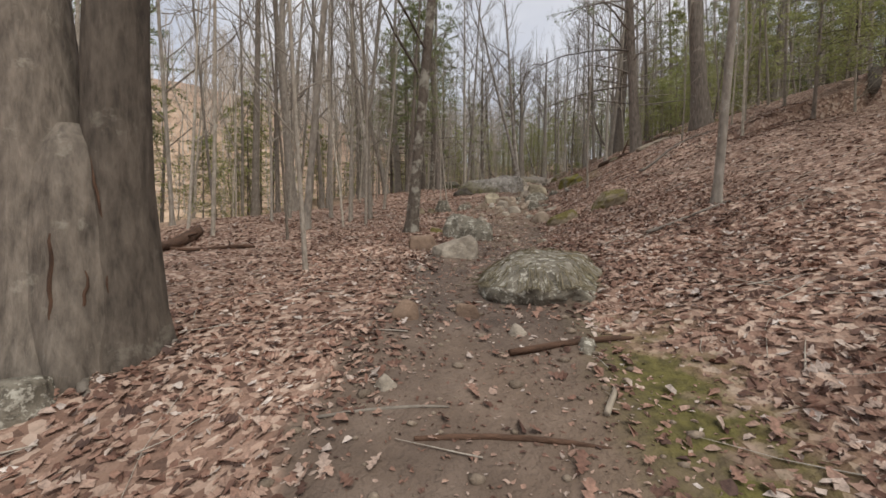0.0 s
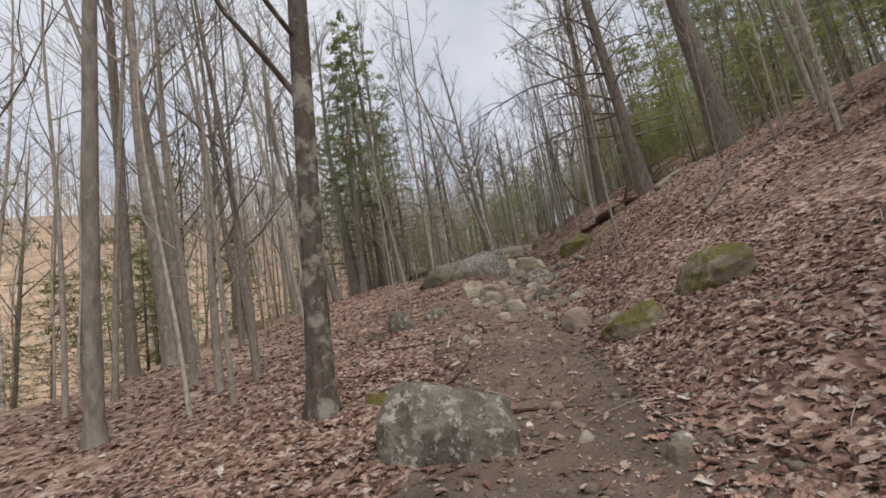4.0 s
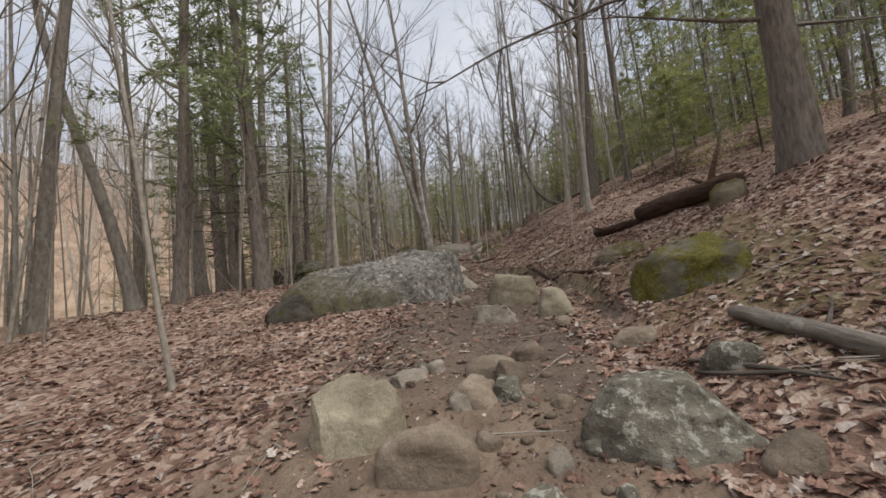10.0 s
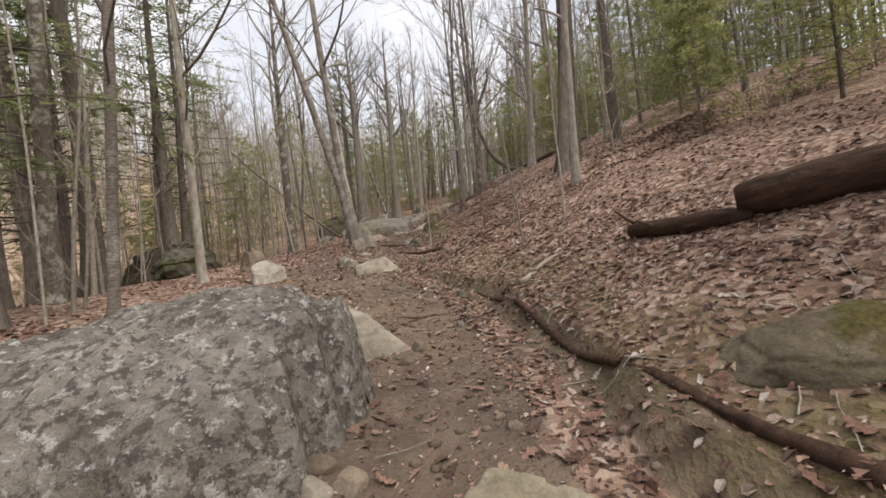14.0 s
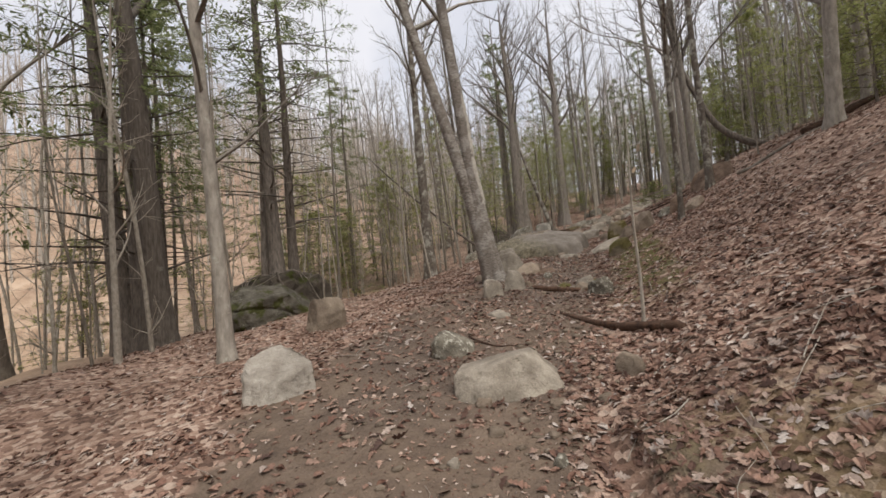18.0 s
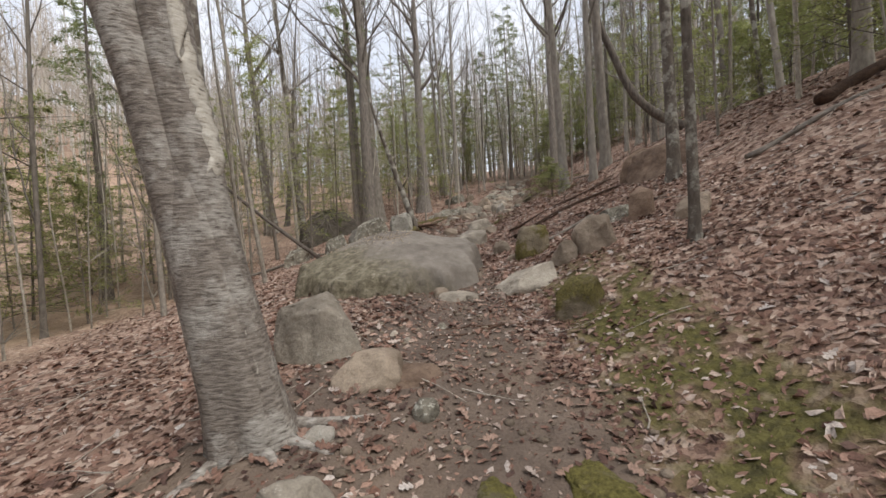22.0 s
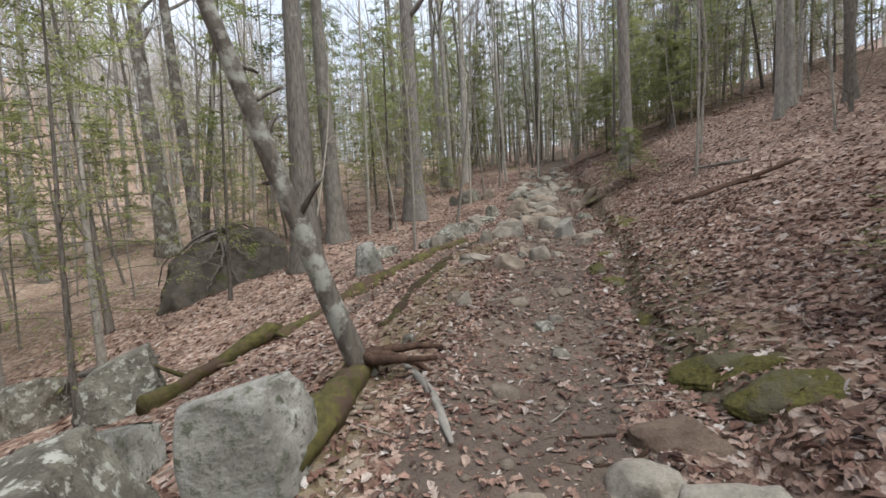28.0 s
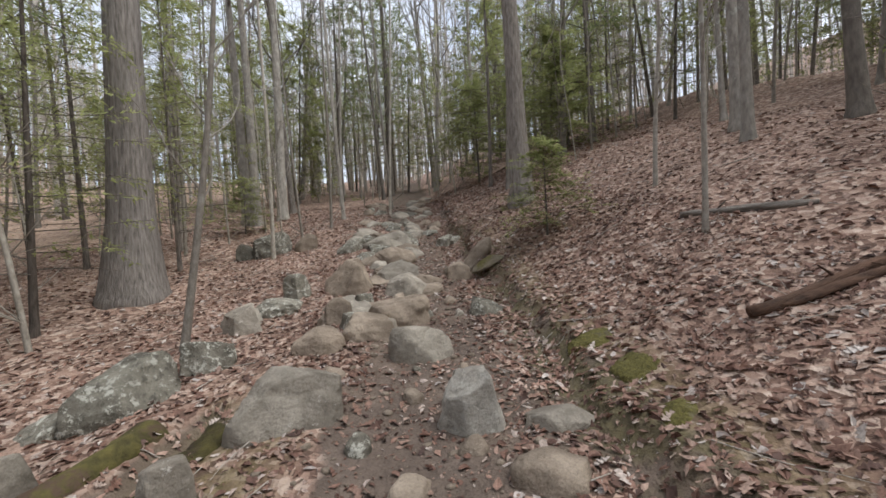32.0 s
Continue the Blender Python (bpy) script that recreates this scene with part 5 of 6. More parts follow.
grow("sapling", 14.02, 54.00, (0.160, -0.102), 0.10, 91)
grow("smooth", 17.34, 64.04, (0.007, 0.014), 0.33, 92)
grow("smooth", 18.23, 63.95, (0.021, 0.004), 0.35, 93)
grow("smooth", 17.20, 64.69, (-0.017, 0.032), 0.35, 94)
grow("smooth", 15.31, 67.81, (0.006, 0.015), 0.35, 95)
grow("sapling", 19.45, 50.31, (0.038, -0.010), 0.08, 96)
grow("smooth", 23.57, 51.05, (0.022, 0.003), 0.21, 97)
grow("smooth", 25.84, 57.20, (0.059, -0.025), 0.25, 99)
grow("curved", 28.78, 68.74, (-0.035, 0.046), 0.32, 100)
grow("hemlock", 24.97, 67.57, (0.026, 0.001), 0.35, 101)
grow("sapling", 21.44, 51.89, (0.039, -0.010), 0.09, 102)

# ---- the stones: place, width, height, look ----
stone(1.22, 4.34, 0.56, 0.10, "tan", 0.43, -20, 201, cuts=5, square=0.85)
stone(0.21, 7.03, 0.78, 0.31, "pale", 0.6, -1, 202, "pale rounded stone on the trail", 3, square=0.95)
stone(0.55, 9.17, 1.09, 0.50, "lichen", 0.81, -3, 203, cuts=4, square=0.8)
stone(-0.37, 7.67, 0.5, 0.26, "brown", 0.42, 5, 204, "brown stone at the edge of the trail", 3, square=0.95)
stone(-0.34, 3.74, 0.26, 0.18, "brown", 0.17, 11, 205, cuts=5, square=0.85)
stone(0.23, 3.92, 0.23, 0.12, "brown", 0.16, -2, 206, cuts=5, square=0.85)
stone(3.08, 10.9, 0.85, 0.30, "moss", 0.6, -36, 207, "mossy rock showing out of the leafy bank", 3, -0.02, square=1.0)
stone(4.25, 10.85, 0.95, 0.42, "moss", 0.7, -52, 208, "mossy rock showing out of the leafy bank", 3, -0.03, square=1.0)
stone(2.84, 12.19, 0.51, 0.31, "tan", 0.35, -22, 209, cuts=5, square=0.85)
stone(-0.66, 13.45, 0.24, 0.19, "moss", 0.16, 22, 210, cuts=5, square=0.85)
stone(0.06, 14.31, 0.53, 0.44, "lichen", 0.35, 13, 211, cuts=4, square=0.8)
stone(2.45, 14.46, 0.43, 0.23, "pale", 0.30, -9, 212, cuts=8, square=0.68)
stone(2.16, 15.50, 0.45, 0.33, "pale", 0.31, -2, 213, cuts=8, square=0.68)
stone(2.62, 15.81, 0.31, 0.22, "tan", 0.21, -8, 214, cuts=5, square=0.85)
stone(3.27, 15.92, 0.37, 0.18, "pale", 0.26, -16, 215, cuts=8, square=0.68)
stone(3.12, 14.66, 0.42, 0.29, "lichen", 0.28, -20, 216, cuts=4, square=0.8)
stone(2.99, 15.34, 0.34, 0.13, "tan", 0.25, -15, 217, cuts=5, square=0.85)
stone(2.83, 14.89, 0.29, 0.13, "tan", 0.21, -14, 218, cuts=5, square=0.85)
stone(1.46, 15.29, 0.45, 0.23, "tan", 0.31, 9, 219, cuts=5, square=0.85)
stone(1.80, 15.67, 0.20, 0.16, "white", 0.13, 3, 220, cuts=8, square=0.7)
stone(1.85, 15.34, 0.33, 0.09, "tan", 0.24, 2, 221, cuts=5, square=0.85)
stone(1.27, 15.16, 0.23, 0.14, "tan", 0.15, 12, 222, cuts=5, square=0.85)
stone(0.78, 15.57, 0.56, 0.22, "lichen", 0.42, 18, 223, cuts=4, square=0.8)
stone(0.91, 16.19, 0.37, 0.23, "tan", 0.25, 14, 224, cuts=5, square=0.85)
stone(3.52, 13.85, 0.41, 0.07, "pale", 0.31, -35, 225, cuts=8, square=0.68)
stone(3.20, 13.69, 0.24, 0.14, "tan", 0.17, -30, 226, cuts=5, square=0.85)
stone(3.43, 14.48, 0.35, 0.07, "lichen", 0.26, -27, 227, cuts=4, square=0.8)
stone(3.25, 14.24, 0.30, 0.10, "tan", 0.21, -26, 228, cuts=5, square=0.85)
stone(-0.02, 15.29, 0.61, 0.42, "lichen", 0.43, 29, 229, cuts=4, square=0.8)
stone(1.97, 14.52, 0.30, 0.13, "tan", 0.21, 1, 230, cuts=5, square=0.85)
stone(2.72, 13.73, 0.24, 0.11, "tan", 0.17, -19, 231, cuts=5, square=0.85)
stone(2.10, 13.98, 0.27, 0.12, "pale", 0.19, -2, 232, cuts=8, square=0.68)
stone(2.03, 17.44, 0.63, 0.41, "standing", 0.43, 3, 233, cuts=4, square=0.9)
stone(2.39, 16.94, 0.58, 0.26, "tan", 0.41, -5, 234, cuts=5, square=0.85)
stone(3.71, 16.64, 0.95, 0.33, "lichen", 0.69, -39, 235, cuts=4, square=0.8)
stone(4.42, 16.85, 0.38, 0.15, "lichen", 0.27, -47, 236, cuts=4, square=0.8)
stone(3.17, 18.04, 0.45, 0.14, "tan", 0.34, -17, 237, cuts=5, square=0.85)
stone(2.89, 17.60, 0.41, 0.16, "tan", 0.29, -14, 238, cuts=5, square=0.85)
stone(2.46, 18.15, 0.37, 0.08, "pale", 0.28, -5, 239, cuts=8, square=0.68)
stone(3.59, 18.22, 0.30, 0.15, "tan", 0.21, -22, 240, cuts=5, square=0.85)
stone(4.49, 17.90, 0.39, 0.11, "tan", 0.29, -37, 241, cuts=5, square=0.85)
stone(2.75, 18.26, 0.17, 0.09, "pale", 0.12, -9, 242, cuts=8, square=0.68)
stone(3.91, 19.79, 0.61, 0.20, "pale", 0.45, -17, 243, cuts=8, square=0.68)
stone(4.56, 19.47, 0.49, 0.35, "standing", 0.32, -32, 244, cuts=6, square=0.95)
stone(4.52, 20.76, 0.79, 0.49, "standing", 0.55, -22, 245, cuts=6, square=0.95)
stone(3.80, 21.05, 0.26, 0.12, "tan", 0.18, -11, 247, cuts=5, square=0.85)
stone(3.84, 21.78, 0.24, 0.07, "pale", 0.18, -9, 248, cuts=8, square=0.68)
stone(7.98, 19.94, 0.55, 0.37, "moss", 0.40, -59, 249, cuts=5, square=0.85)
stone(4.40, 24.16, 1.30, 0.44, "pale", 0.98, -7, 250, cuts=8, square=0.68)
stone(3.91, 21.97, 0.21, 0.08, "tan", 0.15, -2, 251, cuts=5, square=0.85)
stone(4.24, 22.80, 0.16, 0.15, "tan", 0.10, -7, 252, cuts=5, square=0.85)
stone(6.5, 20.85, 0.95, 0.26, "moss", 0.7, -61, 254, "low mossy hump of the bank", 2, -0.03, square=1.0)
stone(5.94, 29.85, 1.2, 0.36, "pale", 0.9, -9, 255, cuts=6, square=0.5)
stone(5.32, 30.87, 0.56, 0.25, "lichen", 0.40, 2, 256, cuts=4, square=0.8)
stone(3.35, 30.20, 0.78, 0.5, "white", 0.55, 30, 257, cuts=6, square=0.55)
stone(7.06, 29.71, 0.30, 0.19, "tan", 0.21, -28, 258, cuts=5, square=0.85)
stone(2.80, 33.67, 0.82, 0.60, "tan", 0.56, 28, 260, cuts=5, square=0.85)
stone(6.02, 32.14, 0.42, 0.07, "pale", 0.32, -10, 261, cuts=8, square=0.68)
stone(7.80, 32.66, 0.43, 0.27, "lichen", 0.28, -38, 262, cuts=4, square=0.8)
stone(7.71, 33.30, 0.37, 0.20, "pale", 0.25, -29, 263, cuts=8, square=0.68)
stone(7.66, 33.13, 0.36, 0.14, "tan", 0.25, -30, 264, cuts=5, square=0.85)
stone(6.51, 33.82, 0.47, 0.41, "pale", 0.30, -5, 265, cuts=8, square=0.68)
stone(6.08, 33.46, 0.39, 0.35, "pale", 0.25, 3, 266, cuts=8, square=0.68)
stone(6.64, 34.76, 0.24, 0.08, "white", 0.18, -5, 267, cuts=8, square=0.7)
stone(6.73, 36.23, 0.93, 0.58, "pale", 0.65, -5, 268, cuts=8, square=0.68)
stone(7.06, 35.43, 0.61, 0.22, "tan", 0.45, -10, 269, cuts=5, square=0.85)
stone(7.42, 35.33, 0.52, 0.07, "brown", 0.41, -14, 270, cuts=8, square=0.65)
stone(10.29, 38.36, 0.59, 0.54, "moss", 0.38, -36, 273, cuts=5, square=0.85)
stone(10.44, 36.89, 0.65, 0.45, "tan", 0.45, -56, 274, cuts=5, square=0.85)
stone(11.51, 37.72, 0.68, 0.19, "lichen", 0.52, -55, 275, cuts=4, square=0.8)
stone(10.05, 37.04, 0.38, 0.28, "tan", 0.25, -49, 276, cuts=5, square=0.85)
stone(9.46, 37.11, 0.98, 0.23, "pale", 0.73, -38, 277, cuts=8, square=0.68)
stone(8.55, 37.35, 0.55, 0.07, "pale", 0.42, -15, 278, cuts=8, square=0.68)
stone(11.51, 37.17, 0.42, 0.45, "brown", 0.27, -61, 279, cuts=8, square=0.65)
stone(13.67, 38.91, 1.36, 0.61, "brown", 1.03, -57, 280, cuts=8, square=0.65)
stone(10.41, 39.86, 0.37, 0.23, "tan", 0.26, -28, 281, cuts=5, square=0.85)
stone(10.32, 41.44, 0.90, 0.35, "pale", 0.67, -23, 282, cuts=8, square=0.68)
stone(9.99, 41.63, 0.73, 0.19, "tan", 0.55, -19, 283, cuts=5, square=0.85)
stone(11.24, 42.85, 0.77, 0.38, "pale", 0.56, -26, 284, cuts=8, square=0.68)
stone(10.37, 39.62, 0.28, 0.22, "tan", 0.18, -38, 285, cuts=5, square=0.85)
stone(9.34, 44.21, 0.78, 0.68, "lichenpale", 0.50, 8, 286, cuts=7, square=0.62)
stone(8.19, 44.85, 1.04, 0.47, "lichenpale", 0.77, 26, 287, cuts=7, square=0.62)
stone(6.17, 48.15, 1.03, 0.63, "lichen", 0.74, 29, 288, cuts=4, square=0.8)
stone(7.55, 47.29, 0.94, 0.70, "lichen", 0.65, 21, 289, cuts=4, square=0.8)
stone(11.75, 43.62, 0.58, 0.10, "brown", 0.44, -46, 290, cuts=8, square=0.65)
stone(11.26, 43.37, 0.41, 0.12, "pale", 0.30, -42, 291, cuts=8, square=0.68)
stone(10.80, 50.43, 0.63, 0.69, "lichenpale", 0.39, 3, 293, cuts=7, square=0.62)
stone(12.79, 49.45, 0.70, 0.15, "pale", 0.54, -18, 294, cuts=8, square=0.68)
stone(12.98, 48.36, 0.57, 0.25, "tan", 0.41, -25, 295, cuts=5, square=0.85)
stone(13.80, 48.75, 0.47, 0.26, "pale", 0.32, -31, 296, cuts=8, square=0.68)
stone(11.66, 47.09, 0.25, 0.20, "pale", 0.16, -11, 297, cuts=8, square=0.68)
stone(12.95, 46.69, 0.28, 0.09, "tan", 0.20, -38, 298, cuts=5, square=0.85)
stone(11.50, 51.98, 0.62, 0.27, "lichen", 0.46, -3, 299, cuts=4, square=0.8)
stone(12.56, 51.94, 0.56, 0.25, "lichen", 0.41, -11, 300, cuts=4, square=0.8)
stone(14.44, 51.42, 0.90, 0.42, "pale", 0.65, -19, 301, cuts=8, square=0.68)
stone(15.53, 50.46, 0.57, 0.46, "white", 0.37, -38, 302, cuts=8, square=0.7)
stone(15.98, 49.98, 0.54, 0.14, "pale", 0.41, -47, 303, cuts=8, square=0.68)
stone(15.18, 49.18, 0.36, 0.18, "pale", 0.25, -48, 304, cuts=8, square=0.68)
stone(15.42, 49.63, 0.48, 0.14, "tan", 0.36, -45, 305, cuts=5, square=0.85)
stone(16.03, 51.86, 0.71, 0.36, "pale", 0.51, -33, 306, cuts=8, square=0.68)
stone(15.84, 52.71, 0.70, 0.27, "tan", 0.52, -27, 307, cuts=5, square=0.85)
stone(16.49, 53.06, 0.86, 0.32, "tan", 0.64, -31, 308, cuts=5, square=0.85)
stone(15.76, 53.43, 0.40, 0.35, "tan", 0.26, -24, 309, cuts=5, square=0.85)
stone(15.19, 52.65, 0.61, 0.24, "tan", 0.45, -22, 310, cuts=5, square=0.85)
stone(13.61, 50.79, 0.32, 0.32, "pale", 0.20, -9, 311, cuts=8, square=0.68)
stone(13.42, 53.00, 0.95, 0.44, "lichen", 0.70, -4, 312, cuts=4, square=0.8)
stone(12.75, 51.76, 0.48, 0.33, "pale", 0.33, 4, 313, cuts=8, square=0.68)
stone(12.92, 52.94, 0.48, 0.10, "lichen", 0.36, 1, 314, cuts=4, square=0.8)
stone(14.19, 53.30, 0.55, 0.32, "lichen", 0.39, -11, 315, cuts=4, square=0.8)
stone(14.72, 54.25, 0.54, 0.34, "pale", 0.38, -14, 316, cuts=8, square=0.68)
stone(13.14, 50.86, 0.18, 0.11, "white", 0.12, -2, 317, cuts=8, square=0.7)
stone(13.00, 50.63, 0.25, 0.13, "tan", 0.18, 1, 318, cuts=5, square=0.85)
stone(13.61, 49.98, 0.16, 0.13, "tan", 0.10, -12, 319, cuts=5, square=0.85)
stone(16.66, 54.96, 0.91, 0.59, "tan", 0.63, -25, 320, cuts=5, square=0.85)
stone(17.43, 54.20, 0.99, 0.38, "pale", 0.74, -32, 321, cuts=8, square=0.68)
stone(18.40, 56.37, 0.98, 0.32, "tan", 0.75, -30, 322, cuts=5, square=0.85)
stone(15.40, 54.95, 0.81, 0.19, "lichen", 0.63, -17, 323, cuts=4, square=0.8)
stone(15.82, 55.27, 0.47, 0.45, "lichen", 0.30, -19, 324, cuts=4, square=0.8)
stone(18.50, 54.16, 0.49, 0.29, "tan", 0.34, -38, 325, cuts=5, square=0.85)
stone(18.82, 53.73, 0.59, 0.07, "moss", 0.43, -42, 326, cuts=5, square=0.85)
stone(16.58, 59.41, 0.97, 0.52, "lichen", 0.70, -16, 327, cuts=4, square=0.8)
stone(17.34, 59.08, 0.61, 0.40, "tan", 0.43, -20, 328, cuts=5, square=0.85)
stone(-0.37, 2.64, 0.16, 0.08, "pale", 0.13, 8, 5)
stone(5.60, 18.36, 1.19, 0.42, "mossy", 0.97, -59, 33)
stone(0.85, 35.59, 2.38, 0.86, "mossdark", 1.93, 29, 41)
stone(13.79, 39.61, 0.82, 0.62, "brown", 0.66, -48, 62)
stone(11.41, 36.16, 0.41, 0.24, "tan", 0.33, -60, 63)
stone(9.38, 35.77, 0.56, 0.33, "moss", 0.46, -46, 65)
stone(8.35, 43.89, 1.26, 0.73, "lichen", 1.02, 20, 68, cuts=11, square=0.55)
stone(10.53, 43.41, 0.42, 0.18, "tan", 0.34, -22, 79)
stone(11.27, 42.34, 0.59, 0.15, "tan", 0.48, -49, 80)
stone(10.69, 42.75, 0.16, 0.09, "pale", 0.13, -32, 81)
stone(17.72, 55.22, 0.95, 0.27, "pale", 0.73, -30, 97, cuts=11, square=0.55)
stone(16.00, 59.65, 0.57, 0.39, "mossdark", 0.46, -12, 101)
stone(19.03, 54.24, 0.57, 0.25, "tan", 0.46, -41, 104)
stone(19.08, 57.74, 1.35, 0.34, "pale", 1.03, -30, 105, cuts=11, square=0.55)
stone(14.81, 54.63, 0.58, 0.23, "pale", 0.47, -11, 113)
stone(13.88, 49.43, 0.28, 0.13, "tan", 0.23, -25, 117)


forked("beech_tree", -2.72, 3.20, (-0.09, 0.0), (0.035, 0.02), 0.80, 1.75, "beech", 301, "big twin-stemmed beech with grey bark and spreading foot", 0.33, (0.80, 0.58))
forked("birch_tree", 6.24, 34.92, (-0.25, 0.03), (-0.07, 0.02), 0.42, 2.0, "birch", 302, "twin-stemmed birch leaning over the trail, bark peeling", 0.16)
grow("rough", 9.59, 52.88, (0.013, 0.029), 0.62, 303)
grow("patchy", -0.78, 30.33, (0.03, 0.0), 0.36, 305)
grow("sapling", 12.19, 51.99, (0.03, 0.0), 0.09, 306)
grow("deadhem", -3.75, 36.81, (-0.06, -0.02), 0.62, 307)
grow("deadhem", -2.95, 36.4, (-0.015, -0.01), 0.52, 308)
grow("rough", -1.75, 35.3, (0.0, -0.02), 0.60, 309)
clump_boulder = stone(-0.6, 39.3, 3.6, 1.5, "darkrock", 3.0, 20, 77, "dark mossy boulder gripped by tree roots", 7)
for n, (dx, dy, dia) in enumerate(((0.0, 0.0, 0.5), (0.5, 0.1, 0.34), (-0.5, 0.15, 0.26))):
    clump = grow("deadhem", -0.5 + dx, 39.2 + dy, (0.03 * n - 0.02, 0.0), dia, 310 + n)
    clump.location.z += 1.15
roots(-2.75, 3.2, (-80, -30, 10, 70, 150, 230), 0.9, 0.16, "smooth", 1, "thick grey roots at the foot of a beech")
roots(6.27, 34.92, (-100, -40, 20, 200), 0.8, 0.13, "birch", 2, "birch roots gripping the edge of the trail")




def draped_roots(rock, reach, seed):
    """Roots that run down over a boulder and lie on its skin."""
    rng = np.random.default_rng(seed)
    v = np.empty(len(rock.data.vertices) * 3)
    rock.data.vertices.foreach_get("co", v)
    v = v.reshape(-1, 3)
    ob = thing("tree_root", rock.location, "bare roots running down over a boulder", "root")
    low = v[:, 2].min()
    for t in (10, 40, 70, 95, 130, 160, 190, 215, 245, 270, 295, 330):
        turn = radians(t) + np.cumsum(rng.normal(0, 0.07, 12))
        out = np.linspace(0.1, reach * rng.uniform(0.55, 1.1), 12)
        line = []
        for x, y in zip(np.cos(turn) * out, np.sin(turn) * out):
            near = (v[:, 0] - x) ** 2 + (v[:, 1] - y) ** 2 < 0.02
            skin = v[near, 2].max() if near.any() else low
            floor = ground_at(rock.location.x + x, rock.location.y + y) - rock.location.z
            line.append((x, y, max(skin, floor) + 0.015))
        g = Geo()
        tube(g, line, np.linspace(0.045, 0.012, 12) * rng.uniform(0.6, 1.2), 6)
        part("root", g, BARK["dark"], ob)


draped_roots(clump_boulder, 1.75, 9)
draped_roots(rooted_boulder, 1.45, 19)


def leaning_snag(x, y, seed):
    """A dead leaning stem with broken stubs and a torn-up foot."""
    rng = np.random.default_rng(seed)
    ob = thing("dead_tree", (x, y, ground_at(x, y)), "dead leaning stem with lichen and broken branch stubs", "dead tree")
    wood, stubs = Geo(), Geo()
    z = np.linspace(-0.2, 4.6, 16)
    line = np.column_stack([-0.38 * z + 0.015 * z**2, -0.02 * z, z])
    line[:, :2] += np.cumsum(rng.normal(0, 0.012, (16, 2)), axis=0)
    tube(wood, line, trunk_radii(rng, line + (0, 0, 0.2), 0.21, 0.3, 0.5, 10), 10)
    for k in (4, 5, 6, 7, 7, 8, 9, 10, 11, 12):
        way, stubs = rng.normal(0, 1, 3) + (0, 0, 0.7), Geo()
        tube(stubs, wander(rng, line[k], way, rng.uniform(0.15, 0.5), 4, 0.1), np.linspace(0.035, 0.012, 5), 5)
        part("stub", stubs, BARK["patchy"], ob)
    for t in (-70, -35, -5, 40):
        stubs = Geo()
        foot = wander(rng, (0, 0, 0.18), (math.cos(radians(t)), math.sin(radians(t)), -0.12), 0.75, 6, 0.14)
        tube(stubs, foot, np.linspace(0.06, 0.02, 7), 6)
        part("root", stubs, BARK["rotten"], ob)
    part("trunk", wood, BARK["patchy"], ob)


leaning_snag(10.08, 45.45, 31)


def bent_tree(x, y, seed):
    """A stem that leaves the slope sideways and then turns up."""
    rng = np.random.default_rng(seed)
    ob = thing("bent_tree", (x, y, ground_at(x, y)), "dark tree bent sideways out of the slope", "tree")
    wood, crown = Geo(), Geo()
    u = np.linspace(0, 1, 22)
    out = np.interp(u, (0, 0.12, 0.3, 0.6, 1), (-0.25, 0.5, 1.4, 2.3, 2.9))
    line = np.column_stack([-0.85 * out, 0.52 * out, np.interp(u, (0, 0.06, 0.12, 0.3, 0.6, 1), (-0.1, 0.12, 0.2, 1.1, 3.6, 8.5))])
    line = np.array([line[max(0, k - 1) : k + 2].mean(0) for k in range(22)])
    tube(wood, line, np.linspace(0.14, 0.05, 22)[:, None] * (1 + rng.normal(0, 0.03, (22, 10))), 10)
    bare_crown(crown, rng, line, 0.26, 3.0, 9, 2.2, 3)
    part("trunk", wood, BARK["dark"], ob)
    part("crown", crown, BARK["dark"], ob, "bare dark limbs")


bent_tree(16.79, 41.0, 41)


def leafy_sapling(x, y, lean, height, count, seed):
    """A sapling that keeps a few bleached leaves."""
    rng = np.random.default_rng(seed)
    ob = thing("sapling", (x, y, ground_at(x, y)), "thin sapling with a few pale dead leaves", "sapling")
    wood, leaves = Geo(), Geo()
    line = trunk_line(rng, lean, height, 0.2, 10)
    tube(wood, line, trunk_radii(rng, line, 0.045, 0.2, 0.7, 7), 7)
    for n in range(9):
        at = line[rng.integers(6, len(line) - 1)]
        t = rng.uniform(0, 6.3)
        twig = wander(rng, at, (math.cos(t), math.sin(t), 0.5), rng.uniform(0.3, 0.7), 4, 0.2)
        tube(wood, twig, np.linspace(0.007, 0.002, 5), 4, False)
        for _ in range(count):
            p = twig[rng.integers(2, 5)] + rng.normal(0, 0.03, 3)
            a, b = rng.normal(0, 0.025, 3), np.array((rng.normal(0, 0.02), rng.normal(0, 0.02), -0.075))
            leaves.add([p, p + b * 0.5 + a, p + b, p + b * 0.5 - a], [[0, 1, 2, 3]])
    part("trunk", wood, BARK["sapling"], ob)
    part("leaves", leaves, PALE_LEAVES, ob, "bleached curled beech leaves", False)


leafy_sapling(8.05, 26.39, (-0.09, 0.0), 3.2, 2, 51)
leafy_sapling(8.9, 26.2, (0.0, 0.03), 3.4, 2, 52)
leafy_sapling(7.6, 30.6, (0.05, 0.0), 2.6, 1, 53)


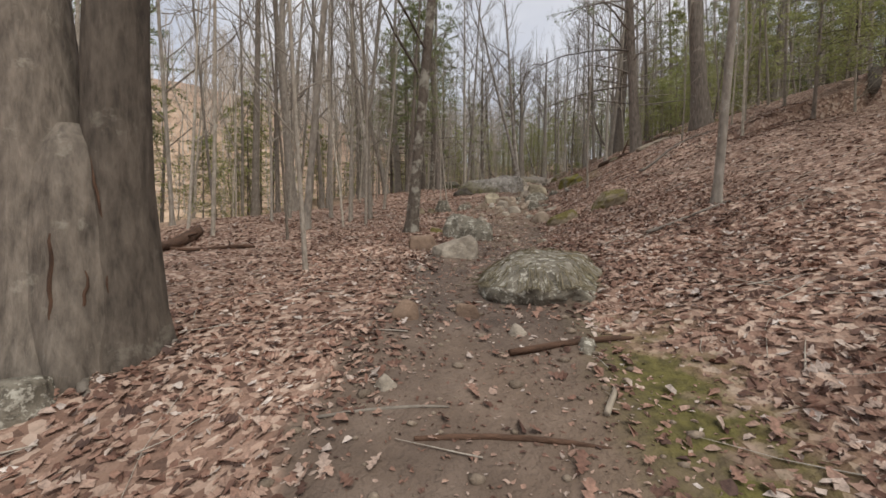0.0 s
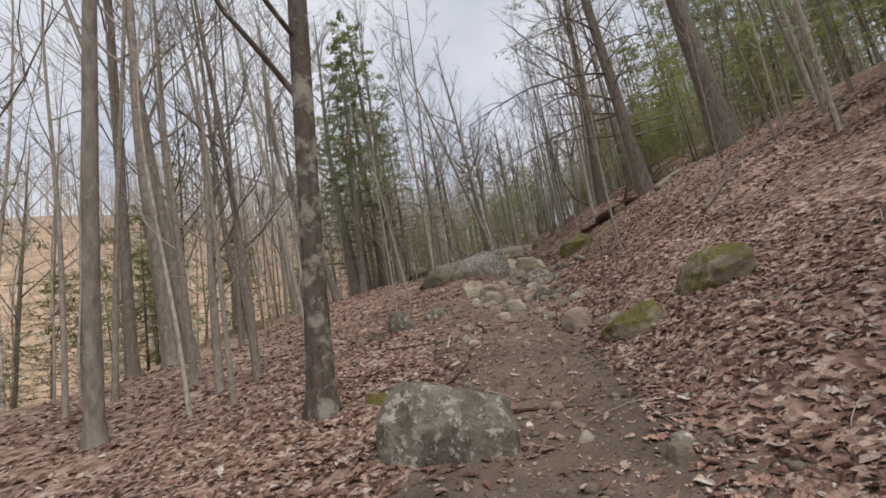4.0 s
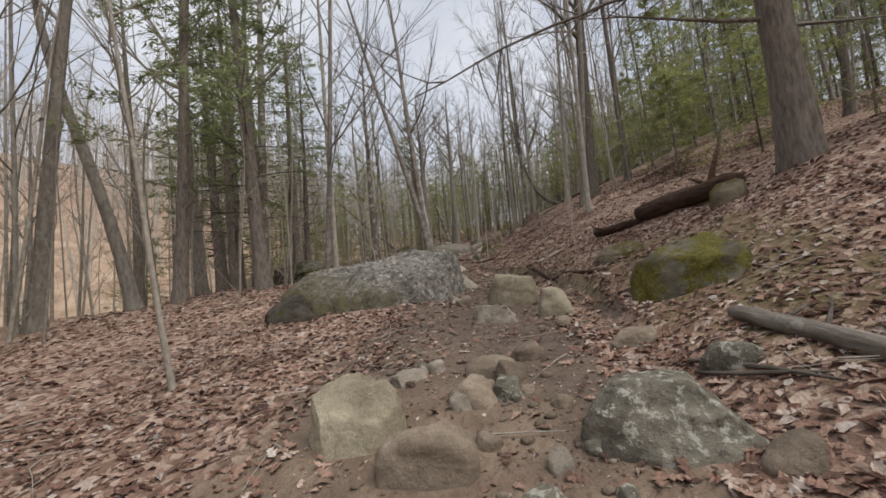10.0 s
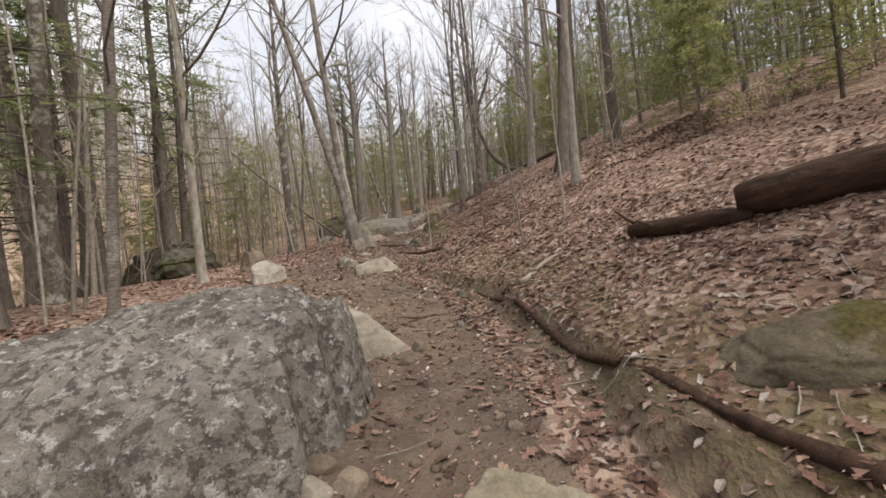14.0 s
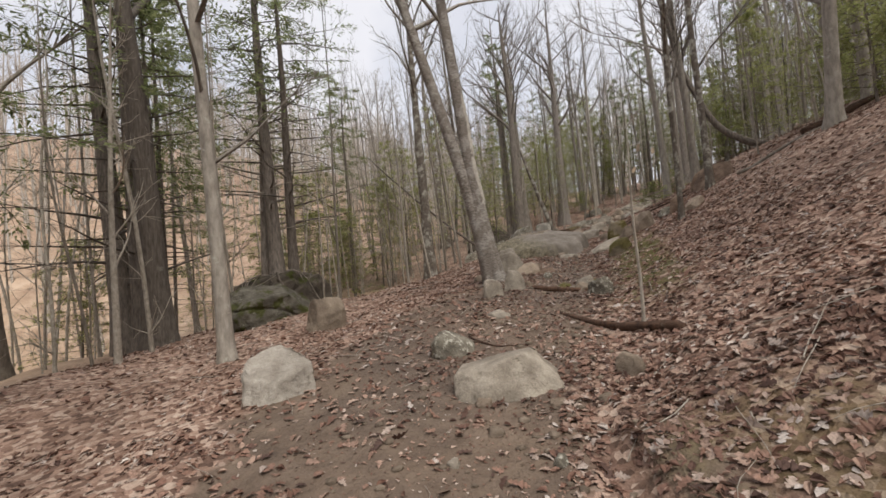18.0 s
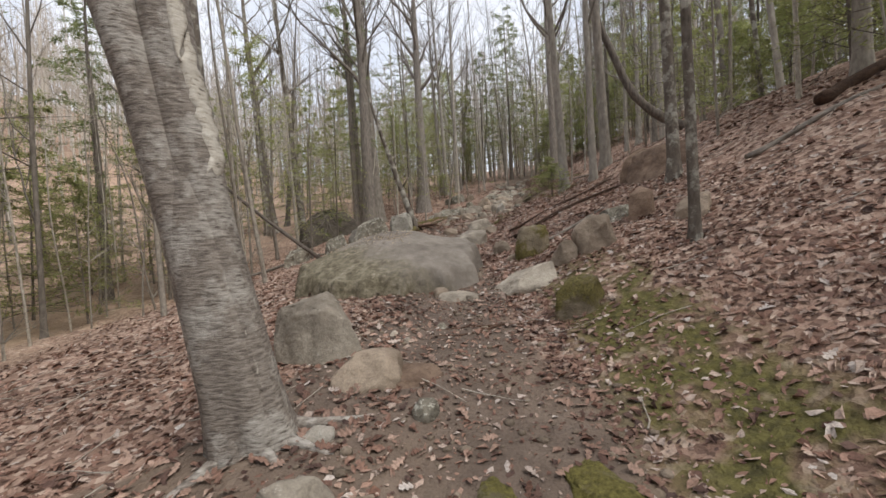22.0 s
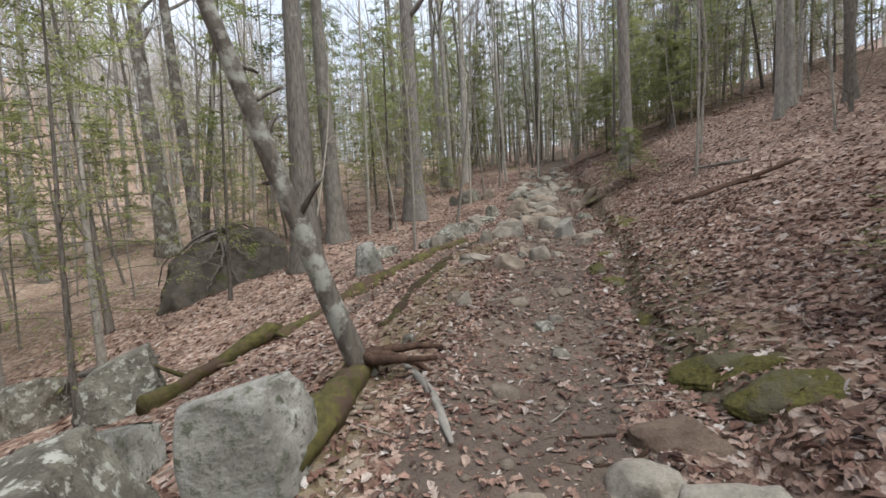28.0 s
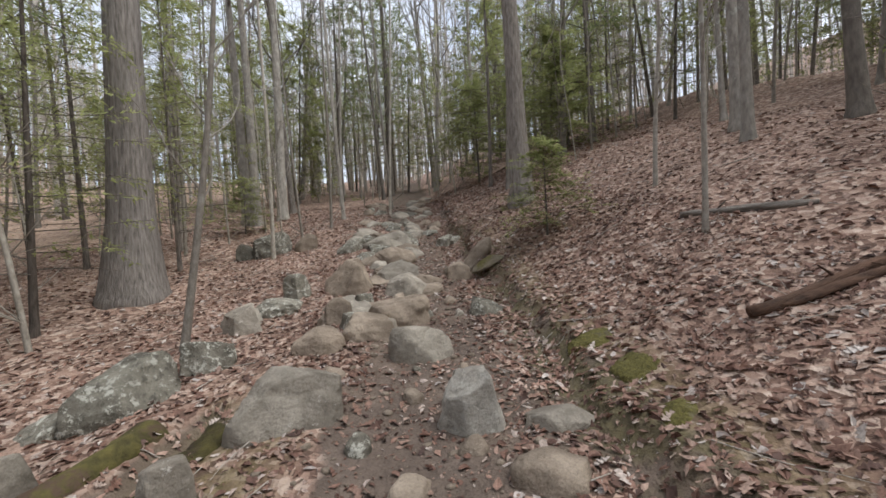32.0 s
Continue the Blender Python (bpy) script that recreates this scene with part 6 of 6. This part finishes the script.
def leaning_pole(foot, top, dia, seed):
    """A dead branch that leans in the air from its foot on the ground."""
    rng = np.random.default_rng(seed)
    ob = thing("leaning_branch", foot, "long bare dead branch leaning against a rock", "branch")
    g = Geo()
    u = np.linspace(0, 1, 12)[:, None]
    line = (np.array(top) - foot) * u + np.array((0, 0, -0.25)) * np.sin(math.pi * u) + np.cumsum(rng.normal(0, 0.012, (12, 3)), axis=0) * u
    tube(g, line, np.linspace(dia / 2, dia * 0.22, 12), 7)
    part("stem", g, BARK["dark"], ob)
    s = Geo()
    for k in (4, 6, 7, 9):
        tube(s, wander(rng, line[k], rng.normal(0, 1, 3), 0.3, 3, 0.15), np.linspace(0.008, 0.003, 4), 4)
    part("twigs", s, BARK["smooth"], ob)


leaning_pole((6.95, 45.42, ground_at(6.95, 45.42)), (1.2, 47.3, 11.6), 0.13, 61)

# ---- fallen wood ----
def winding_log(places, dia, lift, label, seed, bark="mossy", name="fallen_log"):
    """A long log or root that follows the ground through the given places."""
    rng = np.random.default_rng(seed)
    places = np.array(places, float)
    run = np.concatenate([[0], np.cumsum(np.linalg.norm(np.diff(places, axis=0), axis=1))])
    n = int(run[-1] / 0.09)
    u = np.linspace(0, run[-1], n)
    xy = np.column_stack([np.interp(u, run, places[:, k]) for k in (0, 1)])
    for k in (0, 1):
        xy[:, k] = np.convolve(np.pad(xy[:, k], 4, mode="edge"), np.ones(9) / 9, "valid")
    z = np.convolve(np.pad(ground_height(xy[:, 0], xy[:, 1]), 6, mode="edge"), np.ones(13) / 13, "valid") + dia * lift
    at = np.array([*xy[n // 2], z[n // 2]])
    wear = rng.normal(0, 1, (n + 6, 14))
    wear = sum(wear[k : n + k] for k in range(7)) / 2.6
    wear = (wear + np.roll(wear, 1, 1) + np.roll(wear, -1, 1)) / 1.7
    swell = 1 + 0.18 * value_noise(u, u * 0, 0.7, seed)
    r = dia / 2 * swell[:, None] * (1 + 0.17 * wear + rng.normal(0, 0.04, (n, 14)))
    r = np.maximum(r, dia * 0.2)
    r = r * (np.linspace(1.1, 0.55, n)[:, None] if name == "tree_root" else 1)
    r[0] *= 0.6
    r[-1] *= 0.5
    g = Geo()
    tube(g, np.column_stack([xy, z]) - at, r, 14)
    ob = thing(name, at, label, "root" if name == "tree_root" else "log")
    part("stem", g, BARK[bark], ob)


log((8.05, 17.6), (11.6, 19.6), 0.19, "pale", "pale barkless log lying up the slope", seed=1)
log((8.32, 22.45), (9.05, 20.5), 0.45, "rotten", "thick dark fallen trunk on the slope", seed=2, lift=0.4)
log((8.1, 23.7), (8.36, 22.3), 0.22, "rotten", "dark rotting limb at the end of a fallen trunk", seed=3)
log((5.05, 17.35), (4.64, 15.75), 0.14, "rough", "grey bark log beside the stones", seed=4)
log((-6.23, 10.83), (-4.9, 5.6), 0.30, "rotten", "dark wet log in the leaf litter", seed=5)
log((0.50, 3.10), (1.50, 3.26), 0.055, "rotten", "dead branch across the trail edge", "fallen_branch", 8, 0.06)
log((0.93, 2.32), (1.06, 2.60), 0.04, "pale", "short barkless stick on the trail", "fallen_branch", 9)
log((-0.15, 2.18), (0.86, 2.08), 0.034, "rotten", "root worn bare on the trail", "tree_root", 10, 0.08, 0.0, 1)
log((-0.71, 2.32), (0.04, 2.44), 0.02, "sapling", "thin dry stick on the trail", "fallen_branch", 11, 0.03)
log((14.70, 47.25), (15.34, 47.05), 0.03, "rotten", "short dark stick on the bank", "fallen_branch", 12)
log((17.6, 49.3), (19.7, 47.9), 0.11, "rotten", "rotting log along the slope", seed=13)
log((19.9, 50.8), (19.95, 49.3), 0.10, "rough", "grey log on the leafy slope", seed=14)
log((17.7, 49.2), (18.9, 48.1), 0.09, "rotten", "brown rotting log in the leaves", seed=15)
winding_log(((9.0, 48.2), (9.6, 48.65), (10.55, 49.32), (11.4, 50.05), (12.5, 51.15), (13.75, 52.35)), 0.27, -0.25, "mossy log laid along the edge of the trail", 161)
winding_log(((10.5, 47.1), (11.25, 48.5), (11.85, 49.3), (13.0, 50.65), (14.15, 51.75)), 0.27, -0.36, "half-buried mossy edging log", 162)
winding_log(((9.35, 43.95), (9.8, 44.95), (10.15, 45.65)), 0.34, 0.05, "mossy edging log beside a lichened rock", 163)
winding_log(((5.72, 19.9), (5.8, 20.6), (5.84, 21.1), (6.08, 21.8), (6.1, 22.3), (6.3, 23.2), (6.38, 23.8), (6.62, 24.9), (6.78, 26.0)), 0.10, -0.05, "dark half-buried root along the cut bank", 173, "rotten", "tree_root")
for n, (x, y, wide) in enumerate(((13.94, 47.2, 0.5), (13.66, 46.55, 0.46), (13.5, 46.1, 0.36), (12.42, 43.9, 0.62), (12.3, 43.4, 0.5), (17.15, 50.45, 0.5), (16.8, 49.85, 0.42), (16.3, 49.3, 0.34), (14.6, 47.9, 0.4), (13.05, 45.3, 0.34), (7.5, 33.9, 0.4), (8.05, 33.75, 0.5))):
    stone(x, y, wide * 1.25, 0.12, "mosspad", wide * 0.85, 55 + 20 * n, 60 + n, "pad of yellow-green moss on the bank edge", 1, -0.07, name="moss_pad", square=1.0)
winding_log(((7.85, 29.95), (7.62, 30.35), (7.38, 30.75), (7.28, 31.1), (7.12, 31.35), (7.02, 31.7), (6.93, 32.2)), 0.11, 0.05, "gnarled brown root across the trail", 171, "rotten", "tree_root")
winding_log(((6.85, 34.0), (7.0, 33.65), (7.2, 33.4), (7.45, 33.2), (7.85, 32.9)), 0.12, 0.1, "smooth brown root across the trail", 172, "rotten", "tree_root")
log((6.75, 24.42), (7.14, 24.62), 0.08, "pale", "pale broken root stub on the bank", "tree_root", 21)
log((7.14, 24.62), (7.85, 24.85), 0.07, "pale", "pale broken root on the bank", "tree_root", 22, 0.08)
log((10.39, 45.88), (10.48, 44.15), 0.07, "smooth", "bare root running down the trail edge", "tree_root", 23, 0.1, 0.2)
log((0.79, 12.27), (0.92, 13.09), 0.04, "pale", "dry grey stick beside the trail", "fallen_branch", 24)
log((0.87, 12.32), (1.48, 12.97), 0.045, "rough", "crooked dead stick at the edge of the trail", "fallen_branch", 25, 0.05)
log((-0.21, 12.96), (0.78, 12.66), 0.035, "rough", "thin dead branch in the leaves", "fallen_branch", 26, 0.06)
log((7.9, 46.8), (9.15, 48.5), 0.24, "mossy", "mossy decaying log beside the boulders", seed=27)
log((3.5, 50.8), (7.2, 49.6), 0.14, "rough", "long thin log on the valley side", seed=28)
log((14.6, 36.6), (18.8, 36.9), 0.22, "rotten", "dark log high on the slope", seed=30)
log((10.9, 40.2), (13.4, 39.6), 0.09, "rotten", "dark dead branches on the bank", "fallen_branch", 31, 0.1)
log((11.2, 41.0), (13.9, 40.6), 0.07, "rotten", "dark dead branches on the bank", "fallen_branch", 32, -0.1)
log((10.6, 38.5), (12.3, 38.7), 0.06, "rough", "dead branch in the leaves", "fallen_branch", 33, 0.1)
log((12.7, 36.4), (14.9, 35.4), 0.08, "rough", "dead branch on the slope", "fallen_branch", 34, 0.1)
log((12.5, 12.5), (16.5, 16.5), 0.28, "rough", "long grey log on the slope", seed=35)
log((-6.4, 9.0), (-3.6, 8.1), 0.10, "rotten", "dark branch in the leaves", "fallen_branch", 36)
log((2.9, 6.0), (5.2, 6.6), 0.05, "rough", "grey branch on the leaf litter", "fallen_branch", 37, 0.1)
log((6.2, 13.4), (9.4, 14.6), 0.08, "rough", "grey branch on the leafy slope", "fallen_branch", 38, 0.15)

# ---- hemlocks and bare trees deeper in the woods ----
def taken(x, y, places, room):
    return any((x - a) ** 2 + (y - b) ** 2 < room * room for a, b in places)


TEMPLATES = {}
for n, (kind, dia) in enumerate((("smooth", 0.12), ("smooth", 0.17), ("smooth", 0.24), ("smooth", 0.14), ("rough", 0.26), ("patchy", 0.18), ("curved", 0.13), ("sapling", 0.05), ("sapling", 0.08), ("hemlock", 0.20), ("hemlock", 0.26), ("hemlock", 0.16), ("pole", 0.07), ("pole", 0.055), ("pole", 0.09), ("pole", 0.045), ("pole", 0.065), ("pole", 0.11))):
    x, y, _ = on_trail(8 + 2.9 * n, -11.0 - (n % 3) * 2.5)
    TEMPLATES[n] = grow(kind, x, y, (0.03 * (n % 3 - 1), 0.02), dia, 500 + n, 2)
    tagged(TEMPLATES[n], group="trees of the wood")


def young_hemlock(x, y, seed, height):
    rng = np.random.default_rng(seed)
    tree = thing("young_hemlock", (x, y, ground_at(x, y)), "young conifer with soft yellow-green sprays to the ground", "tree", "young conifers")
    line = trunk_line(rng, (0.02, 0.01), height, 0.05, 10)
    wood, crown, green = Geo(), Geo(), Geo()
    tube(wood, line, trunk_radii(rng, line, 0.07, 0.2, 0.8, 7), 7)
    hemlock_crown(crown, green, rng, line, 0.07, 0.25, 0.2, 1.9, 56, 62, 0.10)
    part("trunk", wood, BARK["dark"], tree)
    tagged(part("limbwork", crown, BARK["dark"], tree), kind="stuff")
    tagged(part("foliage", green, SOFT_NEEDLES, tree, "soft yellow-green needle sprays", False), kind="stuff")
    return tree


def soft_hemlock(x, y, seed, height):
    """A half-grown conifer, airy and green from low down."""
    rng = np.random.default_rng(seed)
    tree = thing("hemlock_tree", (x, y, ground_at(x, y)), "half-grown hemlock with airy light green sprays", "tree", "young conifers")
    line = trunk_line(rng, (0.02, -0.01), height, 0.12, 12)
    wood, crown, green = Geo(), Geo(), Geo()
    tube(wood, line, trunk_radii(rng, line, 0.13, 0.2, 0.8, 8), 8)
    hemlock_crown(crown, green, rng, line, 0.13, 1.0, 1.4, 2.9, 60, 50, 0.115)
    part("trunk", wood, BARK["dark"], tree)
    tagged(part("limbwork", crown, BARK["dark"], tree), kind="stuff")
    tagged(part("foliage", green, SOFT_NEEDLES, tree, "airy light green needle sprays", False), kind="stuff")
    return tree


SOFT = [soft_hemlock(*on_trail(48 + 9 * n, -12 + 3 * n)[:2], 760 + n, 8.5 + 2 * n) for n in range(2)]
YOUNG = [young_hemlock(*on_trail(31 + 8 * n, 8.5 - n)[:2], 700 + n, 4.0 + n) for n in range(3)]
rng = np.random.default_rng(77)
placed = [tuple(o.location[:2]) for o in scene.objects if o.parent is None and o.type == "EMPTY"]


def plant(count, s0, s1, d0, d1, picks, room, low=0.8, high=1.2):
    made = 0
    for _ in range(count * 6):
        if made == count:
            break
        s, d = rng.uniform(s0, s1), rng.uniform(d0, d1)
        if s <= REACH[-1]:
            x, y, _ = on_trail(s, d)
        else:
            x, y = LINE[-1, 0] + (s - REACH[-1]) * 0.55 + d * 0.83, LINE[-1, 1] + (s - REACH[-1]) * 0.83 - d * 0.55
        if taken(x, y, placed, room):
            continue
        near_s, near_d = (float(v[0]) for v in trail_coords(x, y))
        if abs(near_d) < 2.2 and -6 < near_s < 66:
            continue
        source = picks[rng.integers(len(picks))]
        size = rng.uniform(low, high)
        copy_thing(source, Matrix.LocRotScale((x, y, ground_at(x, y)), Euler((rng.normal(0, 0.05), rng.normal(0, 0.05), rng.uniform(0, 6.28))), Vector((1, 1, 1)) * size))
        placed.append((x, y))
        made += 1


def set_young(x, y, size, wide=1.0):
    source = YOUNG[rng.integers(3)]
    copy_thing(source, Matrix.LocRotScale((x, y, ground_at(x, y)), Euler((0, 0, rng.uniform(0, 6.28))), Vector((wide, wide, size))))
    placed.append((x, y))


for x, y, size, wide in ((19.9, 53.2, 0.45, 0.7), (6.5, 58.7, 0.9, 1.0), (25.6, 57.0, 0.75, 1.3), (26.8, 57.6, 0.7, 1.3), (16.6, 62.4, 0.45, 0.7), (13.2, 66.8, 0.8, 1.0), (-2.5, 54.0, 1.2, 1.3), (15.9, 29.2, 1.4, 1.4), (12.9, 13.4, 1.1, 1.1), (14.6, 11.5, 1.2, 1.1), (13.6, 42.9, 0.2, 0.6), (17.9, 37.9, 1.1, 1.2), (25.0, 60.6, 1.0, 1.3), (14.6, 24.5, 1.0, 1.1), (14.9, 20.2, 1.1, 1.1), (-11.5, 25.0, 1.5, 1.6), (-12.5, 27.5, 1.2, 1.4), (-9.0, 41.0, 1.3, 1.4), (0.5, 52.5, 1.2, 1.5), (-3.0, 49.0, 1.5, 1.6)):
    set_young(x, y, size, wide)

T = TEMPLATES
bare = [T[0], T[0], T[1], T[2], T[3], T[3], T[4], T[5], T[6], T[7], T[7], T[8], T[8]]
dark = [T[9], T[10], T[11]]
poles = [T[k] for k in range(12, 18)]
slim = [T[0], T[3], T[6], T[7], T[8], T[8]] + poles
plant(30, -4, 24, -16, -7, slim, 0.9)
plant(8, 24, 36, -18, -9, slim, 0.9)
plant(22, -4, 28, -30, -14, bare, 1.2)
plant(8, 28, 42, -32, -18, bare, 1.2)
plant(26, 38, 64, -16, -7, slim, 0.9)
plant(28, 38, 70, -30, -14, bare, 1.2)
plant(30, 0, 40, 7.5, 22, bare, 1.5)
plant(24, 38, 64, 7.5, 22, bare, 1.3)
plant(60, 63, 95, -14, 16, bare, 1.0)
plant(8, 6, 26, -24, -11, dark, 2.4)
plant(4, 40, 66, -24, -13, dark, 2.4)
plant(4, 0, 40, 11, 24, dark, 2.4)
plant(16, 46, 72, 14, 28, dark, 2.0)
plant(14, 46, 72, 13, 26, YOUNG, 1.6, 0.9, 1.7)
plant(10, 24, 46, 15, 26, dark, 2.0)
plant(7, 64, 95, -16, 16, dark, 2.0)
plant(12, 0, 36, 9, 22, YOUNG, 1.6, 0.7, 1.3)
plant(14, 8, 40, 7, 18, SOFT, 1.8, 0.6, 1.0)
plant(10, 38, 66, 9, 20, YOUNG, 1.6, 0.6, 1.2)
plant(10, 44, 66, 9, 18, SOFT, 1.8, 0.6, 1.0)
plant(12, 46, 68, -13, -5.5, SOFT, 1.5, 0.5, 1.0)
plant(12, 6, 26, -22, -8, YOUNG, 1.6, 0.7, 1.6)
plant(12, 42, 66, -22, -8, YOUNG, 1.6, 0.7, 1.6)
plant(16, 64, 92, -14, 14, YOUNG, 1.6, 0.8, 1.8)
plant(16, 42, 76, 21, 42, bare + YOUNG + SOFT, 1.6, 0.9, 1.3)
plant(15, 40, 74, 15, 34, dark + YOUNG + bare, 1.6, 0.9, 1.4)
plant(16, 0, 40, 18, 34, dark + YOUNG + bare, 1.6, 0.9, 1.4)
plant(16, 42, 68, -22, -9, SOFT, 2.0, 0.8, 1.3)
plant(14, 63, 78, -11, 11, SOFT, 1.6, 0.7, 1.2)
plant(8, 50, 64, -15, -6.5, SOFT, 1.8, 0.7, 1.1)
plant(10, 72, 100, -40, -10, SOFT, 2.0, 0.9, 1.4)
plant(14, 66, 90, -14, 14, SOFT, 2.0, 0.8, 1.3)
plant(10, 4, 30, -24, -11, SOFT, 2.4, 0.8, 1.3)
plant(12, 2, 64, 8.5, 18, SOFT, 2.4, 0.8, 1.2)
plant(50, -2, 34, -16, -4.5, poles, 0.5)
plant(22, 26, 42, -20, -7, poles, 0.7)
plant(58, 42, 66, -18, -4.5, poles, 0.5)
plant(40, 0, 34, 6, 15, poles, 0.7)
plant(44, 34, 66, 5.5, 16, poles, 0.6)
plant(66, 61, 84, -9, 10, poles, 0.5)
for n in range(70):
    s, d = rng.uniform(55.5, 69), rng.uniform(-1.6, 1.0)
    x, y, turn = on_trail(s, d)
    stone(x, y, rng.uniform(0.3, 0.85), rng.uniform(0.08, 0.24), ("tan", "pale", "lichen")[n % 3], None, turn + rng.uniform(-60, 60), 900 + n, "flat stone in the rocky steps of the trail", 9, square=0.6)
for x, y, wide, high in ((-2.62, 2.55, 0.42, 0.22), (-2.95, 2.45, 0.5, 0.26), (-3.9, 3.75, 0.7, 0.3)):
    stone(x, y, wide, high, "lichen", None, 30, 77, "lichened stone at the foot of a beech")


def far_woods(count, seed):
    """The woods that cover the far slopes."""
    rng = np.random.default_rng(seed)
    g = Geo()
    for _ in range(count):
        s, d = rng.uniform(-40, 130), rng.choice([rng.uniform(-105, -28), rng.uniform(-105, -28), rng.uniform(-70, -24), rng.uniform(20, 60)])
        if rng.uniform() < 0.42:
            s, d = rng.uniform(74, 140), rng.uniform(-50, 60)
        if -62 < d < -20 and 8 < s < 52 and rng.uniform() < 0.5:
            continue
        x, y = 5 + AHEAD[0] * (s - 24) + RIGHT[0] * d, 24 + AHEAD[1] * (s - 24) + RIGHT[1] * d
        z, height, thick = ground_at(x, y), rng.uniform(11, 19), rng.uniform(0.06, 0.17)
        line = np.column_stack([x + np.linspace(0, rng.normal(0, 0.7), 5), y + np.linspace(0, rng.normal(0, 0.7), 5), z + np.linspace(-0.3, height, 5)])
        tube(g, line, np.linspace(thick, 0.02, 5), 4, False)
        for _ in range(13):
            u = rng.uniform(0.22, 0.97)
            at = line[0] + (line[-1] - line[0]) * u
            t = rng.uniform(0, 6.3)
            limb = wander(rng, at, (math.cos(t), math.sin(t), 1.1), (1.15 - u) * rng.uniform(2.5, 5.0), 3, 0.15)
            tube(g, limb, (0.035, 0.026, 0.018, 0.008), 3, False)
            for k in (1, 2):
                tube(g, wander(rng, limb[k], limb[k + 1] - limb[k] + rng.normal(0, 0.4, 3), 1.3, 1, 0.15), (0.018, 0.008), 3, False)
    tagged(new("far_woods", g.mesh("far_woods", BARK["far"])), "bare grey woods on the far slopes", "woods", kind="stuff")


far_woods(1900, 88)


# ---- the dead limbs over the trail ----
def dead_limbs(tree, limbs, seed):
    """Long dark limbs from a trunk to their drooping tips, with side twigs."""
    rng = np.random.default_rng(seed)
    at = np.array(tree.location)
    for height, lean, tip in limbs:
        start, end = np.array((lean[0] * height, lean[1] * height, height)), np.array(tip) - at
        u = np.linspace(0, 1, 14)[:, None]
        line = start + (end - start) * u + np.array((0, 0, 0.45)) * np.sin(math.pi * u) + np.cumsum(rng.normal(0, 0.035, (14, 3)), axis=0) * u
        g = Geo()
        tube(g, line, np.linspace(0.042, 0.010, 14), 6)
        for _ in range(11):
            k = rng.integers(3, 13)
            way = line[k] - line[k - 1] + rng.normal(0, 0.22, 3)
            tube(g, wander(rng, line[k], way, rng.uniform(0.4, 1.5), 4, 0.16), np.linspace(0.014, 0.004, 5), 4, False)
        part("limb", g, BARK["dark"], tree, "long dead drooping limb")


rtree = grow("deadhem", 8.75, 19.29, (-0.104, -0.062), 0.48, 4)
LEAN = (-0.104, -0.062)
dead_limbs(rtree, ((2.9, LEAN, (3.22, 20.53, 6.37)), (4.4, LEAN, (2.86, 17.91, 7.75)), (3.4, LEAN, (4.81, 18.4, 8.0)), (6.0, LEAN, (4.6, 16.2, 9.6))), 3)

# ---- more sticks, roots and small stones on and beside the trail ----
log((0.11, 16.0), (-0.45, 14.33), 0.10, "mossy", "mossy root along the edge of the trail", "tree_root", 41, 0.1, 0.2)
log((1.47, 13.72), (1.55, 13.17), 0.06, "rotten", "curved dark root in the trail", "tree_root", 42, 0.05, 0.3, 1)
log((1.55, 13.17), (1.37, 12.85), 0.05, "rotten", "curved dark root in the trail", "tree_root", 43, 0.03, 0.3, 1)
log((4.30, 17.08), (4.42, 16.2), 0.03, "rough", "thin grey stick leaning along a rock", "fallen_branch", 44, 0.03, 1.2)
log((4.22, 16.95), (4.50, 16.3), 0.025, "rough", "thin grey stick leaning along a rock", "fallen_branch", 45, -0.03, 1.2)
log((1.08, 11.77), (0.61, 10.7), 0.035, "rotten", "crooked dead stick on the trail", "fallen_branch", 46, 0.06)
log((0.5, 11.5), (-0.35, 11.0), 0.03, "rough", "thin dead stick on the trail", "fallen_branch", 47, 0.05)
log((0.9, 12.9), (1.25, 12.3), 0.03, "rotten", "short dark stick on the trail", "fallen_branch", 48, 0.02)
log((15.37, 47.2), (15.9, 47.9), 0.018, "rotten", "thin reddish twig on the bank", "fallen_branch", 49, 0.06, 3.0, 0)
for n, (x, y, wide, high, kind) in enumerate(((0.05, 15.55, 0.5, 0.2, "tan"), (-0.35, 13.6, 0.32, 0.14, "moss"), (1.25, 13.35, 0.18, 0.1, "tan"), (1.95, 12.9, 0.26, 0.1, "tan"), (-0.15, 10.85, 0.3, 0.12, "moss"), (5.95, 35.7, 0.3, 0.14, "tan"))):
    stone(x, y, wide, high, kind, None, 40 * n, 950 + n)
rng = np.random.default_rng(313)
for s0, s1, d0, d1, count, low, high in ((11.5, 19.5, -1.0, 1.3, 34, 0.10, 0.30), (3, 10, -0.9, 0.9, 12, 0.08, 0.2), (20, 31, -1.0, 1.2, 20, 0.07, 0.2), (33, 44, -0.9, 1.3, 26, 0.08, 0.26), (46, 57, -1.4, 1.1, 46, 0.08, 0.28)):
    for _ in range(count):
        x, y, turn = on_trail(rng.uniform(s0, s1), rng.uniform(d0, d1))
        wide = rng.uniform(low, high)
        stone(x, y, wide, wide * rng.uniform(0.3, 0.6), ("tan", "tan", "pale", "lichen")[rng.integers(4)], None, rng.uniform(0, 360), int(rng.integers(5000)), "small stone bedded in the trail")
for s, d in ((9.5, -0.3), (13.5, 0.2), (25.5, 0.2), (31.5, -0.6), (37.2, 0.4), (45.5, 0.8)):
    x, y, turn = on_trail(s, d)
    roots(x, y, (turn + 70, turn + 110, turn - 95), 0.8, 0.035, "rotten", int(s), "thin roots worn bare in the trail")
